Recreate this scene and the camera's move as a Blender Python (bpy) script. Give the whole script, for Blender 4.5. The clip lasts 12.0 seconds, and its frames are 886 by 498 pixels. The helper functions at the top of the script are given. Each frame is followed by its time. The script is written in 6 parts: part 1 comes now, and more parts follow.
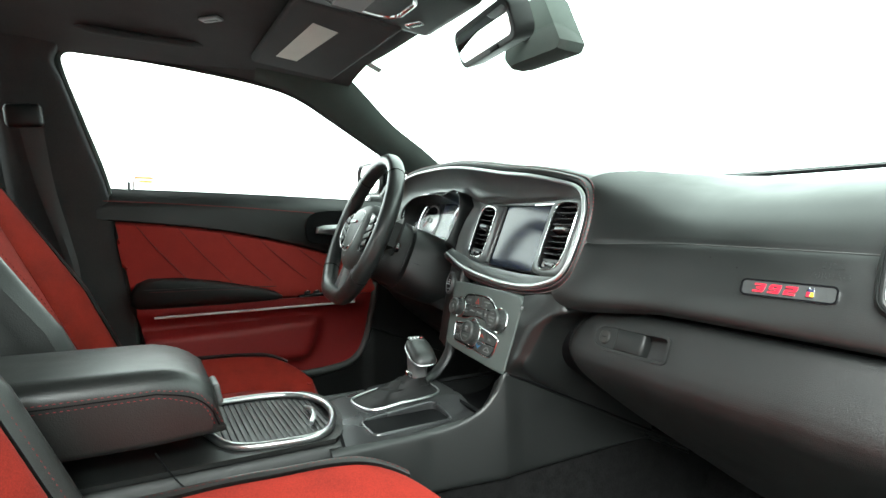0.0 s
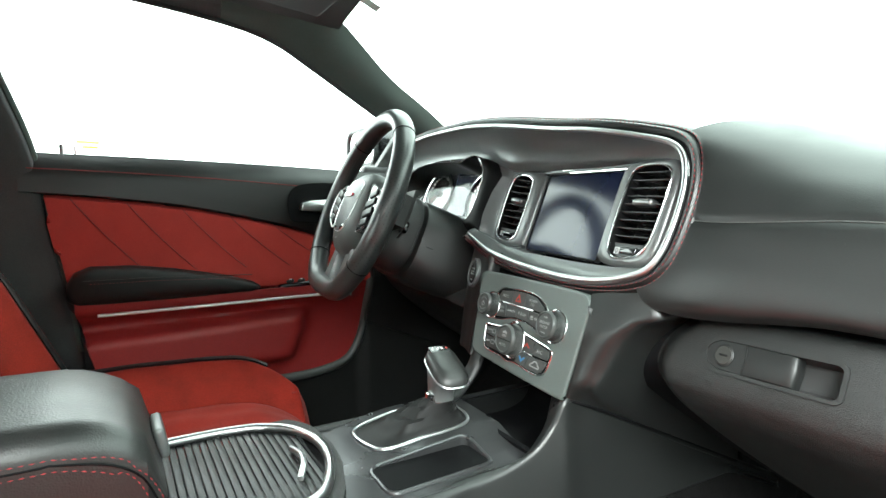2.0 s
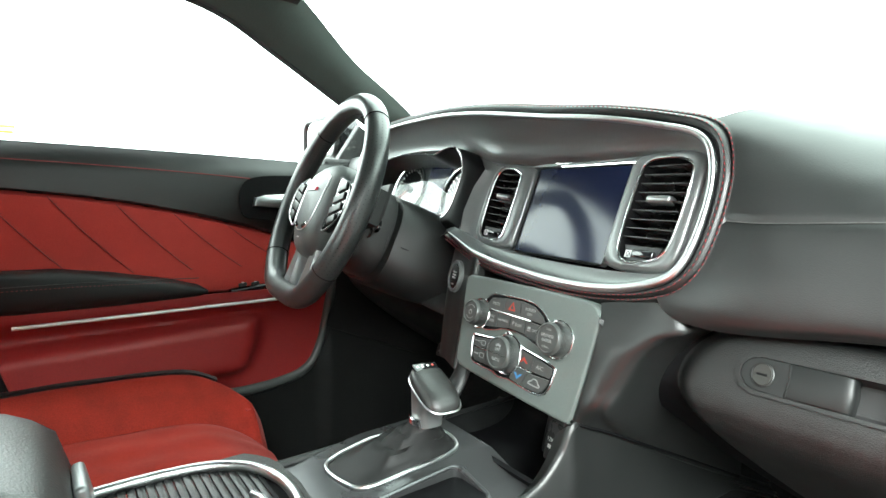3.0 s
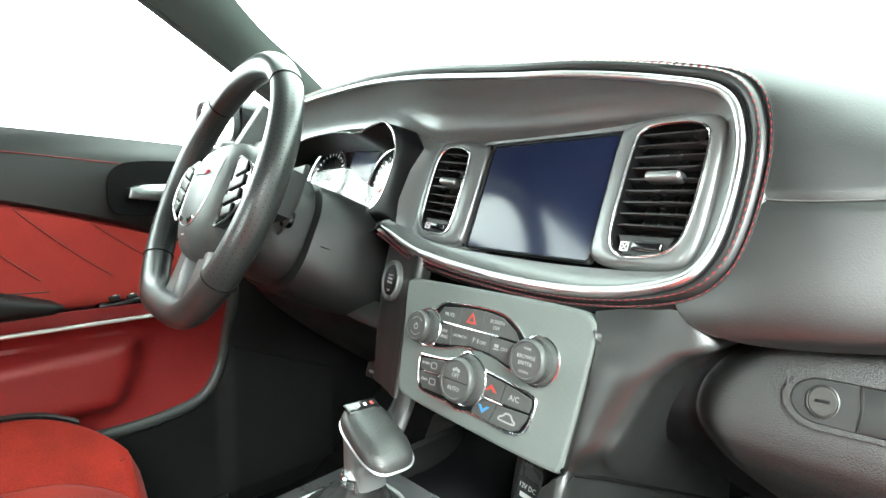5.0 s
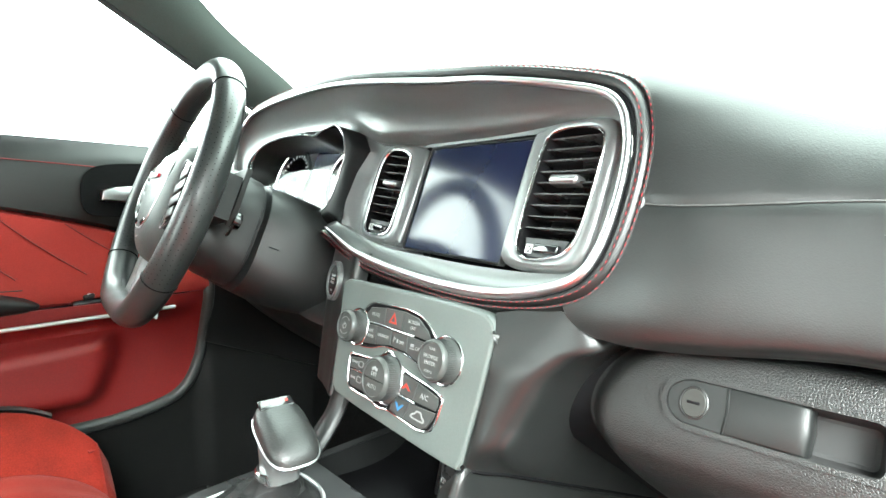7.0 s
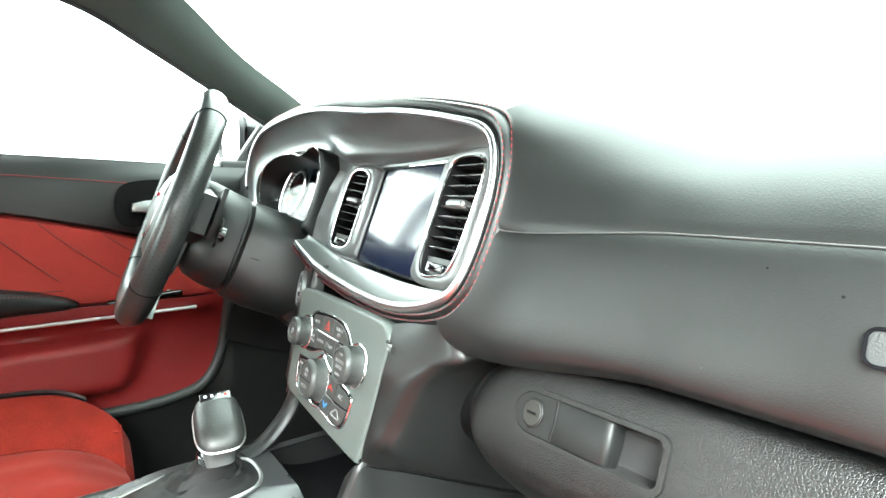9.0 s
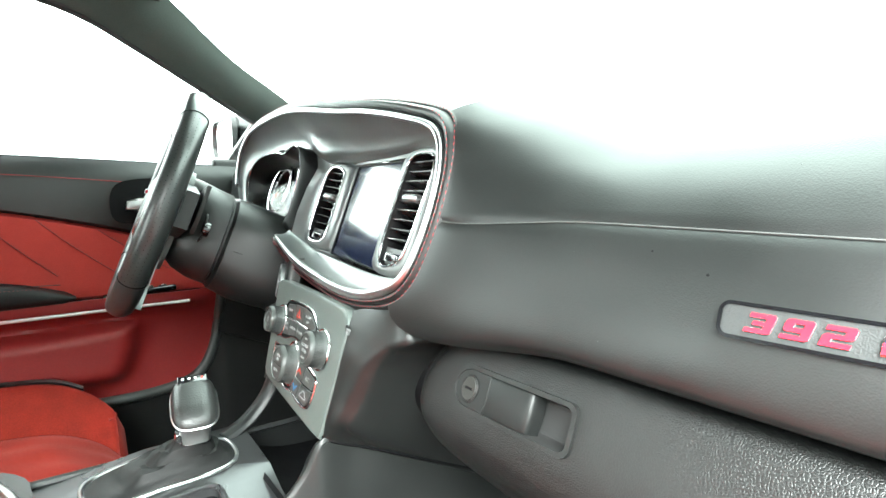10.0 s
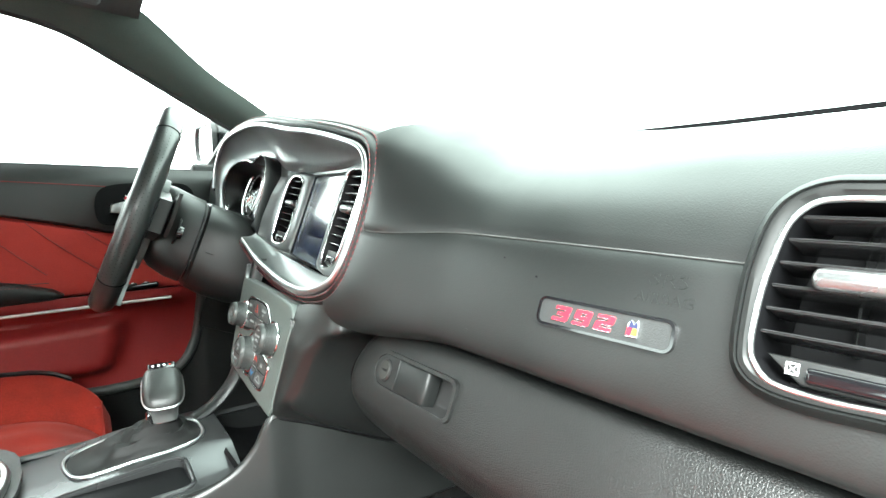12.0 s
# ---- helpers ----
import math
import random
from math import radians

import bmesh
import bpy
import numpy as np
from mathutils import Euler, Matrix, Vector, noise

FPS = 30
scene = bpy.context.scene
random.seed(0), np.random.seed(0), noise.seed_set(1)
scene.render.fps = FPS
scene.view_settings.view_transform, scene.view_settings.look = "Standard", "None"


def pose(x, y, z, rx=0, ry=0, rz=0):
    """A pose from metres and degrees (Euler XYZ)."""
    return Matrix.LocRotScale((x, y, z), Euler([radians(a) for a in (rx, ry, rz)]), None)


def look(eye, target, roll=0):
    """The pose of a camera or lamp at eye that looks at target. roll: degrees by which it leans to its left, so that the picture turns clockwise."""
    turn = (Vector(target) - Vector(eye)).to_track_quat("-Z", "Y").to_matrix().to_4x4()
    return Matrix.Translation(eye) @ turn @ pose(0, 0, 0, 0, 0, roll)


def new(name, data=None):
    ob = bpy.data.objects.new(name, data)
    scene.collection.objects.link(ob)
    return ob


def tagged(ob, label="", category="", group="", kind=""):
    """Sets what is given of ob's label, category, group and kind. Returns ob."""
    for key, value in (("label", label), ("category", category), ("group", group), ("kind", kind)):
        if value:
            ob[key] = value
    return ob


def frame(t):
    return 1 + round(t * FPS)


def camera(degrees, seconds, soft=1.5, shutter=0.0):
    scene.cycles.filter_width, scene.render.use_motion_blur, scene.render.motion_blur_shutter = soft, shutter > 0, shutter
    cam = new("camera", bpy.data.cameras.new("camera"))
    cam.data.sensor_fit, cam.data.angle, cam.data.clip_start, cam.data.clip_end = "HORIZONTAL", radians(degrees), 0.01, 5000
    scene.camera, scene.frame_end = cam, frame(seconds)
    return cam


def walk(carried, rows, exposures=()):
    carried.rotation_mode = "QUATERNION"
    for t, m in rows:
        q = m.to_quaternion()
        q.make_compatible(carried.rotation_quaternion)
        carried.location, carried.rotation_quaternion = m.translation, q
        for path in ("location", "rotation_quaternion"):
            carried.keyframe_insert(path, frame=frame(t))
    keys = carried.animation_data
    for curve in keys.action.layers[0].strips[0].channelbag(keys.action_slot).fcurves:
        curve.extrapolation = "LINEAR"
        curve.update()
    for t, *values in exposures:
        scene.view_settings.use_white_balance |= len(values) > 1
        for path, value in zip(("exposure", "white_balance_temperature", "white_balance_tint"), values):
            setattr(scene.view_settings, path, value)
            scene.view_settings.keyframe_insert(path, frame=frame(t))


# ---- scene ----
cam = camera(79.4, 12.0)
PATH = [
    (0, (0.731, 0.08, 1.112), (-1.002, 1.072, 1.003), 0.6),
    (0.5, (0.655, 0.092, 1.109), (-1.073, 1.09, 0.98), 0.6),
    (1, (0.588, 0.108, 1.11), (-1.134, 1.115, 0.96), 0.6),
    (1.5, (0.536, 0.125, 1.105), (-1.172, 1.152, 0.938), 0.5),
    (2, (0.496, 0.141, 1.1), (-1.197, 1.189, 0.915), 0.7),
    (2.5, (0.452, 0.15, 1.098), (-1.213, 1.239, 0.899), 0.8),
    (3, (0.399, 0.155, 1.099), (-1.189, 1.354, 0.901), 1.1),
    (3.5, (0.355, 0.172, 1.102), (-1.143, 1.482, 0.904), 1.0),
    (5.5, (0.258, 0.248, 1.074), (-1.112, 1.692, 0.884), 0.8),
    (6, (0.275, 0.268, 1.073), (-1.099, 1.709, 0.883), 0.6),
    (6.5, (0.308, 0.282, 1.081), (-1.088, 1.702, 0.89), 0.4),
    (6.7, (0.319, 0.28, 1.084), (-1.08, 1.695, 0.887), 0.5),
    (8.3, (0.424, 0.344, 1.1), (-1.159, 1.551, 0.897), 0.1),
    (8.5, (0.433, 0.35, 1.104), (-1.148, 1.556, 0.898), 0.3),
    (9, (0.466, 0.363, 1.108), (-1.124, 1.558, 0.905), 0.3),
    (9.5, (0.494, 0.374, 1.107), (-1.104, 1.559, 0.899), 0.1),
    (10, (0.523, 0.381, 1.105), (-1.083, 1.555, 0.895), -0.0),
    (10.5, (0.552, 0.385, 1.109), (-1.048, 1.564, 0.888), -0.2),
    (11, (0.579, 0.395, 1.112), (-1.015, 1.582, 0.886), -0.2),
    (11.5, (0.602, 0.399, 1.116), (-0.993, 1.585, 0.887), -0.2),
    (12, (0.629, 0.392, 1.122), (-0.968, 1.574, 0.893), -0.2),
]
EXPOSURES = [(0, 1.12), (1.5, 1.46), (2.5, 1.78), (3.5, 2.06), (5.5, 2.66), (6.5, 2.74), (8.5, 2.6), (10, 2.4), (12, 2.1)]
walk(cam, [(t, look(eye, target, roll)) for t, eye, target, roll in PATH], EXPOSURES)

# ---- the place ----

# ---- light: a white studio all round the car ----
world = bpy.data.worlds.new("studio_light")
scene.world = world
world.use_nodes = True
_bg = world.node_tree.nodes["Background"]
_bg.inputs[0].default_value = (0.85, 1.0, 0.955, 1)
_bg.inputs[1].default_value = 3.2
# large soft fill lamp, unseen, added high up behind the open passenger door
_soft = bpy.data.lights.new("fill_lamp", "AREA")
_soft.shape, _soft.size, _soft.size_y, _soft.energy, _soft.color = "RECTANGLE", 3.0, 2.0, 355.0, (0.93, 1.0, 0.97)
_sb = new("fill_lamp", _soft)
_sb.matrix_world = look((1.65, -1.2, 2.8), (0.35, 0.6, 1.0))
tagged(_sb, "large unseen fill lamp added beside the car", "softbox")


# ---- helpers of this scene ----
def nrm(a):
    a = np.asarray(a, float)
    return a / np.linalg.norm(a)


def frame_matrix(origin, yaw, tilt):
    """Local x to the right, y up the slope, z out towards the cabin."""
    u = Vector((math.cos(radians(yaw)), math.sin(radians(yaw)), 0))
    f = Vector((-math.sin(radians(yaw)), math.cos(radians(yaw)), 0))
    v = f * math.sin(radians(tilt)) + Vector((0, 0, math.cos(radians(tilt))))
    n = u.cross(v)
    m = Matrix.Identity(4)
    for i in range(3):
        m[i][0], m[i][1], m[i][2], m[i][3] = u[i], v[i], n[i], origin[i]
    return m


MB = frame_matrix((-0.038, 0.677, 1.083), -9.75, 20)   # screen and bezel
MK = frame_matrix((-0.04, 0.592, 0.935), -3, 14)       # climate panel
MW = frame_matrix((-0.397, 0.513, 1.088), -6.3, 21.9)     # steering wheel
ID = Matrix.Identity(4)


def spline(pts, n, closed=False):
    p = np.array(pts, float)
    k = len(p)
    out = []
    m = n if closed else n - 1
    for i in range(n):
        t = i / m * (k if closed else k - 1)
        j = int(math.floor(t))
        if not closed:
            j = min(j, k - 2)
        f = t - j
        if closed:
            a, b, c, d = (p[(j + o) % k] for o in (-1, 0, 1, 2))
        else:
            b, c = p[j], p[j + 1]
            a = p[j - 1] if j > 0 else 2 * b - c
            d = p[j + 2] if j + 2 < k else 2 * c - b
        out.append(0.5 * (2 * b + (c - a) * f + (2 * a - 5 * b + 4 * c - d) * f * f + (3 * b - a - 3 * c + d) * f ** 3))
    return np.array(out)


def even(pts, n, closed=False):
    """The same line with n points at even steps."""
    p = np.array(pts, float)
    q = np.vstack([p, p[:1]]) if closed else p
    s = np.concatenate([[0], np.cumsum(np.linalg.norm(np.diff(q, axis=0), axis=1))])
    w = np.linspace(0, s[-1], n + 1)[:-1] if closed else np.linspace(0, s[-1], n)
    return np.stack([np.interp(w, s, q[:, i]) for i in range(q.shape[1])], axis=1)


def mapped(m, pts):
    return np.array([m @ Vector(p) for p in pts])


def grid(rows, closed_u=False, closed_v=False, cap=False, bm=None):
    """A sheet through rows of points."""
    bm = bm or bmesh.new()
    vs = [[bm.verts.new(p) for p in r] for r in rows]
    nr, nc = len(vs), len(vs[0])
    for i in range(nr if closed_v else nr - 1):
        for j in range(nc if closed_u else nc - 1):
            q = (vs[i][j], vs[i][(j + 1) % nc], vs[(i + 1) % nr][(j + 1) % nc], vs[(i + 1) % nr][j])
            bm.faces.new(q)
    if cap:
        bm.faces.new(list(reversed(vs[0])))
        bm.faces.new(vs[-1])
    return bm


def tube(path, r, closed=False, seg=10, bm=None, squash=1.0, side=None, taper=None):
    """A round bar along a path. squash: thickness across side, as a share of r."""
    p = np.array(path, float)
    n = len(p)
    if closed:
        t = np.roll(p, -1, 0) - np.roll(p, 1, 0)
    else:
        t = np.gradient(p, axis=0)
    t = t / (np.linalg.norm(t, axis=1, keepdims=True) + 1e-12)
    a = np.array(side if side is not None else ((0, 0, 1) if abs(t[0][2]) < 0.9 else (1, 0, 0)), float)
    rows = []
    for i in range(n):
        if side is not None:
            a = np.array(side, float)
        b = nrm(np.cross(t[i], a))
        c = nrm(np.cross(b, t[i]))
        if side is None:
            a = c
        rr = r * (taper[i] if taper is not None else 1.0)
        rows.append([p[i] + rr * (math.cos(w) * b + squash * math.sin(w) * c) for w in np.linspace(0, 2 * math.pi, seg, endpoint=False)])
    return grid(rows, closed_u=True, closed_v=closed, cap=not closed, bm=bm)


def rrect(w, h, r, seg=5, x=0.0, y=0.0):
    """A rounded rectangle round (x, y), anticlockwise."""
    out = []
    for cx, cy, a0 in ((w / 2 - r, h / 2 - r, 0), (-w / 2 + r, h / 2 - r, 90), (-w / 2 + r, -h / 2 + r, 180), (w / 2 - r, -h / 2 + r, 270)):
        for k in range(seg + 1):
            a = radians(a0 + 90 * k / seg)
            out.append((x + cx + r * math.cos(a), y + cy + r * math.sin(a)))
    return out


def circle(r, seg=32, x=0.0, y=0.0):
    return [(x + r * math.cos(2 * math.pi * k / seg), y + r * math.sin(2 * math.pi * k / seg)) for k in range(seg)]


def ccw(o):
    a = sum(o[i][0] * o[(i + 1) % len(o)][1] - o[(i + 1) % len(o)][0] * o[i][1] for i in range(len(o)))
    return list(o) if a > 0 else list(reversed(o))


def inset(o, d):
    """The outline moved inwards by d (anticlockwise outlines)."""
    p = np.array(o, float)
    e1 = p - np.roll(p, 1, 0)
    e2 = np.roll(p, -1, 0) - p
    e1 /= np.linalg.norm(e1, axis=1, keepdims=True) + 1e-12
    e2 /= np.linalg.norm(e2, axis=1, keepdims=True) + 1e-12
    t = e1 + e2
    t /= np.linalg.norm(t, axis=1, keepdims=True) + 1e-12
    return p + d * np.stack([-t[:, 1], t[:, 0]], axis=1)


def slab(outline, h0, h1, m=ID, bevel=0.001, crown=0.0, bm=None):
    """A flat solid with rounded upper edge; crown: rise of its middle."""
    o = ccw(outline)
    p = np.array(o)
    loops = [(p, h0), (p, h1 - bevel), (inset(o, bevel * 0.3), h1 - bevel * 0.3), (inset(o, bevel), h1), (inset(o, bevel * 1.25), h1)]
    if crown:
        c = p.mean(0)
        q = inset(o, bevel * 1.25)
        for k in (0.8, 0.55, 0.3):
            loops.append((c + (q - c) * k, h1 + crown * (1 - k * k)))
    rows = [[m @ Vector((x, y, h)) for x, y in l] for l, h in loops]
    return grid(rows, closed_u=True, cap=True, bm=bm)


def plate(outer, holes, h0, h1, m=ID, shape=None, bm=None):
    """A flat solid with openings through it."""
    bm = bm or bmesh.new()
    loops = [ccw(outer)] + [ccw(h) for h in holes]
    edges = []
    tops = []
    for o in loops:
        vs = [bm.verts.new((x, y, h1)) for x, y in o]
        tops.append(vs)
        edges += [bm.edges.new((vs[i], vs[(i + 1) % len(vs)])) for i in range(len(vs))]
    made = bmesh.ops.triangle_fill(bm, use_beauty=True, use_dissolve=False, edges=edges, normal=(0, 0, 1))
    for f in [g for g in made["geom"] if isinstance(g, bmesh.types.BMFace)]:
        if f.normal.z < 0:
            f.normal_flip()
    for vs in tops:
        lo = [bm.verts.new((v.co.x, v.co.y, h0)) for v in vs]
        for i in range(len(vs)):
            j = (i + 1) % len(vs)
            bm.faces.new((vs[j], vs[i], lo[i], lo[j]))
    for v in bm.verts:
        c = v.co.copy()
        if shape:
            c.z += shape(c.x, c.y)
        v.co = m @ c
    return bm


def lathe(profile, seg=32, m=ID, bm=None):
    rows = [[m @ Vector((r * math.cos(a), r * math.sin(a), h)) for a in np.linspace(0, 2 * math.pi, seg, endpoint=False)] for r, h in profile]
    return grid(rows, closed_u=True, cap=True, bm=bm)


def block(size, m=ID, r=0.004, seg=3, bm=None):
    """A box with rounded edges all round, standing on its centre."""
    w, d, h = size
    r = min(r, w / 2.01, d / 2.01, h / 2.01)
    rows = []
    for side in (0, 1):
        for k in range(seg + 1):
            a = (math.pi / 2) * (k / seg)
            q = (1 - math.sin(a)) * r if side == 0 else (1 - math.cos(a)) * r
            z = -h / 2 + (1 - math.cos(a)) * r if side == 0 else h / 2 - (1 - math.sin(a)) * r
            o = rrect(w - 2 * q, d - 2 * q, max(r - q, 0.0004), 3)
            rows.append([m @ Vector((x, y, z)) for x, y in o])
    return grid(rows, closed_u=True, cap=True, bm=bm)


def shell(bm, t, front=(0.45, 0.25, 1.12)):
    """Gives a sheet thickness t behind it."""
    bmesh.ops.recalc_face_normals(bm, faces=bm.faces)
    eye = Vector(front)
    if sum((eye - f.calc_center_median()).dot(f.normal) * f.calc_area() for f in bm.faces) < 0:
        bmesh.ops.reverse_faces(bm, faces=bm.faces)
    bm.normal_update()
    faces = list(bm.faces)
    back = {v: bm.verts.new(v.co - v.normal * t) for v in list(bm.verts)}
    rim = [e for e in bm.edges if len(e.link_faces) == 1]
    for e in rim:
        a, b = e.verts
        bm.faces.new((b, a, back[a], back[b]))
    for f in faces:
        bm.faces.new([back[v] for v in reversed(f.verts)])
    return bm


def thing(name, at, label, category, group="", kind=""):
    ob = new(name)
    ob.empty_display_size = 0.05
    ob.location = at
    return tagged(ob, label, category, group, kind)


def part(name, bm, material, parent=None, label="", sharp=38, fix=True):
    me = bpy.data.meshes.new(name)
    if fix:
        bmesh.ops.recalc_face_normals(bm, faces=bm.faces)
    bm.to_mesh(me)
    bm.free()
    me.polygons.foreach_set("use_smooth", [True] * len(me.polygons))
    me.set_sharp_from_angle(angle=radians(sharp))
    me.materials.append(material)
    ob = new(name, me)
    if parent is not None:
        ob.parent = parent
        if parent.type == "EMPTY":
            ob.matrix_parent_inverse = Matrix.Translation(-parent.location)
    if label:
        ob["label"] = label
    return ob


def letters(text, size, m, depth=0.0004, spacing=1.0, bold=0.0, shear=0.0):
    """Raised lettering, centred on m's origin, lying in its x and y."""
    cu = bpy.data.curves.new("letters", "FONT")
    cu.body, cu.size, cu.extrude, cu.space_character = text, size, depth, spacing
    cu.align_x, cu.align_y, cu.resolution_u = "CENTER", "CENTER", 2
    cu.offset, cu.shear = bold, shear
    ob = bpy.data.objects.new("letters", cu)
    scene.collection.objects.link(ob)
    bpy.context.view_layer.update()
    me = bpy.data.meshes.new_from_object(ob.evaluated_get(bpy.context.evaluated_depsgraph_get()))
    bm = bmesh.new()
    bm.from_mesh(me)
    bm.transform(m)
    bpy.data.objects.remove(ob)
    bpy.data.meshes.remove(me)
    bpy.data.curves.remove(cu)
    return bm


def stitches(path, length=0.0042, gap=0.0018, r=0.0007, bm=None):
    """A row of thread stitches along a line."""
    bm = bm or bmesh.new()
    p = np.array(path, float)
    s = np.concatenate([[0], np.cumsum(np.linalg.norm(np.diff(p, axis=0), axis=1))])
    at = lambda w: np.array([np.interp(w, s, p[:, i]) for i in range(3)])
    w = 0.0
    while w + length < s[-1]:
        a, b = at(w), at(w + length)
        d = nrm(b - a)
        e = nrm(np.cross(d, (0.31, 0.52, 0.79)))
        g = np.cross(d, e)
        mid = (a + b) / 2
        ends = [bm.verts.new(a), bm.verts.new(b)]
        ring = [bm.verts.new(mid + r * (math.cos(k) * e + math.sin(k) * g)) for k in (0, math.pi / 2, math.pi, 3 * math.pi / 2)]
        for k in range(4):
            bm.faces.new((ends[0], ring[k], ring[(k + 1) % 4]))
            bm.faces.new((ends[1], ring[(k + 1) % 4], ring[k]))
        w += length + gap
    return bm


# ---- materials ----
def material(name, colour, rough=0.5, metal=0.0, grain=0.0, grain_scale=900.0, vary=0.12, vary_scale=14.0, sheen=0.0, coat=0.0,
             cells=False, spec=0.5, rough_vary=0.06, stretch=None, crease=False):
    m = bpy.data.materials.new(name)
    m.use_nodes = True
    nt = m.node_tree
    bsdf = nt.nodes["Principled BSDF"]
    bsdf.inputs["Roughness"].default_value = rough
    bsdf.inputs["Metallic"].default_value = metal
    bsdf.inputs["Specular IOR Level"].default_value = spec
    if sheen:
        bsdf.inputs["Sheen Weight"].default_value = sheen
        bsdf.inputs["Sheen Roughness"].default_value = 0.4
        bsdf.inputs["Sheen Tint"].default_value = (*[min(1, c * 2 + 0.25) for c in colour], 1)
    if coat:
        bsdf.inputs["Coat Weight"].default_value = coat
        bsdf.inputs["Coat Roughness"].default_value = 0.04
    geo = nt.nodes.new("ShaderNodeNewGeometry")
    mp = nt.nodes.new("ShaderNodeMapping")
    nt.links.new(geo.outputs["Position"], mp.inputs["Vector"])
    if stretch:
        mp.inputs["Scale"].default_value = stretch
    big = nt.nodes.new("ShaderNodeTexNoise")
    big.inputs["Scale"].default_value = vary_scale
    big.inputs["Detail"].default_value = 5
    nt.links.new(mp.outputs["Vector"], big.inputs["Vector"])
    fine = nt.nodes.new("ShaderNodeTexNoise")
    fine.inputs["Scale"].default_value = grain_scale * 0.35
    fine.inputs["Detail"].default_value = 3
    nt.links.new(mp.outputs["Vector"], fine.inputs["Vector"])
    add = nt.nodes.new("ShaderNodeMath")
    add.operation = "ADD"
    nt.links.new(big.outputs["Fac"], add.inputs[0])
    nt.links.new(fine.outputs["Fac"], add.inputs[1])
    ramp = nt.nodes.new("ShaderNodeMapRange")
    ramp.inputs["From Min"].default_value, ramp.inputs["From Max"].default_value = 0.6, 1.4
    ramp.inputs["To Min"].default_value, ramp.inputs["To Max"].default_value = 1 - vary, 1 + vary
    nt.links.new(add.outputs[0], ramp.inputs["Value"])
    mul = nt.nodes.new("ShaderNodeMix")
    mul.data_type, mul.blend_type = "RGBA", "MULTIPLY"
    mul.inputs["Factor"].default_value = 1
    mul.inputs["A"].default_value = (*colour, 1)
    nt.links.new(ramp.outputs["Result"], mul.inputs["B"])
    nt.links.new(mul.outputs["Result"], bsdf.inputs["Base Color"])
    rr = nt.nodes.new("ShaderNodeMapRange")
    rr.inputs["From Min"].default_value, rr.inputs["From Max"].default_value = 0.3, 0.7
    rr.inputs["To Min"].default_value, rr.inputs["To Max"].default_value = max(0.02, rough - rough_vary), min(1, rough + rough_vary)
    nt.links.new(big.outputs["Fac"], rr.inputs["Value"])
    nt.links.new(rr.outputs["Result"], bsdf.inputs["Roughness"])
    if grain:
        if cells:
            tex = nt.nodes.new("ShaderNodeTexVoronoi")
            tex.feature = "DISTANCE_TO_EDGE" if crease else "SMOOTH_F1"
            tex.inputs["Scale"].default_value = grain_scale
            out = tex.outputs["Distance"]
            if crease:      # leather-like pebbles parted by narrow creases
                flat = nt.nodes.new("ShaderNodeMapRange")
                flat.interpolation_type = "SMOOTHSTEP"
                flat.inputs["From Max"].default_value = 0.22
                nt.links.new(out, flat.inputs["Value"])
                out = flat.outputs["Result"]
        else:
            tex = nt.nodes.new("ShaderNodeTexNoise")
            tex.inputs["Scale"].default_value = grain_scale
            tex.inputs["Detail"].default_value = 3
            out = tex.outputs["Fac"]
        nt.links.new(mp.outputs["Vector"], tex.inputs["Vector"])
        bump = nt.nodes.new("ShaderNodeBump")
        bump.inputs["Strength"].default_value = grain
        bump.inputs["Distance"].default_value = 0.0006
        nt.links.new(out, bump.inputs["Height"])
        nt.links.new(bump.outputs["Normal"], bsdf.inputs["Normal"])
    return m


def glow(name, colour, strength):
    m = bpy.data.materials.new(name)
    m.use_nodes = True
    b = m.node_tree.nodes["Principled BSDF"]
    b.inputs["Base Color"].default_value = (*colour, 1)
    b.inputs["Emission Color"].default_value = (*colour, 1)
    b.inputs["Emission Strength"].default_value = strength
    return m


def clear_glass(name, tint=(1, 1, 1), gloss=0.02):
    m = bpy.data.materials.new(name)
    m.use_nodes = True
    nt = m.node_tree
    nt.nodes.clear()
    out = nt.nodes.new("ShaderNodeOutputMaterial")
    mix = nt.nodes.new("ShaderNodeMixShader")
    see = nt.nodes.new("ShaderNodeBsdfTransparent")
    see.inputs[0].default_value = (*tint, 1)
    shine = nt.nodes.new("ShaderNodeBsdfGlossy")
    shine.inputs["Roughness"].default_value = 0.02
    mix.inputs[0].default_value = gloss
    nt.links.new(see.outputs[0], mix.inputs[1])
    nt.links.new(shine.outputs[0], mix.inputs[2])
    nt.links.new(mix.outputs[0], out.inputs[0])
    return m


SOFT = material("black_soft_touch_pad", (0.0095, 0.0104, 0.0101), 0.39, spec=0.58, grain=0.14, grain_scale=1100, vary=0.15, cells=True)
SOFT2 = material("black_grained_plastic", (0.0065, 0.0070, 0.0068), 0.44, spec=0.6, grain=0.28, grain_scale=600, vary=0.18, cells=True, crease=True)
HANDLE = material("smooth_black_plastic", (0.010, 0.0108, 0.0106), 0.46, spec=0.35, grain=0.10, grain_scale=1400, vary=0.12)
STRIP = material("satin_aluminium", (0.74, 0.745, 0.745), 0.42, metal=0.6, vary=0.03)
LEATHER = material("black_leather", (0.017, 0.0175, 0.017), 0.38, spec=0.6, grain=0.35, grain_scale=700, vary=0.15, cells=True)
REST = material("matt_black_leather", (0.010, 0.010, 0.010), 0.55, spec=0.25, grain=0.2, grain_scale=900, vary=0.15, cells=True)
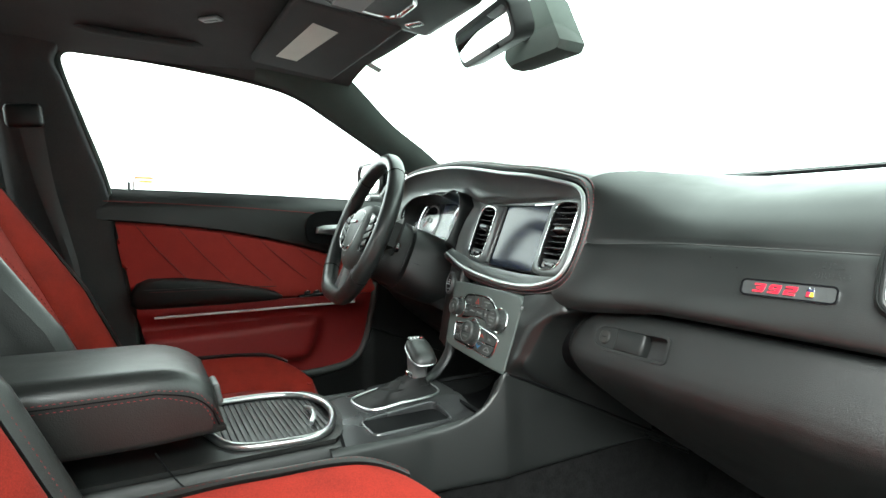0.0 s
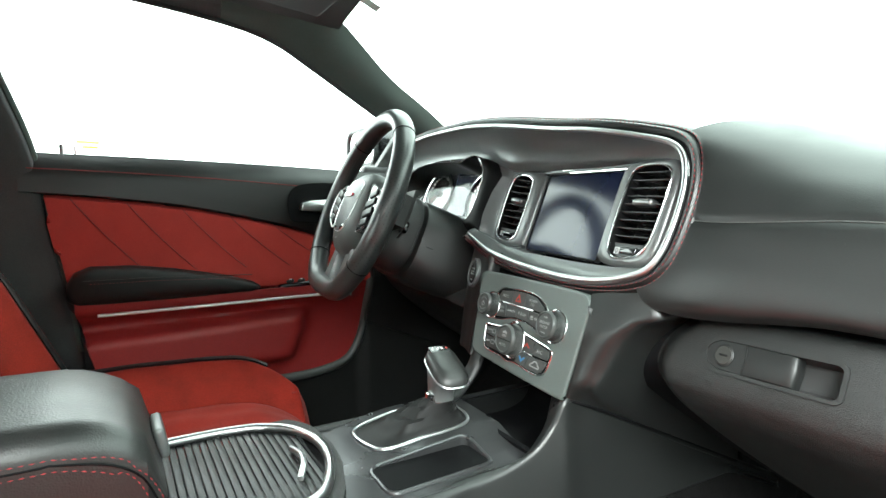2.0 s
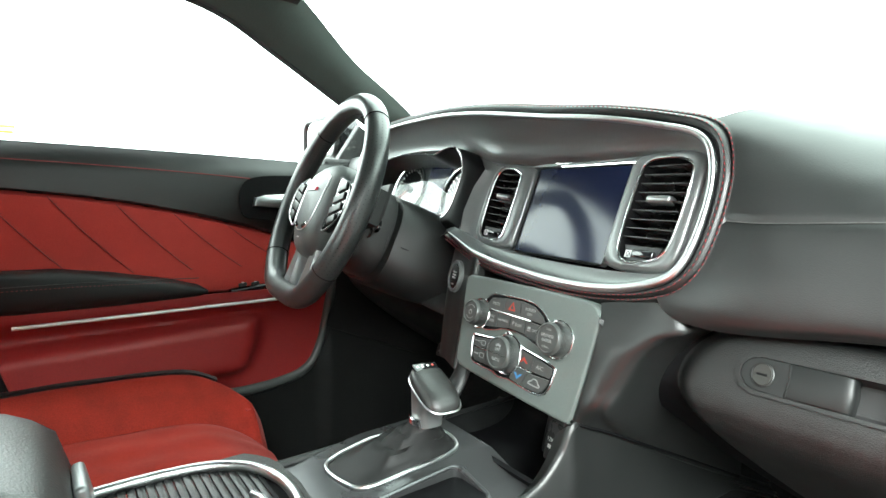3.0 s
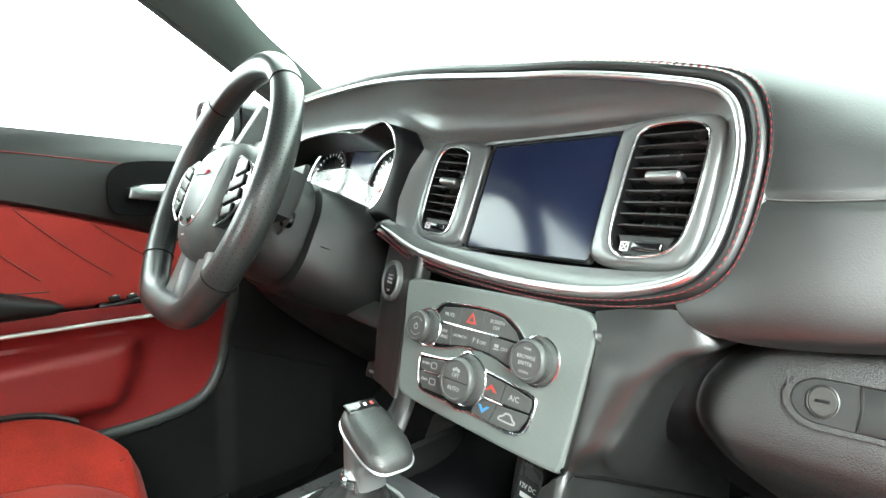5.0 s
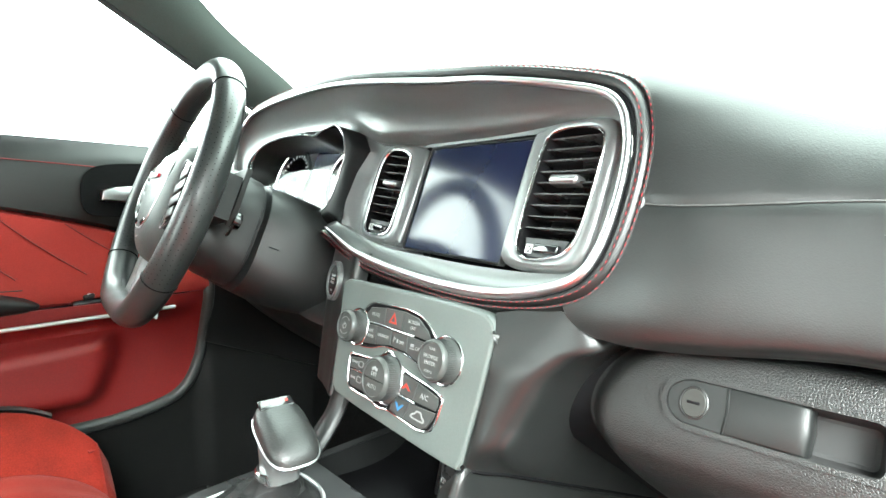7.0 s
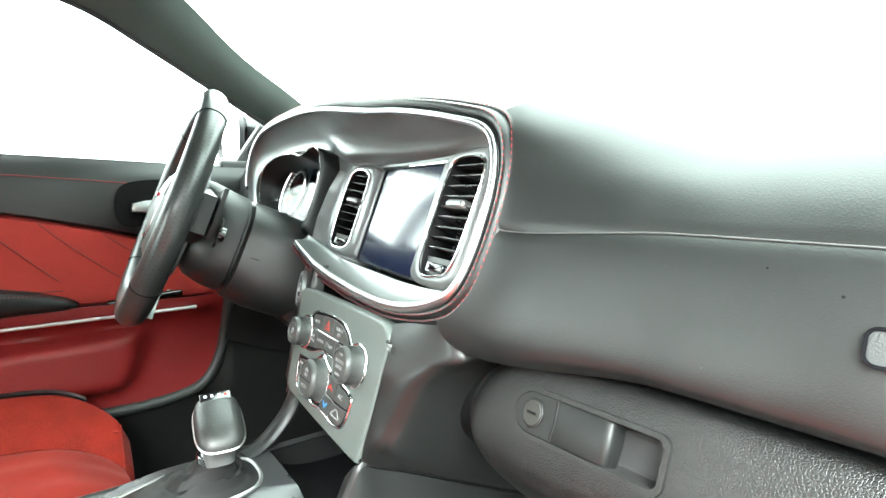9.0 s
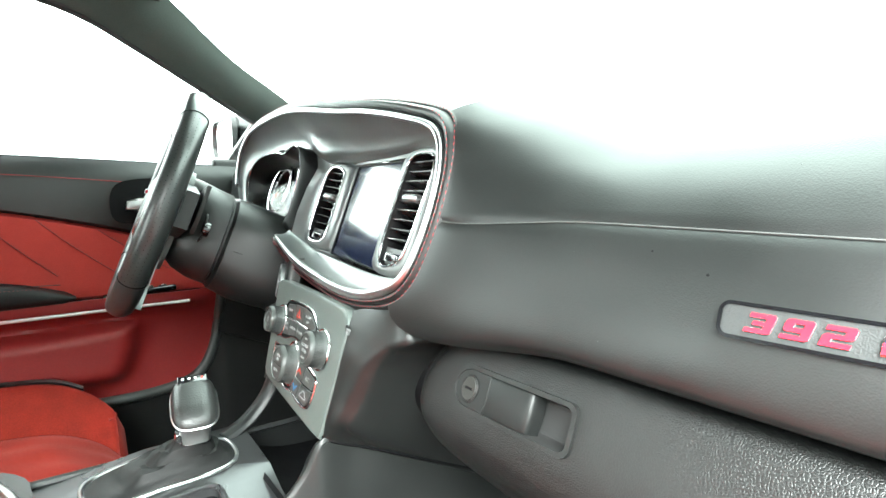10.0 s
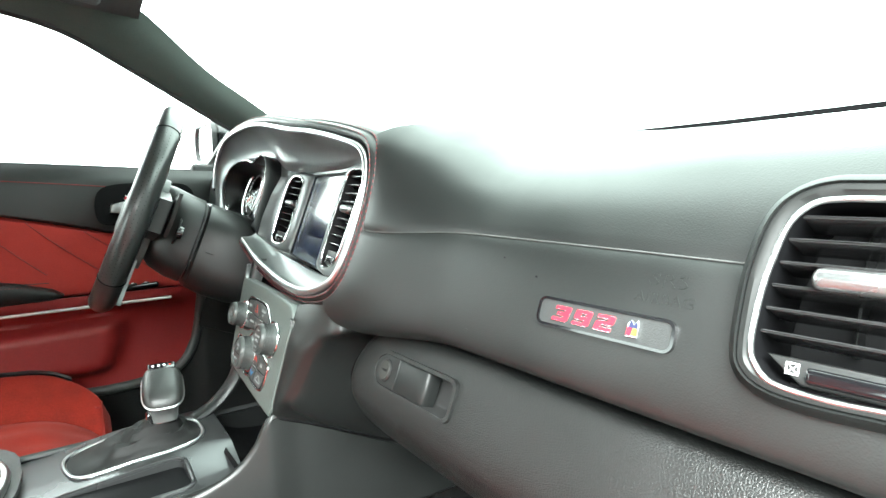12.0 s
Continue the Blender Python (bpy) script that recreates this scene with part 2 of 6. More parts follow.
HUB = material("grey_black_airbag_cover", (0.055, 0.062, 0.059), 0.46, spec=0.5, grain=0.30, grain_scale=800, vary=0.1, cells=True)
DSUEDE = material("red_suede_insert", (0.38, 0.040, 0.033), 0.9, grain=0.3, grain_scale=1600, vary=0.14, vary_scale=20, sheen=0.2, spec=0.2)
GRIP = material("black_wheel_leather", (0.022, 0.0245, 0.0238), 0.34, spec=0.7, grain=0.14, grain_scale=1100, vary=0.12, cells=True)
PLASTIC = material("dark_plastic", (0.011, 0.0117, 0.0117), 0.40, spec=0.5, grain=0.2, grain_scale=1500, vary=0.12)
# near-black plastic; in gaps and recesses the colour also stands in for shade
DARK = material("deep_black_plastic_and_shade", (0.0025, 0.0025, 0.003), 0.6, vary=0.1, spec=0.15)
GLOSS = material("piano_black", (0.006, 0.006, 0.007), 0.12, coat=0.5, vary=0.05, rough_vary=0.02)
PANEL = material("grey_green_panel_plastic", (0.095, 0.112, 0.105), 0.38, grain=0.15, grain_scale=1800, vary=0.10)
BUTTON = material("grey_button_plastic", (0.050, 0.054, 0.052), 0.38, vary=0.08)
SATIN = material("satin_graphite_paint", (0.17, 0.178, 0.177), 0.34, metal=0.5, spec=0.6, vary=0.05, rough_vary=0.03)
CHROME = material("satin_chrome", (0.62, 0.635, 0.635), 0.32, metal=1.0, vary=0.03, rough_vary=0.04)
BRIGHT = material("bright_chrome", (0.86, 0.87, 0.87), 0.16, metal=1.0, vary=0.02, rough_vary=0.02)
TAB = material("satin_tab_metal", (0.28, 0.285, 0.285), 0.30, metal=0.8, vary=0.06)
SHIFT = material("shift_surround_satin", (0.085, 0.086, 0.089), 0.28, metal=0.7, vary=0.03, rough_vary=0.015)
SUEDE = material("red_suede", (0.26, 0.021, 0.013), 0.92, grain=0.35, grain_scale=1600, vary=0.36, vary_scale=16, sheen=0.25, spec=0.2)
RED = material("red_leather", (0.25, 0.016, 0.015), 0.50, grain=0.25, grain_scale=1000, vary=0.14, cells=True)
REDPL = material("red_door_plastic", (0.22, 0.014, 0.013), 0.50, grain=0.15, grain_scale=1200, vary=0.12)
THREAD = material("red_thread", (0.30, 0.022, 0.028), 0.7, vary=0.15)
DTHREAD = material("dark_red_thread", (0.17, 0.016, 0.016), 0.7, vary=0.15)
HEAD = material("headliner_cloth", (0.055, 0.055, 0.056), 0.95, grain=0.5, grain_scale=1400, vary=0.18, spec=0.15)
PILLAR = material("pillar_cloth", (0.058, 0.069, 0.063), 0.9, grain=0.5, grain_scale=1500, vary=0.14, spec=0.2)
CARPET = material("black_carpet", (0.008, 0.008, 0.008), 1.0, grain=1.0, grain_scale=900, vary=0.5, vary_scale=60, spec=0.05)
WEBBING = material("seat_belt_webbing", (0.055, 0.055, 0.056), 0.7, grain=0.6, grain_scale=1200, vary=0.15)
SCREEN = material("display_glass", (0.008, 0.012, 0.034), 0.12, spec=0.32, vary=0.04, rough_vary=0.01)
SLAT = material("vent_slat_plastic", (0.030, 0.030, 0.031), 0.25, vary=0.1)
FACE = material("gauge_face", (0.045, 0.048, 0.050), 0.35, metal=0.2, vary=0.08)
WHITE = material("white_print", (0.75, 0.76, 0.75), 0.6, vary=0.05)
SEAM = material("worn_pad_seam", (0.06, 0.062, 0.061), 0.6, vary=0.3, vary_scale=60)
LOCK = material("dull_lock_metal", (0.022, 0.022, 0.020), 0.55, spec=0.3, vary=0.15)
GREYPRINT = material("grey_print", (0.24, 0.25, 0.25), 0.6, vary=0.05)
REDPRINT = material("red_print", (0.40, 0.035, 0.022), 0.5, vary=0.05)
BLUEPRINT = material("blue_print", (0.035, 0.18, 0.38), 0.5, vary=0.05)
YELLOW = material("yellow_enamel", (0.75, 0.55, 0.03), 0.35, vary=0.05)
CRIMSON = material("crimson_enamel", (0.52, 0.014, 0.032), 0.30, vary=0.06)
NAVY = material("navy_enamel", (0.02, 0.025, 0.07), 0.3, vary=0.05)
PAPER = material("paper_label", (0.62, 0.62, 0.56), 0.7, vary=0.08)
ORANGE = material("orange_print", (0.75, 0.42, 0.12), 0.7, vary=0.08)
MIRROR = material("mirror_silver", (0.92, 0.93, 0.93), 0.01, metal=1.0, vary=0.0, rough_vary=0.0)
PAINT = material("red_car_paint", (0.45, 0.015, 0.015), 0.25, coat=1.0, vary=0.03)
FLOORW = material("white_studio_floor", (0.27, 0.27, 0.265), 0.55, vary=0.06, vary_scale=2)
WALLG = material("light_block_grey", (0.16, 0.162, 0.16), 0.7, vary=0.06, vary_scale=2)
RUBBER = material("black_rubber", (0.015, 0.015, 0.015), 0.7, vary=0.1)
GLASS = clear_glass("window_glass")
WSCREEN = clear_glass("windscreen_glass", (0.85, 0.88, 0.865))
COVER = clear_glass("gauge_cover_glass", gloss=0.035)
WEAVE = material("woven_silver_plate", (0.030, 0.032, 0.032), 0.55, spec=0.4, grain=0.4, grain_scale=1300, vary=0.10, cells=True)

# ---- setting: studio ground, car floor, roof, pillars, glass ----
_g = bmesh.new()
_v = [_g.verts.new((40 * math.cos(a), 40 * math.sin(a), 0)) for a in np.linspace(0, 2 * math.pi, 48, endpoint=False)]
_g.faces.new(_v)
tagged(part("ground", _g, FLOORW), "pale painted studio floor under the car", "floor", kind="structure")


def sheet(name, rows, mat, thick, label, category, parent=None):
    ob = part(name, shell(grid(rows), thick), mat, parent)
    return tagged(ob, label, category, kind="structure") if parent is None else ob


# unseen dark wall beyond the open passenger door, added to cut side light
_w = block((0.12, 9.0, 2.3), pose(2.7, 0.0, 1.15), 0.01)
tagged(part("wall_light_block", _w, WALLG), "unseen dark grey wall added to cut side light", "wall", kind="structure")

# floor pan with carpet: footwells dip in front of the seats
_rows = []
for y in np.linspace(-1.3, 1.25, 40):
    z = 0.46 if y < 0.85 else 0.46 + (y - 0.85) * 0.75
    _rows.append([(x, y, z + 0.006 * math.sin(9 * x + 5 * y)) for x in np.linspace(-0.76, 0.76, 30)])
sheet("floor", _rows, CARPET, 0.03, "black cut-pile carpet over the car floor", "carpet")

# roof lining, gently domed, from behind the seats to the windscreen header
ROOF_FRONT = 0.565
_rows = []
for y in np.linspace(-0.85, ROOF_FRONT, 30):
    r = []
    for x in np.linspace(-0.67, 0.67, 36):
        e = abs(x) / 0.67
        z = 1.515 - 0.055 * e ** 4 - 0.02 * max(0, (y - 0.1) / 0.5) ** 2 - 0.05 * max(0, (-y - 0.4)) ** 2
        r.append((x, y, z))
    _rows.append(r)
sheet("ceiling", _rows, HEAD, 0.03, "charcoal cloth roof lining with soft dome", "headliner")

# body outside the lining, so that no light leaks in
_rows = []
for y in np.linspace(-0.87, ROOF_FRONT + 0.02, 12):
    _rows.append([(x, y, 1.575 - 0.05 * (abs(x) / 0.7) ** 4 - 0.05 * max(0, (-y - 0.4)) ** 2) for x in np.linspace(-0.70, 0.70, 16)])
sheet("roof_skin", _rows, PAINT, 0.01, "red painted steel roof panel", "car roof")


def pillar_rows(lower, upper, bulge, n=24, k=9):
    lo, up = spline(lower, n), spline(upper, n)
    rows = []
    for i in range(n):
        a, b = lo[i], up[i]
        r = []
        for j in range(k):
            w = j / (k - 1)
            p = a + (b - a) * w
            p = p + np.array([1, -0.35, -0.15]) * bulge * math.sin(math.pi * w)
            r.append(p)
        rows.append(r)
    return rows


# driver's side A-pillar trim
A_LOW = [(-0.66, -0.03, 1.469), (-0.66, 0.15, 1.464), (-0.66, 0.336, 1.448), (-0.668, 0.44, 1.427), (-0.68, 0.535, 1.382), (-0.68, 0.682, 1.298), (-0.69, 0.80, 1.233), (-0.70, 0.95, 1.13)]
A_UP = [(-0.60, -0.03, 1.500), (-0.60, 0.15, 1.500), (-0.60, 0.336, 1.498), (-0.605, 0.47, 1.495), (-0.615, 0.56, 1.478), (-0.63, 0.690, 1.375), (-0.63, 0.810, 1.298), (-0.64, 1.02, 1.15)]
_a = sheet("pillar_front", pillar_rows(A_LOW[2:], A_UP[2:], 0.012), PILLAR, 0.03, "grey-green cloth-covered windscreen pillar trim", "pillar trim")
sheet("roof_rail", pillar_rows(A_LOW[:4], A_UP[:4], 0.004), HEAD, 0.03, "charcoal roof rail trim over the door opening", "roof rail")
part("rubber_seal", tube(spline([(x - 0.006, y, z - 0.002) for x, y, z in A_LOW], 60), 0.006, seg=8), RUBBER, _a, "black rubber door seal")

# windscreen header strip
_rows = [[(x, ROOF_FRONT - 0.045 * (abs(x) / 0.62) ** 6 + dy, 1.492 - dz - 0.012 * (abs(x) / 0.67) ** 4) for x in np.linspace(-0.62, 0.62, 30)] for dy, dz in ((-0.05, -0.003), (0.0, 0.006), (0.02, 0.002), (0.03, -0.014))]
sheet("header_trim", _rows, HEAD, 0.012, "charcoal windscreen header trim", "trim")

# B-pillar on the driver's side, with its belt
_rows = []
for z, y0, y1, x in ((0.55, 0.10, -0.16, -0.715), (0.80, 0.085, -0.16, -0.715), (0.95, 0.06, -0.15, -0.71), (1.06, 0.04, -0.155, -0.705), (1.17, 0.025, -0.165, -0.70), (1.30, -0.018, -0.18, -0.685), (1.40, -0.052, -0.19, -0.668), (1.445, -0.066, -0.195, -0.655), (1.49, -0.03, -0.22, -0.62), (1.50, 0.02, -0.26, -0.58)):
    _rows.append([(x - 0.035, y0, z), (x - 0.008, y0 - 0.004, z), (x, y0 - 0.02, z), (x + 0.004, (y0 + y1) / 2, z), (x, y1 + 0.02, z), (x - 0.04, y1, z)])
_bp = sheet("pillar_middle", [spline(r, 16) for r in spline(np.array(_rows).reshape(10, 18), 40).reshape(40, 6, 3)], HEAD, 0.02, "charcoal middle pillar trim beside the driver's seat", "pillar trim")
part("pillar_seal", tube(spline([(-0.722, 0.078, 0.80), (-0.722, 0.040, 1.06), (-0.715, 0.018, 1.19), (-0.702, -0.024, 1.32), (-0.688, -0.060, 1.43), (-0.678, -0.055, 1.462), (-0.668, -0.02, 1.470)], 40), 0.007, seg=8), PILLAR, _bp, "grey door seal along the pillar")

# side of the car behind the pillar and below the glass
_side = plate([(-1.3, 0.3), (0.0, 0.3), (0.0, 1.17), (-0.15, 1.17), (-0.20, 1.46), (-0.75, 1.47), (-1.3, 1.45)],
              [[(-0.27, 1.19), (-0.30, 1.42), (-0.72, 1.42), (-0.95, 1.19)]], 0, 0.03, Matrix(((0, 0, 1, -0.80), (1, 0, 0, 0), (0, 1, 0, 0), (0, 0, 0, 1))))
tagged(part("wall_rear_door", _side, PLASTIC), "black inner side of the closed rear door", "car side", kind="structure")
_side = plate([(-1.3, 0.3), (-0.12, 0.3), (-0.13, 1.17), (-0.20, 1.46), (-0.75, 1.47), (-1.3, 1.45)],
              [[(-0.27, 1.19), (-0.30, 1.42), (-0.72, 1.42), (-0.95, 1.19)]], 0, 0.03, Matrix(((0, 0, 1, 0.77), (1, 0, 0, 0), (0, 1, 0, 0), (0, 0, 0, 1))))
tagged(part("wall_rear_door", _side, PLASTIC), "black inner side of the closed rear door", "car side", kind="structure")
_back = block((1.5, 0.04, 0.75), pose(0, -1.32, 0.64), 0.01)
tagged(part("wall_back", _back, HEAD), "plain dark rear bulkhead closing the cabin", "bulkhead", kind="structure")
for x in (-0.79, 0.79):
    tagged(part("sill", block((0.10, 2.6, 0.14), pose(x, 0.0, 0.42), 0.02), PLASTIC), "black plastic door sill trim", "sill", kind="structure")
for x in (-0.745, 0.765):
    tagged(part("kick_panel", block((0.03, 0.50 if x > 0 else 0.62, 0.80), pose(x, 1.04 if x > 0 else 0.98, 0.78), 0.01), SOFT2), "black kick panel at the side of the footwell", "kick panel", kind="structure")
# firewall and cowl
tagged(part("wall_front", block((1.56, 0.04, 0.86), pose(0, 1.27, 0.73), 0.01), DARK), "black firewall behind the dashboard", "firewall", kind="structure")
_rows = []
for k in range(6):
    w = k / 5
    _rows.append([(x, 1.10 + 0.16 * w - 0.09 * (x / 0.7) ** 2, 1.205 + 0.02 * w) for x in np.linspace(-0.72, 0.74, 40)])
sheet("cowl", _rows, DARK, 0.006, "black cowl edge below the windscreen", "cowl")

# glass
_rows = []
for k in range(13):
    w = k / 12
    y = 1.18 + (ROOF_FRONT + 0.03 - 1.18) * w
    z = 1.195 + (1.51 - 1.195) * w + 0.03 * math.sin(math.pi * w)
    hw = 0.71 - 0.09 * w
    _rows.append([(x * hw, y - (0.12 - 0.08 * w) * x * x, z - 0.035 * x * x * w) for x in np.linspace(-1, 1, 24)])
_ws = part("window_windscreen", shell(grid(_rows), 0.004), WSCREEN)
_ws.visible_shadow = False
tagged(_ws, "clear curved windscreen", "windscreen", kind="structure")
_rg = part("window_rear", shell(grid([[(x, -0.87 - 0.46 * w, 1.53 - 0.50 * w + 0.04 * math.sin(math.pi * w)) for x in np.linspace(-0.66, 0.66, 12)] for w in np.linspace(0, 1, 8)]), 0.004), GLASS)
_rg.visible_shadow = False
tagged(_rg, "clear rear window", "rear window", kind="structure")


# ---- studio things seen through the driver's window ----
_t = thing("studio_sign", (-1.02, 0.10, 0.0), "pale sign with orange and yellow bands on a thin post", "sign")
_m = Matrix(((0, 0, 1, -1.02), (1, 0, 0, 0.098), (0, 1, 0, 1.214), (0, 0, 0, 1)))
part("sheet", slab(rrect(0.050, 0.026, 0.003), -0.004, 0.0008, _m, 0.0003), WHITE, _t, "white sign face")
part("band", slab(rrect(0.044, 0.0045, 0.001), 0, 0.0005, _m @ pose(0, 0.009, 0.0009), 0.0002), ORANGE, _t, "orange printed band")
part("lower_band", slab(rrect(0.030, 0.0035, 0.001), 0, 0.0005, _m @ pose(0.004, -0.002, 0.0009), 0.0002), YELLOW, _t, "yellow printed band")
part("post", tube([(-1.025, 0.072, 0.0), (-1.025, 0.072, 1.215)], 0.003, seg=8), GREYPRINT, _t, "thin grey post")


# ---- driver's door ----
def on_door(y, z):
    """The inner face of the door panel."""
    x = -0.722
    x += 0.020 * math.exp(-((z - 0.90) / 0.05) ** 2)                     # rest ledge
    x += 0.012 * math.exp(-((z - 1.10) / 0.10) ** 2)
    x -= 0.020 * max(0, (z - 1.13) / 0.05) ** 2                          # rolls away at the belt
    x += 0.010 * max(0.0, min(1.0, (0.90 - z) / 0.2))
    return x


RED_TOP = spline([(0.03, 1.102), (0.147, 1.093), (0.275, 1.077), (0.416, 1.048), (0.54, 1.014), (0.64, 0.972), (0.668, 0.93)], 60)
RED_LOW = spline([(0.10, 0.735), (0.25, 0.705), (0.45, 0.690), (0.56, 0.697), (0.615, 0.718), (0.645, 0.765), (0.66, 0.83), (0.668, 0.93)], 60)


def red_top(y):
    return float(np.interp(y, RED_TOP[:, 0], RED_TOP[:, 1]))


def belt(y):
    """Height of the window sill, falling to the front."""
    return 1.172 - 0.006 * max(0.0, y) - 0.03 * max(0.0, min(y, 0.62) - 0.15) ** 2


def red_low(y):
    return float(np.interp(y, RED_LOW[:, 0], RED_LOW[:, 1]))


def red_rear(z):
    return float(np.interp(z, [0.70, 0.74, 0.88, 1.10], [0.13, 0.115, 0.075, 0.035]))


door = thing("driver_door", (-0.76, 0.35, 0.5), "closed driver's door with red leather insert and black upper trim", "car door")
_rows = []
for y in np.linspace(-0.01, 0.90, 60):
    _rows.append([(on_door(y, z) - (0.012 if z < red_top(min(y, 0.66)) and y < 0.668 else 0), y, z) for z in np.linspace(0.50, belt(y), 70)])
part("door_base", shell(grid(_rows), 0.03), PLASTIC, door, "dark plastic door panel base")
# black upper trim, above the red insert
_rows = []
for y in np.linspace(0.0, 0.90, 64):
    lo = red_top(min(y, 0.668)) - 0.001
    _rows.append([(on_door(y, z) + 0.0095 - 0.007 * (1 if k == 0 else 0), y, z) for k, z in enumerate(np.linspace(lo, belt(y) + 0.001, 22))])
part("upper_trim", shell(grid(_rows), 0.012), SOFT, door, "black soft upper door trim")
_c = [(on_door(y, 1.142 - 0.05 * y) + 0.0099, y, 1.147 - 0.012 * y - 0.06 * y * y) for y in np.linspace(0.0, 0.62, 80)]
part("trim_seam", tube(_c, 0.0010, seg=6), DTHREAD, door, "dark red seam along the upper trim")
# red insert between upper trim and rest
_rows = []
for y in np.linspace(0.035, 0.668, 90):
    top = red_top(y)
    r = []
    for k in range(24):
        w = k / 23
        z = 0.90 + (top - 0.90) * w
        yy = max(y, red_rear(z)) if y < 0.12 else y
        r.append((on_door(yy, z) + 0.004 + 0.010 * math.sin(math.pi * min(1, w * 1.02)) ** 0.7 - (0.012 if k in (0, 23) else 0), yy, z))
    _rows.append(r)
part("insert", shell(grid(_rows), 0.006), DSUEDE, door, "red suede door insert with slanted seams")
for y0 in (0.075, 0.165, 0.262, 0.355, 0.450):
    line = []
    for k in range(30):
        w = k / 29
        z = red_top(y0) - 0.006 - w * (red_top(y0) - 0.955)
        y = y0 + 0.10 * w + 0.02 * w * w
        ww = (z - 0.90) / (red_top(y) - 0.90)
        line.append((on_door(y, z) + 0.0045 + 0.010 * max(0, math.sin(math.pi * min(1, max(0, ww) * 1.02))) ** 0.7, y, z))
    part("insert_seam", tube(line, 0.0010, seg=6), DTHREAD, door)
    part("seam_stitching", stitches([(a + 0.001, b + 0.004, c) for a, b, c in line], 0.003, 0.003, 0.0006), DTHREAD, door)
# lower red panel with its pocket
_rows = []
for y in np.linspace(0.075, 0.666, 80):
    lo = red_low(max(0.10, y))
    r = []
    for k in range(34):
        w = k / 33
        z = lo + (0.902 - lo) * w
        yy = max(y, red_rear(z)) if y < 0.14 else y
        x = on_door(yy, z) + 0.004
        # bulge of the pocket, which ends in a rounded front and a shade line below the ledge
        edge = 0.50 - 0.35 * max(0, 0.80 - z)
        b = 1 / (1 + math.exp((yy - edge) / 0.008))
        b *= 1 / (1 + math.exp((z - 0.828 - 0.03 * yy) / 0.004))
        b *= 1 / (1 + math.exp((0.735 - z) / 0.006))
        x += 0.046 * b
        x += 0.022 * (1 / (1 + math.exp((0.868 - z) / 0.005))) * (1 / (1 + math.exp((yy - 0.63) / 0.01)))
        x -= 0.012 * (k == 0)
        r.append((x, yy, z))
    _rows.append(r)
part("lower_panel", shell(grid(_rows), 0.006), RED, door, "dark red lower door panel with map pocket")
part("edge_border", tube([(on_door(y, z) + 0.003, y + 0.004, z - 0.003) for y, z in np.vstack([RED_LOW, RED_TOP[::-1][:1]])], 0.011, seg=10, squash=1.0), BUTTON, door, "grey plastic border round the red panel")
part("bright_strip", tube([(on_door(y, 0.88) + 0.034, y, 0.876 + 0.013 * (y - 0.11)) for y in np.linspace(0.11, 0.60, 50)], 0.0046, seg=10, squash=0.7), STRIP, door, "long satin aluminium strip")
# rest pad
_mm = Matrix(((0, 0, 1, -0.735), (1, 0, 0, 0), (0, 1, 0, 0), (0, 0, 0, 1)))
_rows = []
for w in np.linspace(0, math.pi, 56):
    y = 0.235 - 0.173 * math.cos(w)
    top = float(np.interp(y, (0.06, 0.075, 0.10, 0.17, 0.244, 0.34, 0.392, 0.41), (0.930, 0.955, 0.966, 0.965, 0.955, 0.936, 0.920, 0.908)))
    low = float(np.interp(y, (0.06, 0.078, 0.27, 0.39, 0.41), (0.905, 0.892, 0.895, 0.899, 0.906)))
    c, h = (top + low) / 2, (top - low) / 2
    d = 0.078 * max(0.02, math.sin(w)) ** 0.16
    _rows.append([(-0.735 + d * max(0.0, math.cos(a)) ** 0.32, y, c + h * math.copysign(abs(math.sin(a)) ** 0.75, a)) for a in np.linspace(-math.pi / 2, math.pi / 2, 25)])
part("rest_pad", grid(_rows, closed_u=True, cap=True), REST, door, "padded black leather elbow rest")
part("rest_stitching", stitches([(-0.6570, y, 0.938 - 0.03 * max(0, y - 0.2)) for y in np.linspace(0.10, 0.385, 40)], 0.004, 0.002, 0.0006), DTHREAD, door)
part("rest_seam", tube([(-0.6572, y, 0.944 - 0.03 * max(0, y - 0.2)) for y in np.linspace(0.09, 0.385, 40)], 0.0009, seg=6), RUBBER, door)
# window switches on the ledge
part("switch_plate", block((0.03, 0.13, 0.012), pose(-0.700, 0.515, 0.906, 4, 0, 0), 0.004), GLOSS, door, "gloss black window switch plate")
for y in (0.475, 0.50, 0.53, 0.555):
    part("switch", block((0.016, 0.017, 0.008), pose(-0.698, y, 0.913, 10, 0, 0), 0.003), PLASTIC, door)
    part("switch_mark", block((0.006, 0.005, 0.001), pose(-0.694, y, 0.9172, 10, 0, 0), 0.0004), WHITE, door)
# inner release lever; its recess is a flat patch with the shade in its colour
_o = spline([(0.484, 1.062), (0.486, 1.108), (0.52, 1.122), (0.60, 1.124), (0.65, 1.115), (0.65, 1.05), (0.58, 1.052), (0.51, 1.054)], 48, True)
_rec = part("lever_surround", slab([tuple(p) for p in _o], 0.0, 0.042, _mm, 0.004), SOFT2, door, "black lever surround")
_o2 = [tuple(p) for p in inset([tuple(q) for q in _o], 0.010)]
part("recess", slab(_o2, 0.042, 0.0432, _mm, 0.0004), DARK, _rec)
part("lever", slab([(0.497, 1.072), (0.500, 1.088), (0.52, 1.094), (0.585, 1.098), (0.63, 1.094), (0.63, 1.066), (0.54, 1.068)], 0.042, 0.055, _mm, 0.004, crown=0.002), CHROME, _rec, "satin chrome release lever")
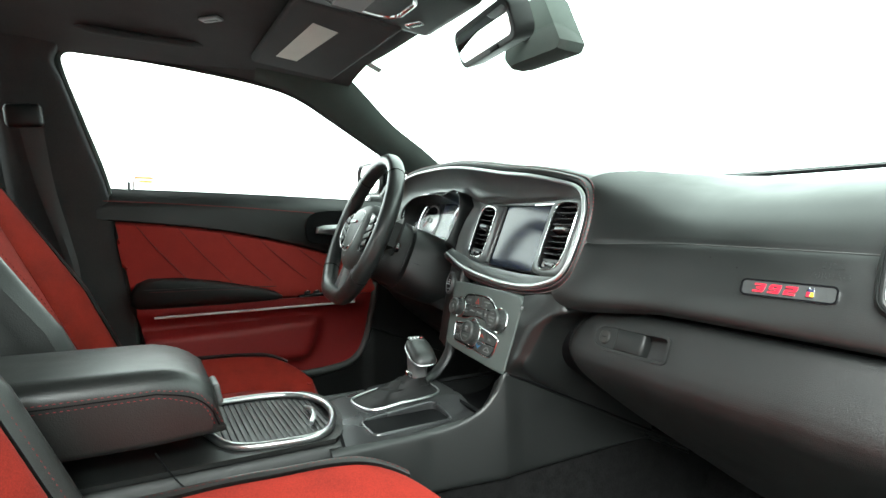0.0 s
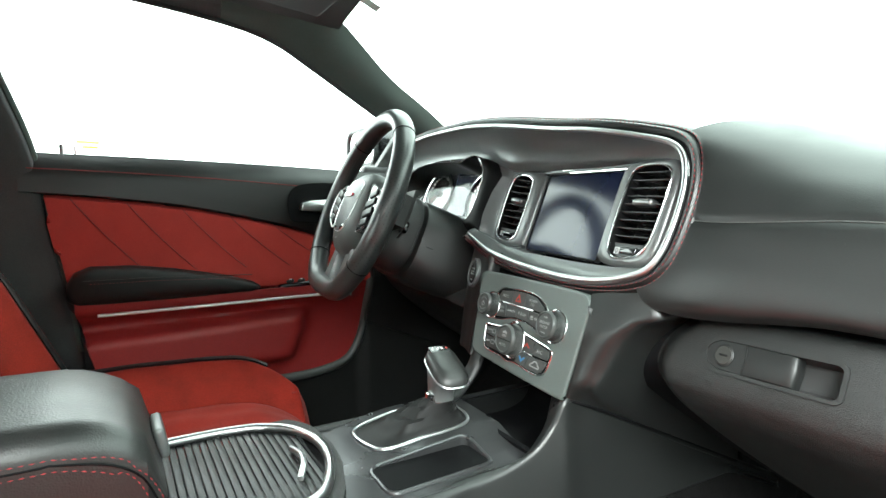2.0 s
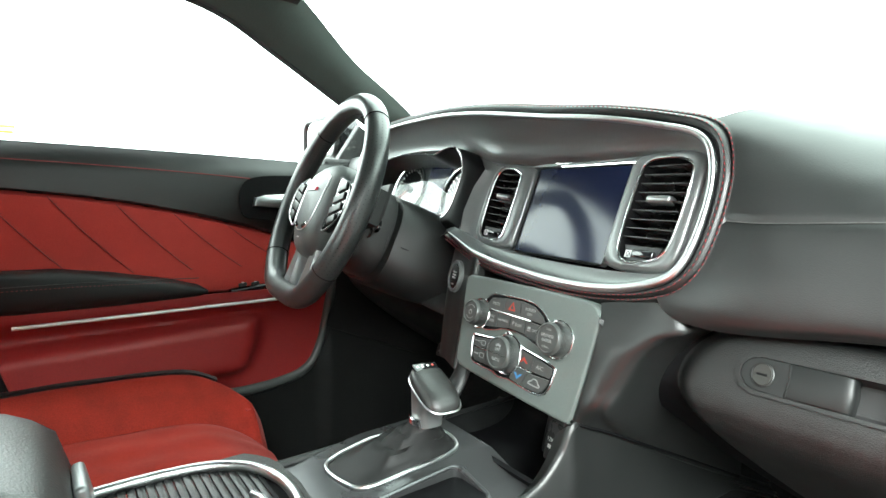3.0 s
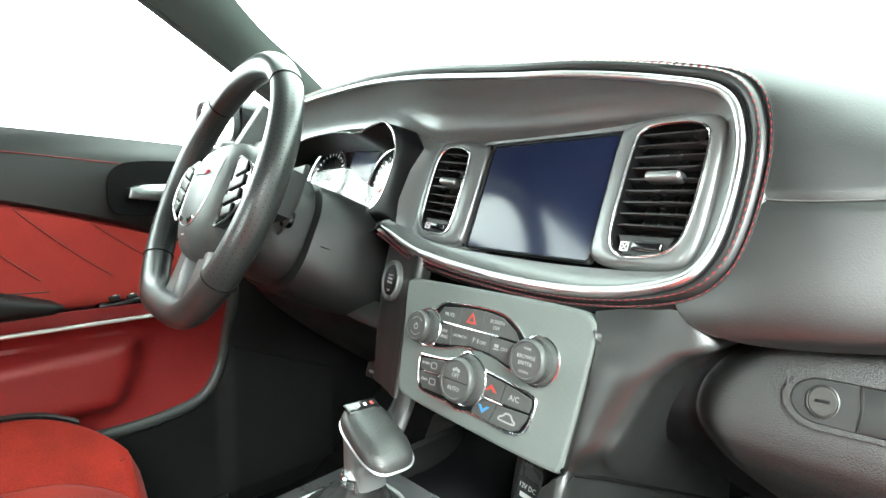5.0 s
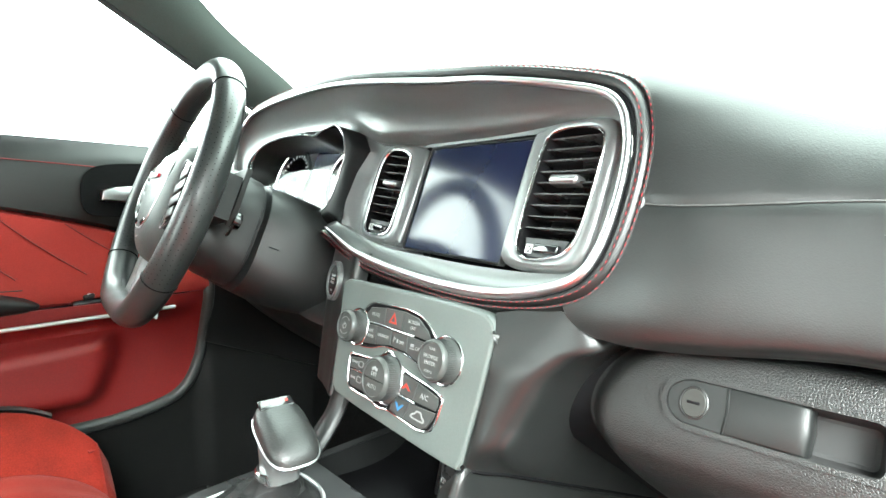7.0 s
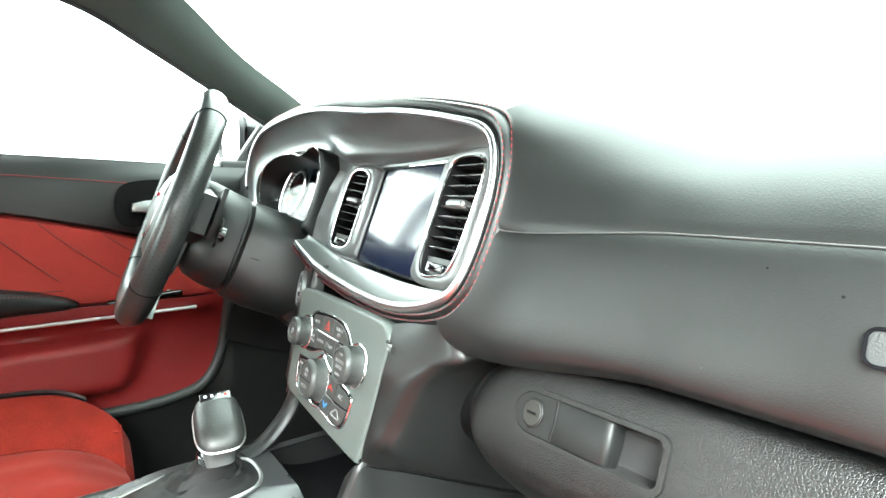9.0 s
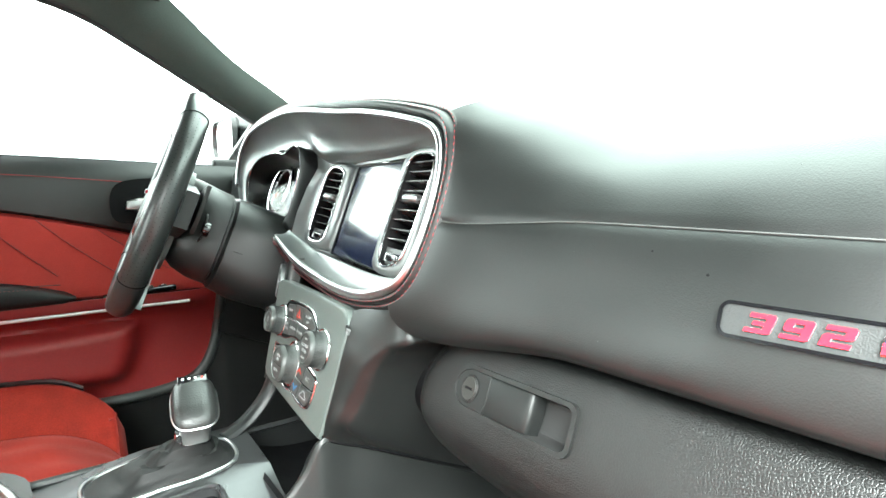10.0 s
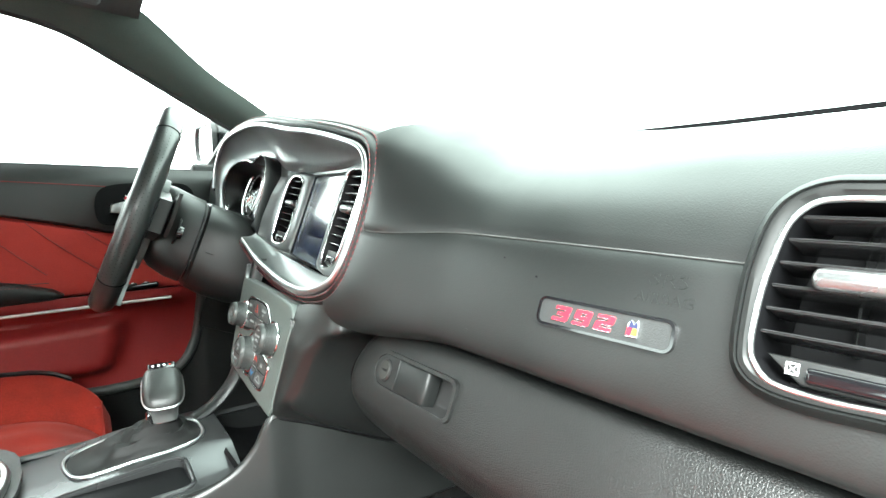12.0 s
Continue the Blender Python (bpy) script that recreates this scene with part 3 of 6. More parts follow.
# window glass of the door
_rows = [[(-0.752 + 0.08 * w, y, 1.17 + (min(zt, 1.47) - 1.17) * w) for w in np.linspace(0, 1, 6)] for y, zt in ((0.0, 1.46), (0.15, 1.455), (0.336, 1.44), (0.45, 1.41), (0.56, 1.355), (0.68, 1.285), (0.80, 1.22))]
_gl = part("glass", shell(grid(_rows), 0.004), GLASS, door, "clear door window")
_gl.visible_shadow = False
part("belt_seal", tube([(-0.748, y, belt(y)) for y in np.linspace(0.0, 0.85, 20)], 0.006, seg=8), RUBBER, door)
part("mirror_triangle", slab([(0.70, 1.17), (0.82, 1.165), (0.80, 1.235), (0.76, 1.26)], 0, 0.02, Matrix(((0, 0, 1, -0.755), (1, 0, 0, 0), (0, 1, 0, 0), (0, 0, 0, 1))), 0.005), SOFT2, door)
part("outer_skin", block((0.02, 1.0, 0.70), pose(-0.83, 0.40, 0.80), 0.01), PAINT, door, "red painted outer skin")

# door mirror outside
mir = thing("door_mirror", (-0.84, 0.74, 1.17), "dark door mirror with bright glass outside the driver's window", "door mirror")
_mm2 = pose(-0.93, 0.748, 1.243) @ Matrix(((1, 0, 0, 0), (0, 0, -1, 0), (0, 1, 0, 0), (0, 0, 0, 1)))
part("housing", slab(rrect(0.20, 0.105, 0.035, 8), -0.06, -0.002, _mm2, 0.004), GLOSS, mir, "dark glossy housing")
part("rim", plate(rrect(0.20, 0.105, 0.035, 8), [rrect(0.185, 0.09, 0.03, 8)], -0.012, 0.006, _mm2), PLASTIC, mir, "black rim")
part("mirror_glass", slab(rrect(0.186, 0.091, 0.03, 8), -0.008, 0.0, _mm2, 0.001), MIRROR, mir, "bright reflecting glass")
part("foot", block((0.10, 0.05, 0.03), pose(-0.82, 0.78, 1.188), 0.01), PLASTIC, mir)

pin = thing("lock_pin", (-0.735, 0.064, 1.170), "small grey door lock pin on the window ledge", "lock pin")
part("pin", lathe([(0.0036, 0.0), (0.0036, 0.018), (0.0030, 0.0215), (0.0001, 0.0225)], 14, pose(-0.735, 0.064, 1.172)), GREYPRINT, pin)


# ---- dashboard ----
dash = thing("dashboard", (0.0, 0.95, 0.6), "black soft dashboard with stitched driver hood and graphite bezel", "dashboard")

# the bright ring that frames cluster and centre, and the inner edge of the bowl behind it (bezel coordinates)
PAIRS = [
    ((-0.172, -0.060, 0.056), (-0.180, -0.050, 0.036)),
    ((-0.11, -0.0805, 0.037), (-0.12, -0.063, 0.008)),
    ((0.0, -0.0895, 0.022), (0.0, -0.065, 0.0)),
    ((0.10, -0.0870, 0.014), (0.09, -0.064, 0.0)),
    ((0.164, -0.0710, 0.009), (0.150, -0.059, 0.0)),
    ((0.188, -0.0480, 0.006), (0.173, -0.044, 0.0)),
    ((0.1950, 0.0, 0.006), (0.177, 0.0, 0.0)),
    ((0.1920, 0.046, 0.010), (0.177, 0.045, 0.0)),
    ((0.1755, 0.0745, 0.018), (0.167, 0.064, 0.0)),
    ((0.13, 0.0848, 0.032), (0.125, 0.069, 0.0)),
    ((0.06, 0.0925, 0.050), (0.06, 0.066, 0.0)),
    ((-0.01, 0.097, 0.063), (-0.02, 0.065, 0.0)),
    ((-0.10, 0.1068, 0.075), (-0.10, 0.066, 0.006)),
    ((-0.17, 0.1135, 0.083), (-0.165, 0.062, 0.026)),
    ((-0.25, 0.1180, 0.090), (-0.235, 0.080, 0.038)),
    ((-0.34, 0.118, 0.096), (-0.33, 0.084, 0.048)),
    ((-0.44, 0.114, 0.102), (-0.44, 0.078, 0.058)),
    ((-0.52, 0.100, 0.106), (-0.51, 0.060, 0.068)),
    ((-0.555, 0.060, 0.104), (-0.535, 0.030, 0.080)),
    ((-0.555, 0.0, 0.090), (-0.53, -0.015, 0.070)),
    ((-0.50, -0.066, 0.060), (-0.47, -0.050, 0.050)),
    ((-0.38, -0.078, 0.044), (-0.36, -0.062, 0.038)),
    ((-0.27, -0.074, 0.040), (-0.26, -0.056, 0.032)),
    ((-0.212, -0.062, 0.044), (-0.208, -0.046, 0.034)),
]
N = 276
RING = spline([a for a, b in PAIRS], N, True)
INNER = spline([b for a, b in PAIRS], N, True)
PER = N / len(PAIRS)


def ring_out(d, lift):
    """The ring moved outwards by d and raised by lift."""
    t = np.roll(RING, -2, 0) - np.roll(RING, 2, 0)
    t[:, 2] = 0
    t /= np.linalg.norm(t, axis=1, keepdims=True)
    out = RING.copy()
    up = np.clip(-t[:, 0], 0, 1)          # 1 along the top, where the border folds forward
    idx = np.arange(N) / PER
    d = d * (1 - 0.80 * np.clip((idx - 18.6) / 1.2, 0, 1) * np.clip((len(PAIRS) - 0.1 - idx) / 0.9, 0, 1))
    fold = np.radians(26) * up ** 1.5 * np.clip((d - 0.012) / 0.010, 0, 1)
    out[:, 0] += t[:, 1] * d
    out[:, 1] -= t[:, 0] * d * np.cos(fold)
    out[:, 2] += lift * np.cos(fold) - d * np.sin(fold)
    return out


# bowl: a hollow below the ring; along the top it ends in a ledge over the screen
_idx = np.arange(N) / PER
LEDGE = (np.clip((_idx - 8.3) / 1.2, 0, 1) * np.clip((14.2 - _idx) / 1.4, 0, 1))[:, None]
_in = spline([(0.0, 0.0), (0.10, 0.16), (0.26, 0.42), (0.46, 0.62), (0.66, 0.72), (0.82, 0.775), (0.90, 0.83), (0.95, 0.91), (1.0, 1.0)], 25)
_rows = []
for k in range(25):
    w = k / 24
    r0, d0 = 0.35 * w + 0.65 * (1 - math.cos(w * math.pi / 2)), 0.35 * w + 0.65 * math.sin(w * math.pi / 2)
    r1, d1 = _in[k]
    mid = RING.copy()
    mid[:, :2] = RING[:, :2] + (INNER[:, :2] - RING[:, :2]) * (r0 + (r1 - r0) * LEDGE)
    mid[:, 2:] = RING[:, 2:] + (INNER[:, 2:] - RING[:, 2:]) * (d0 + (d1 - d0) * LEDGE)
    _rows.append(mapped(MB, mid))
bezel = part("bezel", grid(_rows, closed_u=True), SATIN, dash, "satin graphite bezel bowl round screen, vents and gauges")
def along(a, b, d, l):
    q = mapped(MB, ring_out(d, l))
    return [q[i % N] for i in range(int(a * PER), int(b * PER))]


_rw = np.interp(np.arange(int(0.05 * PER), int(19.0 * PER)) / PER, (0, 0.5, 1.2, 3, 4.5, 6, 9, 19), (0.25, 0.75, 1.4, 1.5, 1.25, 1.0, 0.95, 0.9))
part("ring", tube(along(0.05, 19.0, 0.0005, 0.0022), 0.0034, seg=12, taper=_rw), CHROME, bezel, "satin chrome ring")
part("ring_groove", tube(along(0.05, 19.0, 0.0050, -0.0008), 0.0020, seg=8), DARK, bezel)

# stitched leather border outside the ring, pressed in along its seam
_at = (np.arange(N) / PER + 1) % len(PAIRS) - 1
SPREAD = np.interp(_at, (-1, 3.2, 5.0, 7.5, 9.0, 20), (0.56, 0.58, 0.97, 1.0, 1.12, 1.15))
_rows = [along(-0.15, 19.0, d * SPREAD, l) for d, l in ((0.0036, -0.006), (0.0050, -0.0015), (0.0070, 0.0012), (0.0095, 0.0026), (0.0120, 0.0028), (0.0140, 0.0016), (0.0156, -0.0012), (0.0164, -0.0020), (0.0172, -0.0012), (0.0185, 0.0008), (0.0205, 0.0010), (0.0235, -0.0020), (0.0260, -0.0080))]
part("border", grid(_rows), SOFT, dash, "black stitched leather border")
tagged(part("stitching", stitches(along(-0.1, 17.6, 0.0124 * SPREAD, 0.0032), 0.0040, 0.0020, 0.00055), THREAD, dash, "red thread, inner row"), kind="stuff")
tagged(part("stitching_outer", stitches(along(-0.1, 17.6, 0.0194 * SPREAD, 0.0016), 0.0040, 0.0020, 0.00055), THREAD, dash, "red thread, outer row"), kind="stuff")

# hood roof: from the top of the border forward to the windscreen
_edge = along(8.0, 18.6, 0.0215 * SPREAD, 0.0006)
_rows = []
for k in range(12):
    w = k / 11
    r = []
    for p in _edge:
        far = np.array([p[0] * 1.03, 1.12, 1.185])
        near = p + (far - p) * w
        near[2] += 0.006 * math.sin(math.pi * min(1, w * 1.2))
        r.append(near)
    _rows.append(r)
part("hood", grid(_rows), SOFT, dash, "black padded hood")

# passenger side: upper pad and lower pad, parted by a seam
COLS = [  # x, then (y, z) from the windscreen down to the lower lip
    (0.240, [(1.12, 1.18), (0.95, 1.186), (0.82, 1.175), (0.727, 1.157), (0.680, 1.129), (0.652, 1.086), (0.6385, 1.045), (0.6315, 1.008), (0.642, 0.9955)]),
    (0.32, [(1.12, 1.18), (0.95, 1.182), (0.83, 1.17), (0.737, 1.149), (0.688, 1.123), (0.657, 1.086), (0.6415, 1.045), (0.6335, 1.008), (0.645, 0.9965)]),
    (0.45, [(1.12, 1.18), (0.95, 1.181), (0.83, 1.169), (0.739, 1.149), (0.694, 1.123), (0.663, 1.085), (0.646, 1.045), (0.638, 1.006), (0.650, 0.9955)]),
    (0.58, [(1.11, 1.18), (0.95, 1.183), (0.83, 1.173), (0.743, 1.153), (0.700, 1.125), (0.671, 1.083), (0.653, 1.045), (0.646, 1.004), (0.657, 0.9935)]),
    (0.74, [(1.09, 1.18), (0.95, 1.185), (0.83, 1.175), (0.750, 1.157), (0.706, 1.127), (0.679, 1.082), (0.661, 1.045), (0.656, 1.002), (0.666, 0.9915)]),
]
XJ = 0.30
_cx = [c[0] for c in COLS]
_prof = [spline(c[1], 73) for c in COLS]


def dash_at(x, k):
    """The point k (0 to 72) of the profile at x; 45 lies on the seam."""
    y = np.interp(x, _cx, [p[k][0] for p in _prof])
    z = np.interp(x, _cx, [p[k][1] for p in _prof])
    return (x, float(y), float(z))


_xs = np.concatenate([np.linspace(XJ, 0.47, 16)[:-1], np.linspace(0.47, 0.74, 90)])
VENT_OUT = [(-0.0834, -0.0225), (-0.0835, 0.000), (-0.0822, 0.0160), (-0.0780, 0.0350), (-0.0706, 0.0466), (-0.0573, 0.0532), (-0.0376, 0.0537), (0.020, 0.053), (0.065, 0.050), (0.085, 0.035), (0.090, 0.0), (0.086, -0.022), (0.060, -0.036), (-0.0268, -0.0408), (-0.0548, -0.0417), (-0.0708, -0.0396), (-0.0804, -0.033)]
VENT_IN = [(-0.0767, -0.0211), (-0.0760, 0.000), (-0.0735, 0.0171), (-0.069, 0.0347), (-0.0612, 0.0436), (-0.0516, 0.0458), (-0.0367, 0.046), (0.02, 0.0455), (0.06, 0.043), (0.076, 0.03), (0.081, 0.0), (0.077, -0.018), (0.055, -0.030), (-0.0273, -0.0367), (-0.0506, -0.0376), (-0.066, -0.036), (-0.0736, -0.0298)]
VENT = [(0.600 + 0.998 * u, 1.072 + 0.966 * v) for u, v in VENT_OUT]


def holed(bm, o=None):
    """Cuts an opening, as seen along y; by default that of the outer vent."""
    o = ccw(o) if o else inset(ccw([tuple(q) for q in spline(VENT, 60, True)]), 0.004)
    gone = []
    for f in bm.faces:
        c = f.calc_center_median()
        inside = False
        for i in range(len(o)):
            a, b = o[i], o[(i + 1) % len(o)]
            if (a[1] > c.z) != (b[1] > c.z) and c.x < a[0] + (c.z - a[1]) / (b[1] - a[1]) * (b[0] - a[0]):
                inside = not inside
        if inside:
            gone.append(f)
    bmesh.ops.delete(bm, geom=gone, context="FACES")
    o = even(o, 400, True)
    for v in bm.verts:
        if any(len(e.link_faces) == 1 for e in v.link_edges):
            q = np.array([v.co.x, v.co.z])
            d = np.linalg.norm(o - q, axis=1)
            k = int(np.argmin(d))
            if d[k] < 0.012:
                v.co.x, v.co.z = o[k]
    return bm


# the pads grow out of the border with a soft bend
_b0, _b1 = mapped(MB, ring_out(0.0206 * SPREAD, 0.0009)), mapped(MB, ring_out(0.0245 * SPREAD, 0.0002))


def pad_start(k):
    """Where line k of the pad begins, and the way it sets off."""
    i = np.interp(k, (0, 18, 27, 36, 45, 54, 63, 72), (8.1, 8.1, 7.55, 6.75, 5.95, 5.25, 4.6, 4.1)) * PER
    a, f = int(i), i - int(i)
    p = _b0[a] * (1 - f) + _b0[a + 1] * f
    q = _b1[a] * (1 - f) + _b1[a + 1] * f
    way = (q - p) / np.linalg.norm(q - p)
    if k < 18:
        w = (18 - k) / 18
        far = np.array([p[0] * 1.03, 1.12, 1.178])
        p = p + (far - p) * w + np.array([0, 0, 0.006 * math.sin(math.pi * min(1, w * 1.2)) - 0.001])
        way = way * (1 - w) + np.array([0.96, 0.0, -0.2]) * w
    return p, way


def pad_line(k):
    p, way = pad_start(k)
    e = np.array(dash_at(XJ, k))
    e2 = np.array(dash_at(XJ + 0.01, k))
    go = (e2 - e) / np.linalg.norm(e2 - e)
    far = np.linalg.norm(e - p)
    out = []
    for j in range(26):
        t = (j / 26) ** 1.15
        h00, h10, h01, h11 = 2 * t**3 - 3 * t**2 + 1, t**3 - 2 * t**2 + t, -2 * t**3 + 3 * t**2, t**3 - t**2
        out.append(tuple(h00 * p + h10 * way * far * 0.75 + h01 * e + h11 * go * far * 0.9))
    return out + [dash_at(x, k) for x in _xs]


LINES = [pad_line(k) for k in range(73)]
_rows = [list(LINES[k]) for k in range(0, 46)]
_rows[-1] = [(x, y + 0.0016, z + 0.0003) for x, y, z in _rows[-1]]
part("upper_pad", shell(holed(grid(_rows)), 0.006), SOFT, dash, "black soft upper pad")
_rows = [list(LINES[k]) for k in range(45, 73)]
_rows[0] = [(x, y + 0.0016, z - 0.0003) for x, y, z in _rows[0]]
_rows.append([(x, y + 0.012, z - 0.001) for x, y, z in _rows[-1]])
part("lower_pad", shell(holed(grid(_rows)), 0.006), SOFT, dash, "black soft lower pad")
part("pad_seam", tube([tuple(np.add(q, (0, 0.0012, 0))) for q in LINES[45] if q[0] < 0.512], 0.0006, seg=6), SEAM, dash, "pale seam between the pads")
part("stack_seam", tube([tuple(np.add(q, (0, 0.0006, 0))) for q in LINES[72][:9]], 0.0006, seg=6), SEAM, dash, "pale seam below the border")

# small specks and scuffs on the pads
for x, z, r, mt in ((0.385, 1.062, 0.0009, DARK), (0.352, 1.074, 0.0007, DARK), (0.330, 1.020, 0.0003, SEAM), (0.290, 1.105, 0.0003, SEAM), (0.410, 1.118, 0.0003, SEAM), (0.300, 1.066, 0.0003, SEAM)):
    k = min(range(73), key=lambda q: abs(dash_at(x, q)[2] - z))
    part("speck", lathe([(r, -0.0004), (r * 0.8, 0.0003), (r * 0.1, 0.0004)], 8, Matrix.Translation(dash_at(x, k)) @ frame_matrix((0, 0, 0), 3, 15)), mt, dash)

# pad beside the climate panel, wrapping forward into the footwell
_under = [np.array(LINES[72][j]) + np.array([0, 0.003, 0.002]) for j in (3, 7, 11, 15)]
_rows = [spline([(0.0700, 0.6065, 0.9940), (0.0912, 0.6110, 0.9985), (0.1180, 0.6125, 1.0030)] + [tuple(q) for q in _under], 40)]
for ly, ex, x1, drop in ((0.048, 0.1140, 0.150, 0.1), (0.036, 0.1153, 0.132, 0.3), (0.020, 0.1145, 0.116, 0.6), (0.0, 0.113, 0.106, 0.85), (-0.020, 0.111, 0.098, 1.0), (-0.045, 0.108, 0.088, 1.0)):
    a, b = MK @ Vector((ex + 0.0006, ly, -0.0020)), MK @ Vector((ex + 0.0050, ly, 0.0004))
    lift = max(0.0, ly - 0.02) * 0.25
    _rows.append(spline([tuple(a), (b.x, b.y + lift * 0.5, b.z), (b.x + 0.6 * (x1 - b.x), b.y + 0.002 + lift, b.z), (x1 + 0.002, b.y + 0.010 + lift, b.z - 0.001), (x1 + 0.008, b.y + 0.034 + lift, b.z - 0.012 * drop), (x1 + 0.016, 0.74, b.z - 0.05 * drop), (x1 + 0.022, 0.86, b.z - 0.09 * drop)], 40))
_end = [(0.0635, 0.5765, 0.8765), (0.0700, 0.5745, 0.8760), (0.0770, 0.5860, 0.8715), (0.0810, 0.6120, 0.8615), (0.0850, 0.66, 0.8395), (0.0935, 0.75, 0.7985), (0.1040, 0.875, 0.7405)]
_rows.append(spline(_end, 40))
_pad = spline(np.array(_rows).reshape(8, 120), 40).reshape(40, 40, 3)
_tuck = np.array(spline(_end, 40)) + np.array([-0.009, 0.006, -0.004])
# near-black strip that stands in for the shade in the gap under the pad
part("seam_shade_strip", tube(spline([(x - 0.0035, y + 0.002, z - 0.0022) for x, y, z in _end], 40), 0.0024, seg=8), DARK, dash)
part("stack_pad", shell(grid([np.array(r) for r in _pad] + [_tuck]), 0.004), SOFT, dash, "black pad beside the climate panel")
# strip on the driver's side of the climate panel, which carries the start button
_rows = []
for z, dx, y in ((1.020, 0.0, 0.640), (0.99, 0.0, 0.632), (0.95, 0.004, 0.622), (0.91, 0.012, 0.610), (0.87, 0.022, 0.598)):
    _rows.append(spline([(-0.242 + dx, y + 0.09, z), (-0.240 + dx, y + 0.035, z), (-0.232 + dx, y + 0.014, z), (-0.205 + dx, y + 0.004, z), (-0.175 + dx * 0.7, y - 0.005, z), (-0.150 + dx * 0.3, y - 0.011, z), (-0.143 + dx * 0.3, y + 0.004, z)], 30))
part("start_strip", shell(grid(_rows), 0.006, (-0.3, -1.0, 1.0)), SOFT, dash, "dark strip beside the column")

# unseen block added to keep stray light out of the hollow dashboard
part("light_leak_block", block((0.58, 0.36, 0.21), pose(0.43, 0.90, 1.015), 0.01), DARK, dash, "unseen dark block added inside the dashboard against light leaks")

# glovebox
_gs = [(0.668, 0.9885, 0.208), (0.6555, 0.9882, 0.190), (0.6485, 0.982, 0.172), (0.6420, 0.969, 0.154), (0.6360, 0.955, 0.143), (0.6305, 0.941, 0.138), (0.6265, 0.926, 0.138), (0.6265, 0.911, 0.145), (0.636, 0.891, 0.160), (0.665, 0.861, 0.188), (0.700, 0.828, 0.227), (0.745, 0.790, 0.275), (0.80, 0.745, 0.335), (0.87, 0.705, 0.40)]
_gp = spline(_gs, 110)
_rows = []
for y, z, xl in _gp:
    r = []
    for k in range(120):
        w = k / 119
        x = xl + (0.735 - xl) * (w ** 1.6 if w < 1 else 1)
        lip = 0.012 * math.exp(-((x - xl) / 0.010) ** 2)
        r.append((x, y + lip + 0.018 * max(0, (x - 0.45) / 0.3) ** 2, z))
    _rows.append(r)
_glove = grid(_rows)
# near-black sheet round the glovebox; its colour stands in for the gap's shade
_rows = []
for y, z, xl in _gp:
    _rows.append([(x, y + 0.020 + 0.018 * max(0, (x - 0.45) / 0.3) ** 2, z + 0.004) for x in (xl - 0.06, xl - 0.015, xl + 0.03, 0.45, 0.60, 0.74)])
part("glovebox_gap_shade", shell(grid(_rows), 0.004), DARK, dash, "near-black sheet behind the glovebox door, standing in for the gap's shade")


def glove_frame(x, z):
    i = int(np.argmin(abs(_gp[:, 1] - z)))
    return frame_matrix((x, _gp[i][0] - 0.0008, z), 0, 21)


_gm = glove_frame(0.2535, 0.9545)
def handle_outline(g):
    """Round at one end, squarer at the other; g moves it inwards."""
    r, q = 0.020 - g, 0.008 - g * 0.6
    left = [(-0.041 - r * math.sin(a), r * math.cos(a)) for a in np.linspace(0, math.pi, 17)]
    low = [(0.061 - g - q + q * math.sin(a), -0.020 + g + q - q * math.cos(a)) for a in np.linspace(0, math.pi / 2, 7)]
    top = [(0.061 - g - q + q * math.cos(a), 0.020 - g - q + q * math.sin(a)) for a in np.linspace(0, math.pi / 2, 7)]
    return left + low + top


_hm = _gm @ pose(0, 0, 0, 0, 0, 0.5) @ Matrix.Diagonal((0.98, 0.84, 1, 1))
_cut = [_hm @ Vector((x, y, 0)) for x, y in handle_outline(0.0016)]
glove = part("glovebox_door", shell(holed(_glove, [(v.x, v.z) for v in _cut]), 0.005), SOFT2, dash, "black grained glovebox door")
hnd = part("handle", plate(handle_outline(-0.0012), [handle_outline(0.0026)], -0.004, 0.0022, _hm), SOFT2, glove, "black glovebox handle")
_rows = [[_hm @ Vector((x, y, h)) for x, y in handle_outline(d)] for d, h in ((0.0024, 0.0022), (0.0032, 0.0005), (0.0040, -0.013), (0.0065, -0.0165), (0.0090, -0.0170))]
_pk = grid(_rows, closed_u=True)
_pk.faces.new([_pk.verts.new(v) for v in _rows[-1]])
part("pocket", _pk, RUBBER, hnd, "hollow finger pocket")
part("lock_plate", slab([(-0.0205, -0.0172), (-0.0205, 0.0172)] + [(-0.0410 - 0.0172 * math.sin(a), 0.0172 * math.cos(a)) for a in np.linspace(0, math.pi, 14)], -0.012, 0.0018, _hm, 0.0012), HANDLE, hnd)
part("lock", lathe([(0.0100, 0.001), (0.0100, 0.0034), (0.0092, 0.0040), (0.0001, 0.0038)], 28, _hm @ pose(-0.040, 0, 0) @ Matrix.Diagonal((0.80, 1.12, 1, 1))), LOCK, hnd, "round metal key lock")
part("lock_ring", tube(mapped(_hm, [(-0.040 + 0.0085 * math.cos(a), 0.0119 * math.sin(a), 0.0024) for a in np.linspace(0, 2 * math.pi, 28, endpoint=False)]), 0.0008, True, 6), PLASTIC, hnd)
part("key_slot", block((0.008, 0.0022, 0.001), _hm @ pose(-0.040, 0, 0.0040, 0, 0, 0), 0.0004), DARK, hnd)
_sec = spline([(-0.0195, -0.012), (-0.0196, 0.0008), (-0.0186, 0.0021), (-0.006, 0.0030), (0.012, 0.0028), (0.0215, 0.0016), (0.0247, -0.0022), (0.0250, -0.012)], 36)
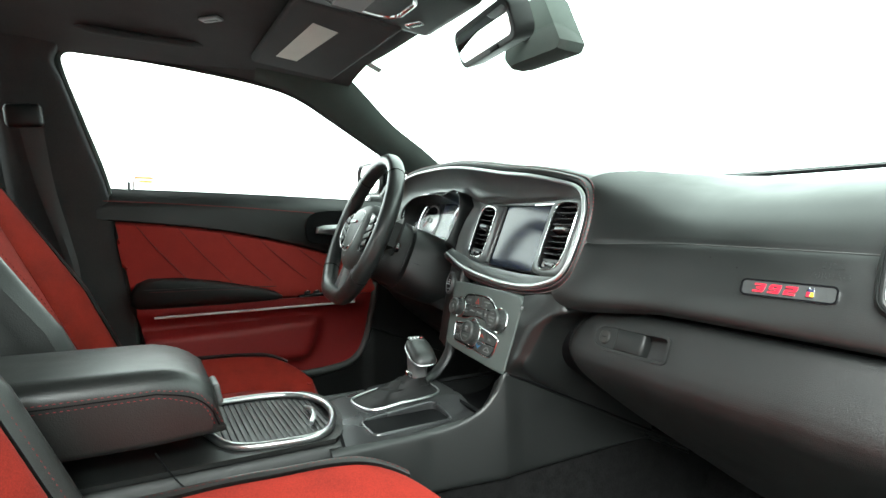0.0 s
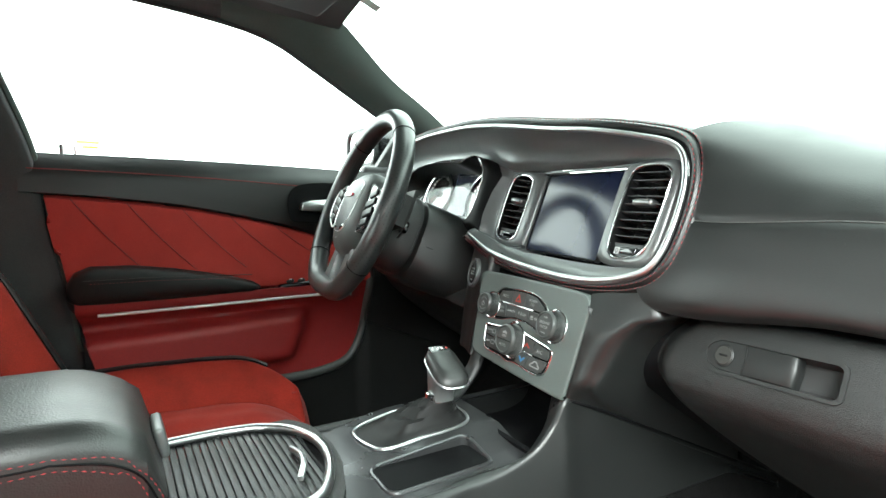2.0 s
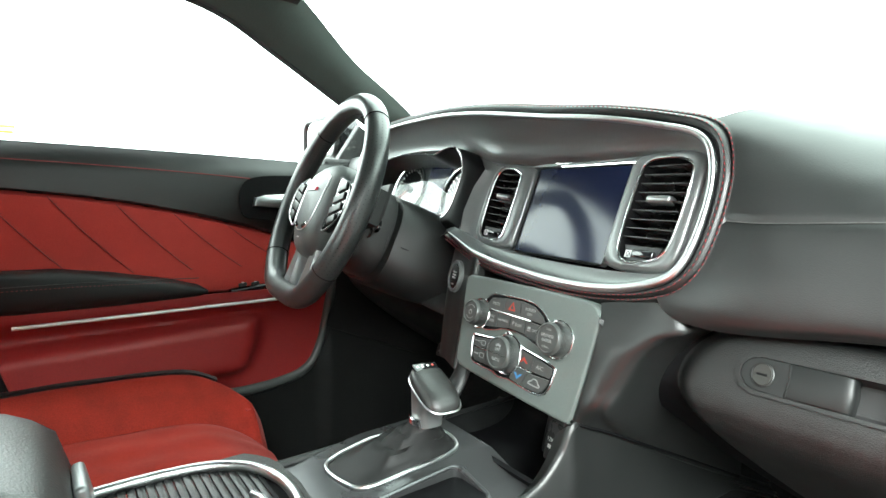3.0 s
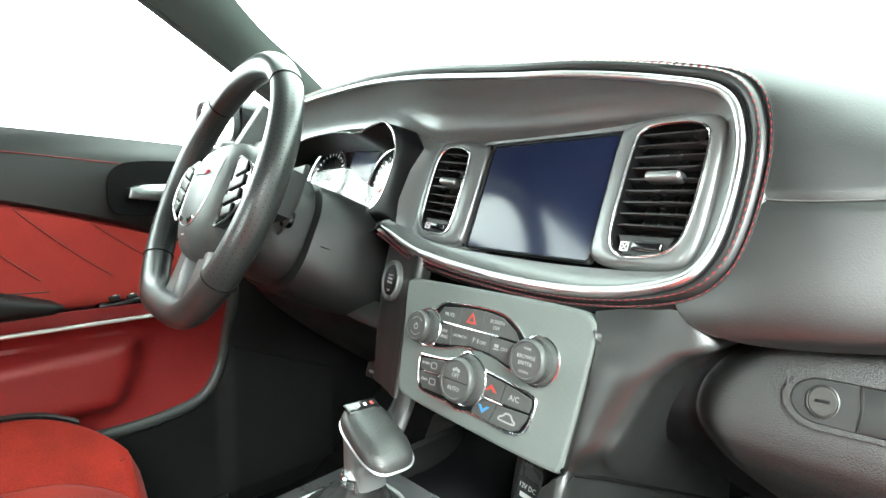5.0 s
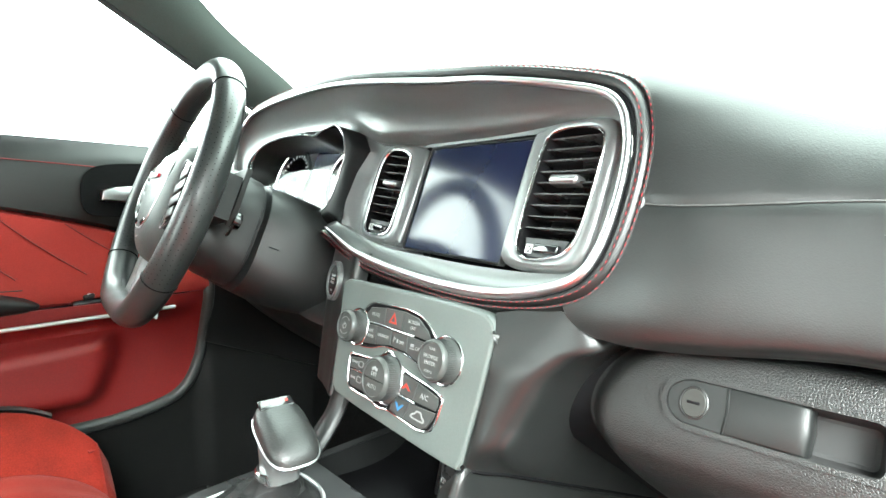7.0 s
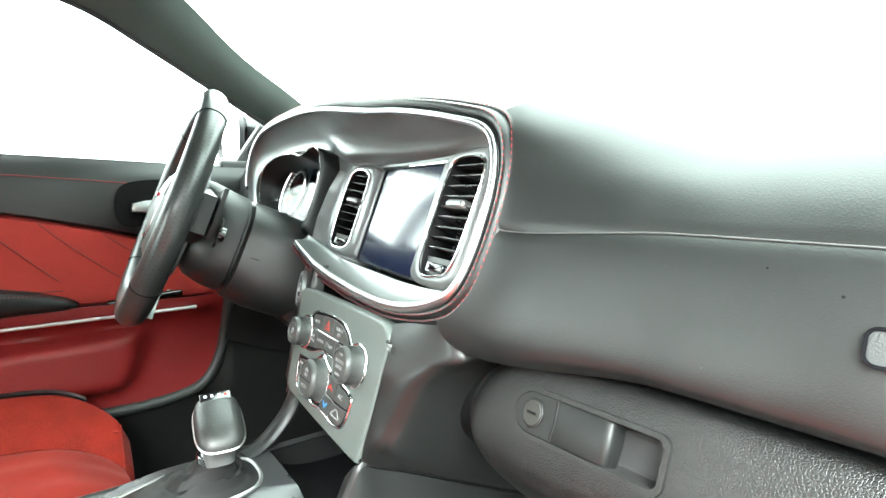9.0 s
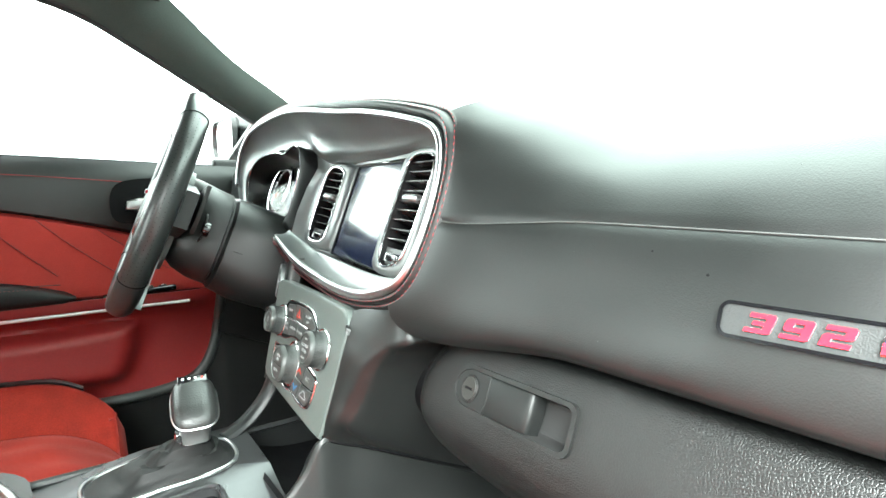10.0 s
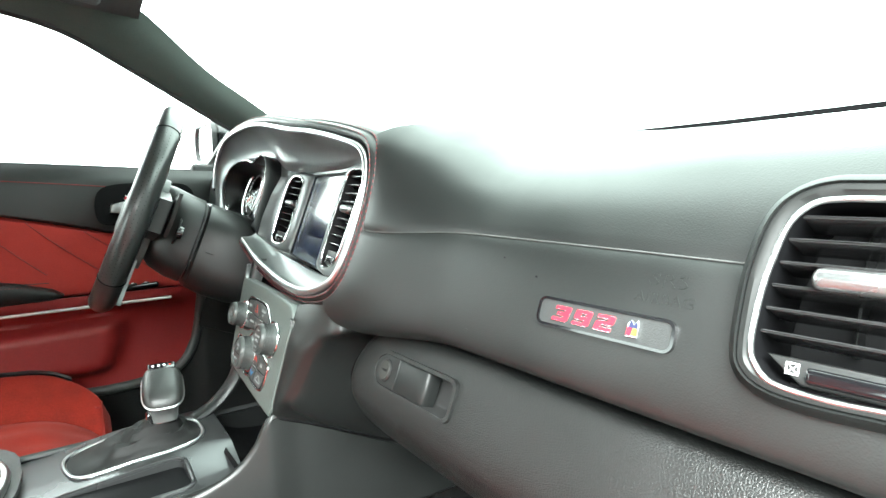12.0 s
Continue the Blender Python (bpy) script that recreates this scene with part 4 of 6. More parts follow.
part("paddle", shell(grid([[_hm @ Vector((x - 0.0018 * (abs(y) / 0.0172) ** 4, y, min(h, h - dh))) for x, h in _sec] for y, dh in ((-0.0176, 0.010), (-0.0174, 0.0025), (-0.0166, 0.0008), (-0.0150, 0.0), (0.0, -0.0004), (0.0150, 0.0), (0.0166, 0.0008), (0.0174, 0.0025), (0.0176, 0.010))]), 0.0008), HANDLE, hnd, "curved pull paddle")

# badge
bdg = part("badge_plate", slab(rrect(0.087, 0.0152, 0.004, 5), -0.001, 0.0008, frame_matrix((0.4405, 0.6440, 1.0445), 3.0, 17), 0.0005), WEAVE, dash, "silver-grey woven badge plate")
_bm = frame_matrix((0.4405, 0.6440, 1.0445), 3.0, 17)
part("badge_frame", plate(rrect(0.0900, 0.0180, 0.0055, 6), [rrect(0.0866, 0.0146, 0.0038, 6)], -0.002, 0.0016, _bm), GLOSS, bdg, "black frame")
NUMERALS = {
    "3": [[(0, 10), (9, 10), (10, 9), (10, 1), (9, 0), (0, 0), (0, 2.2), (6.8, 2.2), (6.8, 3.9), (2.2, 3.9), (2.2, 6.0), (6.8, 6.0), (6.8, 7.8), (0, 7.8)]],
    "9": [[(0, 9), (1, 10), (9, 10), (10, 9), (10, 1), (9, 0), (0, 0), (0, 2.1), (6.8, 2.1), (6.8, 3.7), (1, 3.7), (0, 4.7)], [(3.2, 5.8), (6.8, 5.8), (6.8, 7.9), (3.2, 7.9)]],
    "2": [[(0, 10), (9, 10), (10, 9), (10, 4.9), (9, 3.9), (3.2, 3.9), (3.2, 2.2), (10, 2.2), (10, 0), (0, 0), (0, 5.0), (1, 6.0), (6.8, 6.0), (6.8, 7.8), (0, 7.8)]],
}
for k, ch in enumerate("392"):
    lean = Matrix(((1, 0.28, 0, 0), (0, 1, 0, 0), (0, 0, 1, 0), (0, 0, 0, 1)))
    at = _bm @ pose(-0.0325 + 0.0150 * k, -0.0046, 0) @ lean @ Matrix.Diagonal((0.00110, 0.00092, 1, 1))
    o, *holes = NUMERALS[ch]
    part("badge_numeral", plate(o, holes, 0.0008, 0.0022, at), CRIMSON, bdg, "red numeral with bright edge")
    big = [tuple(q) for q in inset(ccw(o), -0.16)]
    part("numeral_edge", plate(big, [[tuple(q) for q in inset(ccw(h), 0.22)] for h in holes], 0.0006, 0.0017, at), BRIGHT, bdg)
EM = _bm @ pose(0.0075, 0, 0) @ Matrix.Diagonal((0.52, 0.80, 1, 1))
part("emblem", slab([(0.021, -0.006), (0.034, -0.0055), (0.035, 0.002), (0.033, 0.0065), (0.029, 0.004), (0.025, 0.0068), (0.021, 0.003)], 0.0008, 0.0022, EM, 0.0006), BRIGHT, bdg, "small shaped enamel emblem")
part("emblem_navy", slab([(0.022, -0.001), (0.034, 0.000), (0.0328, 0.0055), (0.029, 0.003), (0.025, 0.0058)], 0.0022, 0.0026, EM, 0.0002), NAVY, bdg)
part("emblem_red", slab([(0.0215, -0.005), (0.027, -0.005), (0.028, 0.0005), (0.022, 0.001)], 0.0022, 0.0027, EM, 0.0002), CRIMSON, bdg)
part("emblem_yellow", slab([(0.028, -0.0048), (0.0335, -0.0045), (0.034, 0.0002), (0.029, 0.0008)], 0.0022, 0.0028, EM, 0.0002), YELLOW, bdg)
def on_pad(x, z):
    """The pad's surface at a height, a hair proud, with its tilt."""
    k = min(range(45, 70), key=lambda q: abs(dash_at(x, q)[2] - z))
    a, b = dash_at(x, k - 1), dash_at(x, k + 1)
    y = a[1] + (b[1] - a[1]) * (a[2] - z) / (a[2] - b[2])
    return frame_matrix((x, y - 0.0002, z), 3.4, math.degrees(math.atan2(a[1] - b[1], a[2] - b[2])))


part("raised_lettering", letters("SRS", 0.0105, on_pad(0.474, 1.0715) @ Matrix.Diagonal((1.4, 1, 1, 1)), 0.0003), SOFT, dash, "lettering moulded into the pad")
part("raised_lettering", letters("AIRBAG", 0.0085, on_pad(0.474, 1.0620) @ Matrix.Diagonal((1.15, 1, 1, 1)), 0.0003), SOFT, dash)


# ---- air vents ----
def by_angle(o, c, n=96):
    """The outline again as n points at even angles round c."""
    q = even(np.array(ccw(o)), 600, True)
    a = np.arctan2(q[:, 1] - c[1], q[:, 0] - c[0])
    k = np.argsort(a)
    w = np.linspace(-math.pi, math.pi, n, endpoint=False)
    return np.stack([np.interp(w, a[k], q[k, i], period=2 * math.pi) for i in (0, 1)], axis=1)


def vent(outline, m, slats, tabs, name_label, depth=0.035, slat_n=9, slope=0.0, knob_at=None, mark_at=None, wheel_at=None, pod=None):
    """An air vent: bright frame, dark throat, level slats, a tab and a wheel below."""
    o = ccw(outline)
    p = np.array(o)
    x0, x1, y0, y1 = p[:, 0].min(), p[:, 0].max(), p[:, 1].min(), p[:, 1].max()
    c = ((x0 + x1) / 2, (y0 + y1) / 2)
    at = m @ Vector((c[0], c[1], 0))
    v = thing("air_vent", at, name_label, "air vent", "dashboard air vents")
    part("frame", tube(mapped(m, [(x, y, 0.001) for x, y in o]), 0.0014, True, 8), BRIGHT if depth < 0.04 else CHROME, v, "bright chrome frame")
    if pod:
        rim = by_angle(pod, c)
        hole = by_angle(o, c)
        rows = [mapped(m, [(x, y, h) for x, y in l]) for l, h in ((hole, -0.002), (inset(hole, -0.0010), 0.0002), (hole + (rim - hole) * 0.35, 0.0012), (inset(rim, 0.0045), 0.0006), (inset(rim, 0.0018), -0.0010), (inset(rim, 0.0003), -0.0036), (rim, -0.0085))]
        part("pod", grid(rows, closed_u=True), SATIN, v, "raised satin graphite pod")
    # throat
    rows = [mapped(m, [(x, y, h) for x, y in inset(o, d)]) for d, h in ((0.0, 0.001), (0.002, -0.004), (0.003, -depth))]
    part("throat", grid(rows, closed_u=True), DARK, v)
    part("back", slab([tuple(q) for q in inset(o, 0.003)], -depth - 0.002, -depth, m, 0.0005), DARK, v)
    ylow = y0 + (y1 - y0) * 0.17
    # lower ledge with wheel
    def half(y):
        xs = []
        for i in range(len(o)):
            a, b = p[i], p[(i + 1) % len(p)]
            if (a[1] - y) * (b[1] - y) < 0:
                w = (y - a[1]) / (b[1] - a[1])
                xs.append(a[0] + (b[0] - a[0]) * w)
        return (min(xs), max(xs)) if len(xs) > 1 else (c[0], c[0])
    for k in range(slat_n):
        y = ylow + (y1 - ylow) * (k + 0.75) / (slat_n + 0.6)
        a, b = half(y)
        a, b = a + 0.002, b - 0.002
        if b - a < 0.01:
            continue
        part("slat", block((b - a, 0.0016, depth * 0.5), m @ pose((a + b) / 2, y, -depth * 0.30) @ pose(0, 0, 0, 0, 0, slope) @ pose(0, 0, 0, -8, 0, 0), 0.0007, 2), SLAT, v)
    for k in range(4):
        x = x0 + (x1 - x0) * (k + 1) / 5
        part("blade", block((0.0012, (y1 - ylow) * 0.86, depth * 0.35), m @ pose(x, (y1 + ylow) / 2, -depth * 0.80), 0.0005, 1), PLASTIC, v)
    yt = ylow + (y1 - ylow) * 0.52
    a, b = half(yt)
    tw = (b - a) * tabs
    tx, ty, tw, th = knob_at or ((a + b) / 2 + (b - a) * 0.02, yt, tw, 0.0085)
    part("tab", block((tw, th, 0.014), m @ pose(tx, ty, -0.003), min(tw, th) * 0.42, 3), TAB, v, "satin metal tab")
    a, b = half((y0 + ylow) / 2)
    part("ledge", slab([(a + 0.002, ylow), (b - 0.002, ylow)] + [(b - 0.004 - (b - a) * 0.10, y0 + 0.003), (a + 0.004 + (b - a) * 0.10, y0 + 0.003)], -0.012, -0.003, m, 0.001), PLASTIC, v)
    wx, wy, ww, wh = wheel_at or (a + (b - a) * 0.60, (y0 + ylow) / 2 + 0.0005, (b - a) * 0.50, (ylow - y0) * 0.42)
    part("wheel", block((ww, wh, 0.008), m @ pose(wx, wy, -0.002), 0.002, 3), GLOSS, v, "gloss black thumb wheel")
    q = (ylow - y0) * 0.20
    cx, cy = a + (b - a) * 0.19, (y0 + ylow) / 2
    if mark_at:
        cx, cy, q = mark_at
    part("closed_mark", plate([(cx - q, cy - q), (cx + q, cy - q), (cx + q, cy + q), (cx - q, cy + q)], [[(cx - q * .75, cy - q * .75), (cx + q * .75, cy - q * .75), (cx + q * .75, cy + q * .75), (cx - q * .75, cy + q * .75)]], -0.003, -0.0026, m), WHITE, v)
    for s in (1, -1):
        part("closed_mark", block((q * 2.0, q * 0.22, 0.0003), m @ pose(cx, cy, -0.0026, 0, 0, 45 * s), 0.0001, 1), WHITE, v)
    return v


VR = [tuple(q) for q in spline([(0.104, -0.030), (0.104, 0.040), (0.112, 0.058), (0.140, 0.061), (0.162, 0.056), (0.169, 0.040), (0.168, -0.020), (0.160, -0.043), (0.140, -0.051), (0.115, -0.051)], 60, True)]
VL = [tuple(q) for q in spline([(-0.158, -0.030), (-0.160, 0.030), (-0.152, 0.052), (-0.135, 0.056), (-0.120, 0.052), (-0.113, 0.040), (-0.112, -0.030), (-0.118, -0.048), (-0.138, -0.052), (-0.152, -0.048)], 60, True)]

MVL = MB @ Matrix.Translation((-0.112, 0, 0.002)) @ pose(0, 0, 0, 0, 16, 0) @ Matrix.Translation((0.112, 0, 0))
_po = [tuple(q[:2]) for q in INNER[int(0.6 * PER):int(13.2 * PER)]]
_po = [(max(x, -0.100), y) for x, y in _po]
_clean = []
for q in _po:
    if not _clean or math.hypot(q[0] - _clean[-1][0], q[1] - _clean[-1][1]) > 1e-4:
        _clean.append(q)
SCR = rrect(0.166, 0.118, 0.004, 3)
part("centre_plate", plate(_clean, [[(x * 1.02, y * 1.02) for x, y in SCR], VR], -0.008, 0.0, MB), SATIN, dash, "satin graphite plate round the screen")
_pl = [(-0.098, 0.066), (-0.098, -0.065), (-0.150, -0.062), (-0.186, -0.050), (-0.19, 0.0), (-0.186, 0.050), (-0.165, 0.064)]
part("vent_plate", plate([(x, y) for x, y in even(_pl, 60, True)], [VL], -0.008, 0.0, MVL), SATIN, dash, "satin graphite plate round the vent")
_loop = np.vstack([INNER[int(11.4 * PER):int(13.6 * PER)], [(-0.178, 0.05, 0.030), (-0.188, 0.02, 0.034), (-0.190, -0.02, 0.036)], INNER[:int(1.7 * PER)]])
_loop = even(_loop, 90)
_rows = []
for q in _loop:
    a = MVL.inverted() @ (MB @ Vector(q))
    b = Vector((max(a.x, -0.1705), min(max(a.y, -0.0600), 0.0630), 0.0006))
    c = Vector((b.x + (a.x - b.x) * 0.35, b.y + (a.y - b.y) * 0.35, b.z + (a.z - b.z) * 0.10))
    _rows.append([tuple(MVL @ v) for v in (b, b * 0.6 + c * 0.4, c, c * 0.45 + a * 0.55 - Vector((0, 0, 0.001)), a)])
part("vent_web", grid(_rows), SATIN, dash, "satin hollow round the narrow vent")
POD_R = [tuple(q) for q in spline([(0.0855, -0.045), (0.0855, 0.048), (0.091, 0.062), (0.104, 0.068), (0.140, 0.070), (0.166, 0.067), (0.178, 0.052), (0.180, 0.0), (0.178, -0.040), (0.168, -0.056), (0.140, -0.061), (0.105, -0.061), (0.091, -0.057)], 90, True)]
POD_L = [tuple(q) for q in spline([(-0.0905, -0.045), (-0.0905, 0.046), (-0.096, 0.060), (-0.110, 0.064), (-0.136, 0.065), (-0.156, 0.061), (-0.168, 0.044), (-0.170, 0.0), (-0.168, -0.040), (-0.158, -0.056), (-0.138, -0.061), (-0.108, -0.060), (-0.096, -0.056)], 90, True)]
vent(VR, MB @ Matrix.Translation((0, 0, 0.005)), 9, 0.46, "tall centre air vent with chrome frame beside the screen", slat_n=9, pod=POD_R)
vent(VL, MVL @ Matrix.Translation((0, 0, 0.004)), 8, 0.5, "narrow centre air vent with chrome frame", slat_n=8, pod=POD_L)
part("backing_plate", slab(rrect(0.20, 0.15, 0.01, 3, -0.17, 0.0), -0.030, -0.022, MB, 0.001), SATIN, dash)
# touch screen
tsc = thing("touch_screen", MB @ Vector((0, -0.06, 0)), "dark glossy touch screen, switched off, in the dashboard", "screen")
part("glass_panel", slab(SCR, -0.010, -0.002, MB, 0.001), SCREEN, tsc, "black reflecting glass")
part("screen_edge", tube(mapped(MB, [(x, y, -0.0015) for x, y in rrect(0.167, 0.119, 0.004, 3)]), 0.0012, True, 6), DARK, tsc)

# far vent on the passenger side
MV2 = frame_matrix((0.60, 0.6530, 1.072), 4, 15)
_vo = [tuple(q) for q in spline(VENT_OUT, 96, True)]
_vi = [tuple(q) for q in spline(VENT_IN, 96, True)]
_rows = [mapped(MV2, [(x, y, h) for x, y in inset(ccw(_vo), d)]) for d, h in ((-0.004, -0.004), (-0.001, 0.001), (0.0, 0.002), (0.0008, 0.0005), (0.0016, 0.0018), (0.004, 0.0022))]
_rows.append(mapped(MV2, [(x, y, 0.000) for x, y in ccw(_vi)]))
part("vent_surround", grid(_rows, closed_u=True), HANDLE, dash, "dark surround of the outer vent")
vent(_vi, MV2, 6, 0.40, "wide outer air vent with chrome frame at the dash end", slat_n=6, depth=0.045, knob_at=(-0.034, 0.0115, 0.048, 0.0100), mark_at=(-0.0605, -0.0280, 0.0026), wheel_at=(-0.030, -0.0295, 0.050, 0.0068))


# ---- gauge cluster ----
clu = thing("gauge_cluster", MB @ Vector((-0.38, -0.03, 0.0)), "hooded gauge cluster with round chrome-ringed dials", "gauge cluster")
LIP = [(-0.215, 0.030, 0.046), (-0.222, 0.062, 0.052), (-0.245, 0.079, 0.058), (-0.272, 0.076, 0.062), (-0.300, 0.066, 0.066), (-0.345, 0.070, 0.070), (-0.43, 0.066, 0.078), (-0.50, 0.050, 0.082), (-0.525, 0.020, 0.078),
       (-0.51, -0.020, 0.066), (-0.44, -0.040, 0.052), (-0.34, -0.046, 0.044), (-0.27, -0.040, 0.040), (-0.232, -0.022, 0.040)]
LP = spline(LIP, 140, True)
_ci = int(13.6 * PER)
_cb = INNER[[i % N for i in range(_ci, N + int(0.05 * PER))]]
_cbl = even(np.vstack([_cb, [(-0.192, -0.02, 0.034), (-0.190, 0.02, 0.032), (-0.180, 0.05, 0.028)]]), 140, True)
# start both loops at the same side
def rolled(l, key):
    i = int(np.argmin(np.linalg.norm(l[:, :2] - np.array(key), axis=1)))
    return np.roll(l, -i, 0)
def turned(l):
    a = sum(l[i][0] * l[(i + 1) % len(l)][1] - l[(i + 1) % len(l)][0] * l[i][1] for i in range(len(l)))
    return l if a > 0 else l[::-1]
_A, _Bq = rolled(turned(_cbl), (-0.19, 0.02)), rolled(turned(even(LP, 140, True)), (-0.215, 0.03))
_rows = []
for k in range(8):
    w = k / 7
    mid = _A + (_Bq - _A) * w
    mid[:, 2] += 0.004 * math.sin(math.pi * w)
    _rows.append(mapped(MB, mid))
# near-black here stands in for the dark cabin the brow reflects
part("cluster_brow", grid(_rows, closed_u=True), DARK, clu, "dark brow with its dark reflection put into the colour")
part("lip", tube(mapped(MB, LP), 0.0013, True, 8), BRIGHT, clu, "thin chrome lip")
_c0 = LP.mean(0)
_rows = []
for k in range(8):
    w = k / 7
    mid = LP.copy()
    mid[:, :2] = _c0[:2] + (LP[:, :2] - _c0[:2]) * (1 - 0.10 * w)
    mid[:, 2] = LP[:, 2] + (-0.035 - LP[:, 2]) * w
    _rows.append(mapped(MB, mid))
part("tunnel", grid(_rows, closed_u=True), PLASTIC, clu, "dark tunnel wall")
MG = MB @ Matrix.Translation((0, 0, 0.012)) @ pose(-0.362, 0.024, 0, 0, 8, 0)
part("face_plate", slab(rrect(0.33, 0.125, 0.03, 6), -0.004, 0.0, MG, 0.001), FACE, clu, "dark grey gauge face")
for x, r in ((-0.085, 0.050), (0.085, 0.050)):
    d = part("dial", lathe([(r - 0.003, 0.0), (r - 0.003, 0.006), (r - 0.006, 0.003), (0.0001, 0.003)], 48, MG @ pose(x, -0.004, 0)), GLOSS, clu, "round black dial")
    part("dial_ring", tube(mapped(MG, [(x + r * math.cos(a), -0.004 + r * math.sin(a), 0.006) for a in np.linspace(0, 2 * math.pi, 56, endpoint=False)]), 0.0022, True, 8), BRIGHT, d, "chrome ring")
    for k in range(22):
        a = radians(225 - 270 * k / 21)
        part("tick", block((0.007 if k % 3 == 0 else 0.004, 0.0012, 0.0006), MG @ pose(x + (r - 0.011) * math.cos(a), -0.004 + (r - 0.011) * math.sin(a), 0.0036, 0, 0, math.degrees(a)), 0.0002, 1), WHITE if k < 17 else REDPRINT, d)
    part("needle", block((0.034, 0.0016, 0.0014), MG @ pose(x + 0.013 * math.cos(radians(222)), -0.004 + 0.013 * math.sin(radians(222)), 0.0055, 0, 0, 222), 0.0004, 1), REDPRINT, d, "red needle")
    part("hub", lathe([(0.007, 0.003), (0.007, 0.0075), (0.006, 0.0085), (0.0001, 0.0085)], 20, MG @ pose(x, -0.004, 0)), DARK, d)
part("info_display", slab(rrect(0.066, 0.085, 0.004, 4), 0.0, 0.002, MG, 0.0006), SCREEN, clu, "dark display between the dials")
_cl = part("cover_glass", shell(grid([mapped(MG, [(x, y, 0.022 - 0.20 * y) for x in np.linspace(-0.155, 0.155, 8)]) for y in np.linspace(-0.058, 0.055, 8)]), 0.001), COVER, clu, "clear cover")
_cl.visible_shadow = False


# ---- climate and audio panel ----
pan = thing("climate_panel", MK @ Vector((0, -0.06, 0)), "grey-green climate and audio panel with knobs and keys", "control panel")
_o = [tuple(q) for q in spline([(-0.112, 0.050), (-0.108, 0.060), (-0.09, 0.0625), (0.0, 0.063), (0.085, 0.062), (0.108, 0.057), (0.1155, 0.043), (0.113, 0.0), (0.108, -0.045), (0.104, -0.062), (0.09, -0.066), (0.0, -0.0625), (-0.075, -0.058), (-0.092, -0.054), (-0.098, -0.044), (-0.104, 0.0)], 96, True)]
part("fascia", slab(_o, -0.014, 0.0, MK, 0.003, crown=0.00005), PANEL, pan, "matt grey-green fascia")


def outline_bar(pts, r, closed=True, n=90, h=0.0012):
    return tube(mapped(MK, [(x, y, h) for x, y in spline(pts, n, closed)]), r, closed, 8)


UP = [(-0.067, 0.018), (-0.065, 0.030), (-0.050, 0.043), (-0.03, 0.0455), (0.005, 0.0465), (0.028, 0.0440), (0.045, 0.035), (0.062, 0.019), (0.066, 0.010), (0.058, -0.001), (0.043, 0.000), (0.022, 0.0060), (0.0, 0.0075), (-0.018, 0.0065), (-0.035, 0.0015), (-0.055, -0.0005), (-0.064, 0.007)]
DN = [(-0.069, -0.013), (-0.060, -0.0105), (-0.035, -0.0085), (-0.022, -0.005), (-0.006, 0.0045), (0.010, -0.003), (0.024, -0.0075), (0.06, -0.0125), (0.0735, -0.017), (0.0735, -0.026), (0.070, -0.040), (0.064, -0.0475), (0.050, -0.0505), (0.025, -0.0485), (0.008, -0.047), (-0.008, -0.049), (-0.022, -0.046), (-0.045, -0.0455), (-0.060, -0.0435), (-0.066, -0.035)]
part("key_field", slab([tuple(q) for q in spline(UP, 90, True)], -0.001, 0.0009, MK, 0.0004), DARK, pan)
part("key_field", slab([tuple(q) for q in spline(DN, 90, True)], -0.001, 0.0009, MK, 0.0004), DARK, pan)
part("bright_edge", outline_bar(UP, 0.0009), BRIGHT, pan, "fine chrome outline")
part("bright_edge", outline_bar(DN, 0.0012), BRIGHT, pan, "fine chrome outline")


def key(poly, mark=None):
    k = part("key", slab(poly, 0.0005, 0.0026, MK, 0.0007), BUTTON, pan)
    return k


def word(text, x, y, s, parent, mat=GREYPRINT):
    part("key_print", letters(text, s, MK @ pose(x, y, 0.0028), 0.00012), mat, parent)


k1 = key([(-0.058, 0.026), (-0.048, 0.0395), (-0.024, 0.0425), (-0.022, 0.0265)])
word("MUTE", -0.038, 0.0335, 0.0052, k1)
k2 = key([(-0.0212, 0.0265), (-0.0232, 0.0428), (0.004, 0.0438), (0.006, 0.0262)])
part("hazard_triangle", plate([(-0.0155, 0.0300), (-0.0030, 0.0300), (-0.0090, 0.0405)], [[(-0.0128, 0.0316), (-0.0057, 0.0316), (-0.0091, 0.0376)]], 0.0026, 0.0030, MK), REDPRINT, k2, "red warning triangle")
k3 = key([(0.007, 0.0262), (0.005, 0.0438), (0.026, 0.0414), (0.042, 0.0325), (0.048, 0.0245)])
word("SCREEN", 0.0215, 0.0365, 0.0047, k3)
word("OFF", 0.0215, 0.0312, 0.0047, k3)
k4 = key([(-0.052, 0.0035), (-0.056, 0.0225), (-0.033, 0.0235), (-0.031, 0.0055)])
word("DRIVE", -0.0432, 0.0172, 0.0046, k4)
word("MODES", -0.0432, 0.0120, 0.0046, k4)
k5 = key([(-0.030, 0.0060), (-0.032, 0.0235), (-0.009, 0.0240), (-0.008, 0.0095)])
word("LAUNCH", -0.0205, 0.0160, 0.0044, k5)
k6 = key([(-0.0070, 0.0095), (-0.008, 0.0240), (0.016, 0.0235), (0.018, 0.0085)])
word("P", -0.0020, 0.0160, 0.0066, k6)
word("OFF", 0.0090, 0.0155, 0.0046, k6)
part("key_mark", block((0.0016, 0.0042, 0.0003), MK @ pose(0.0028, 0.0160, 0.0028), 0.0001, 1), GREYPRINT, k6)
k7 = key([(0.019, 0.0080), (0.017, 0.0235), (0.047, 0.0222), (0.049, 0.016), (0.044, 0.0030), (0.040, 0.0032)])
word("OFF", 0.0340, 0.0148, 0.0046, k7)
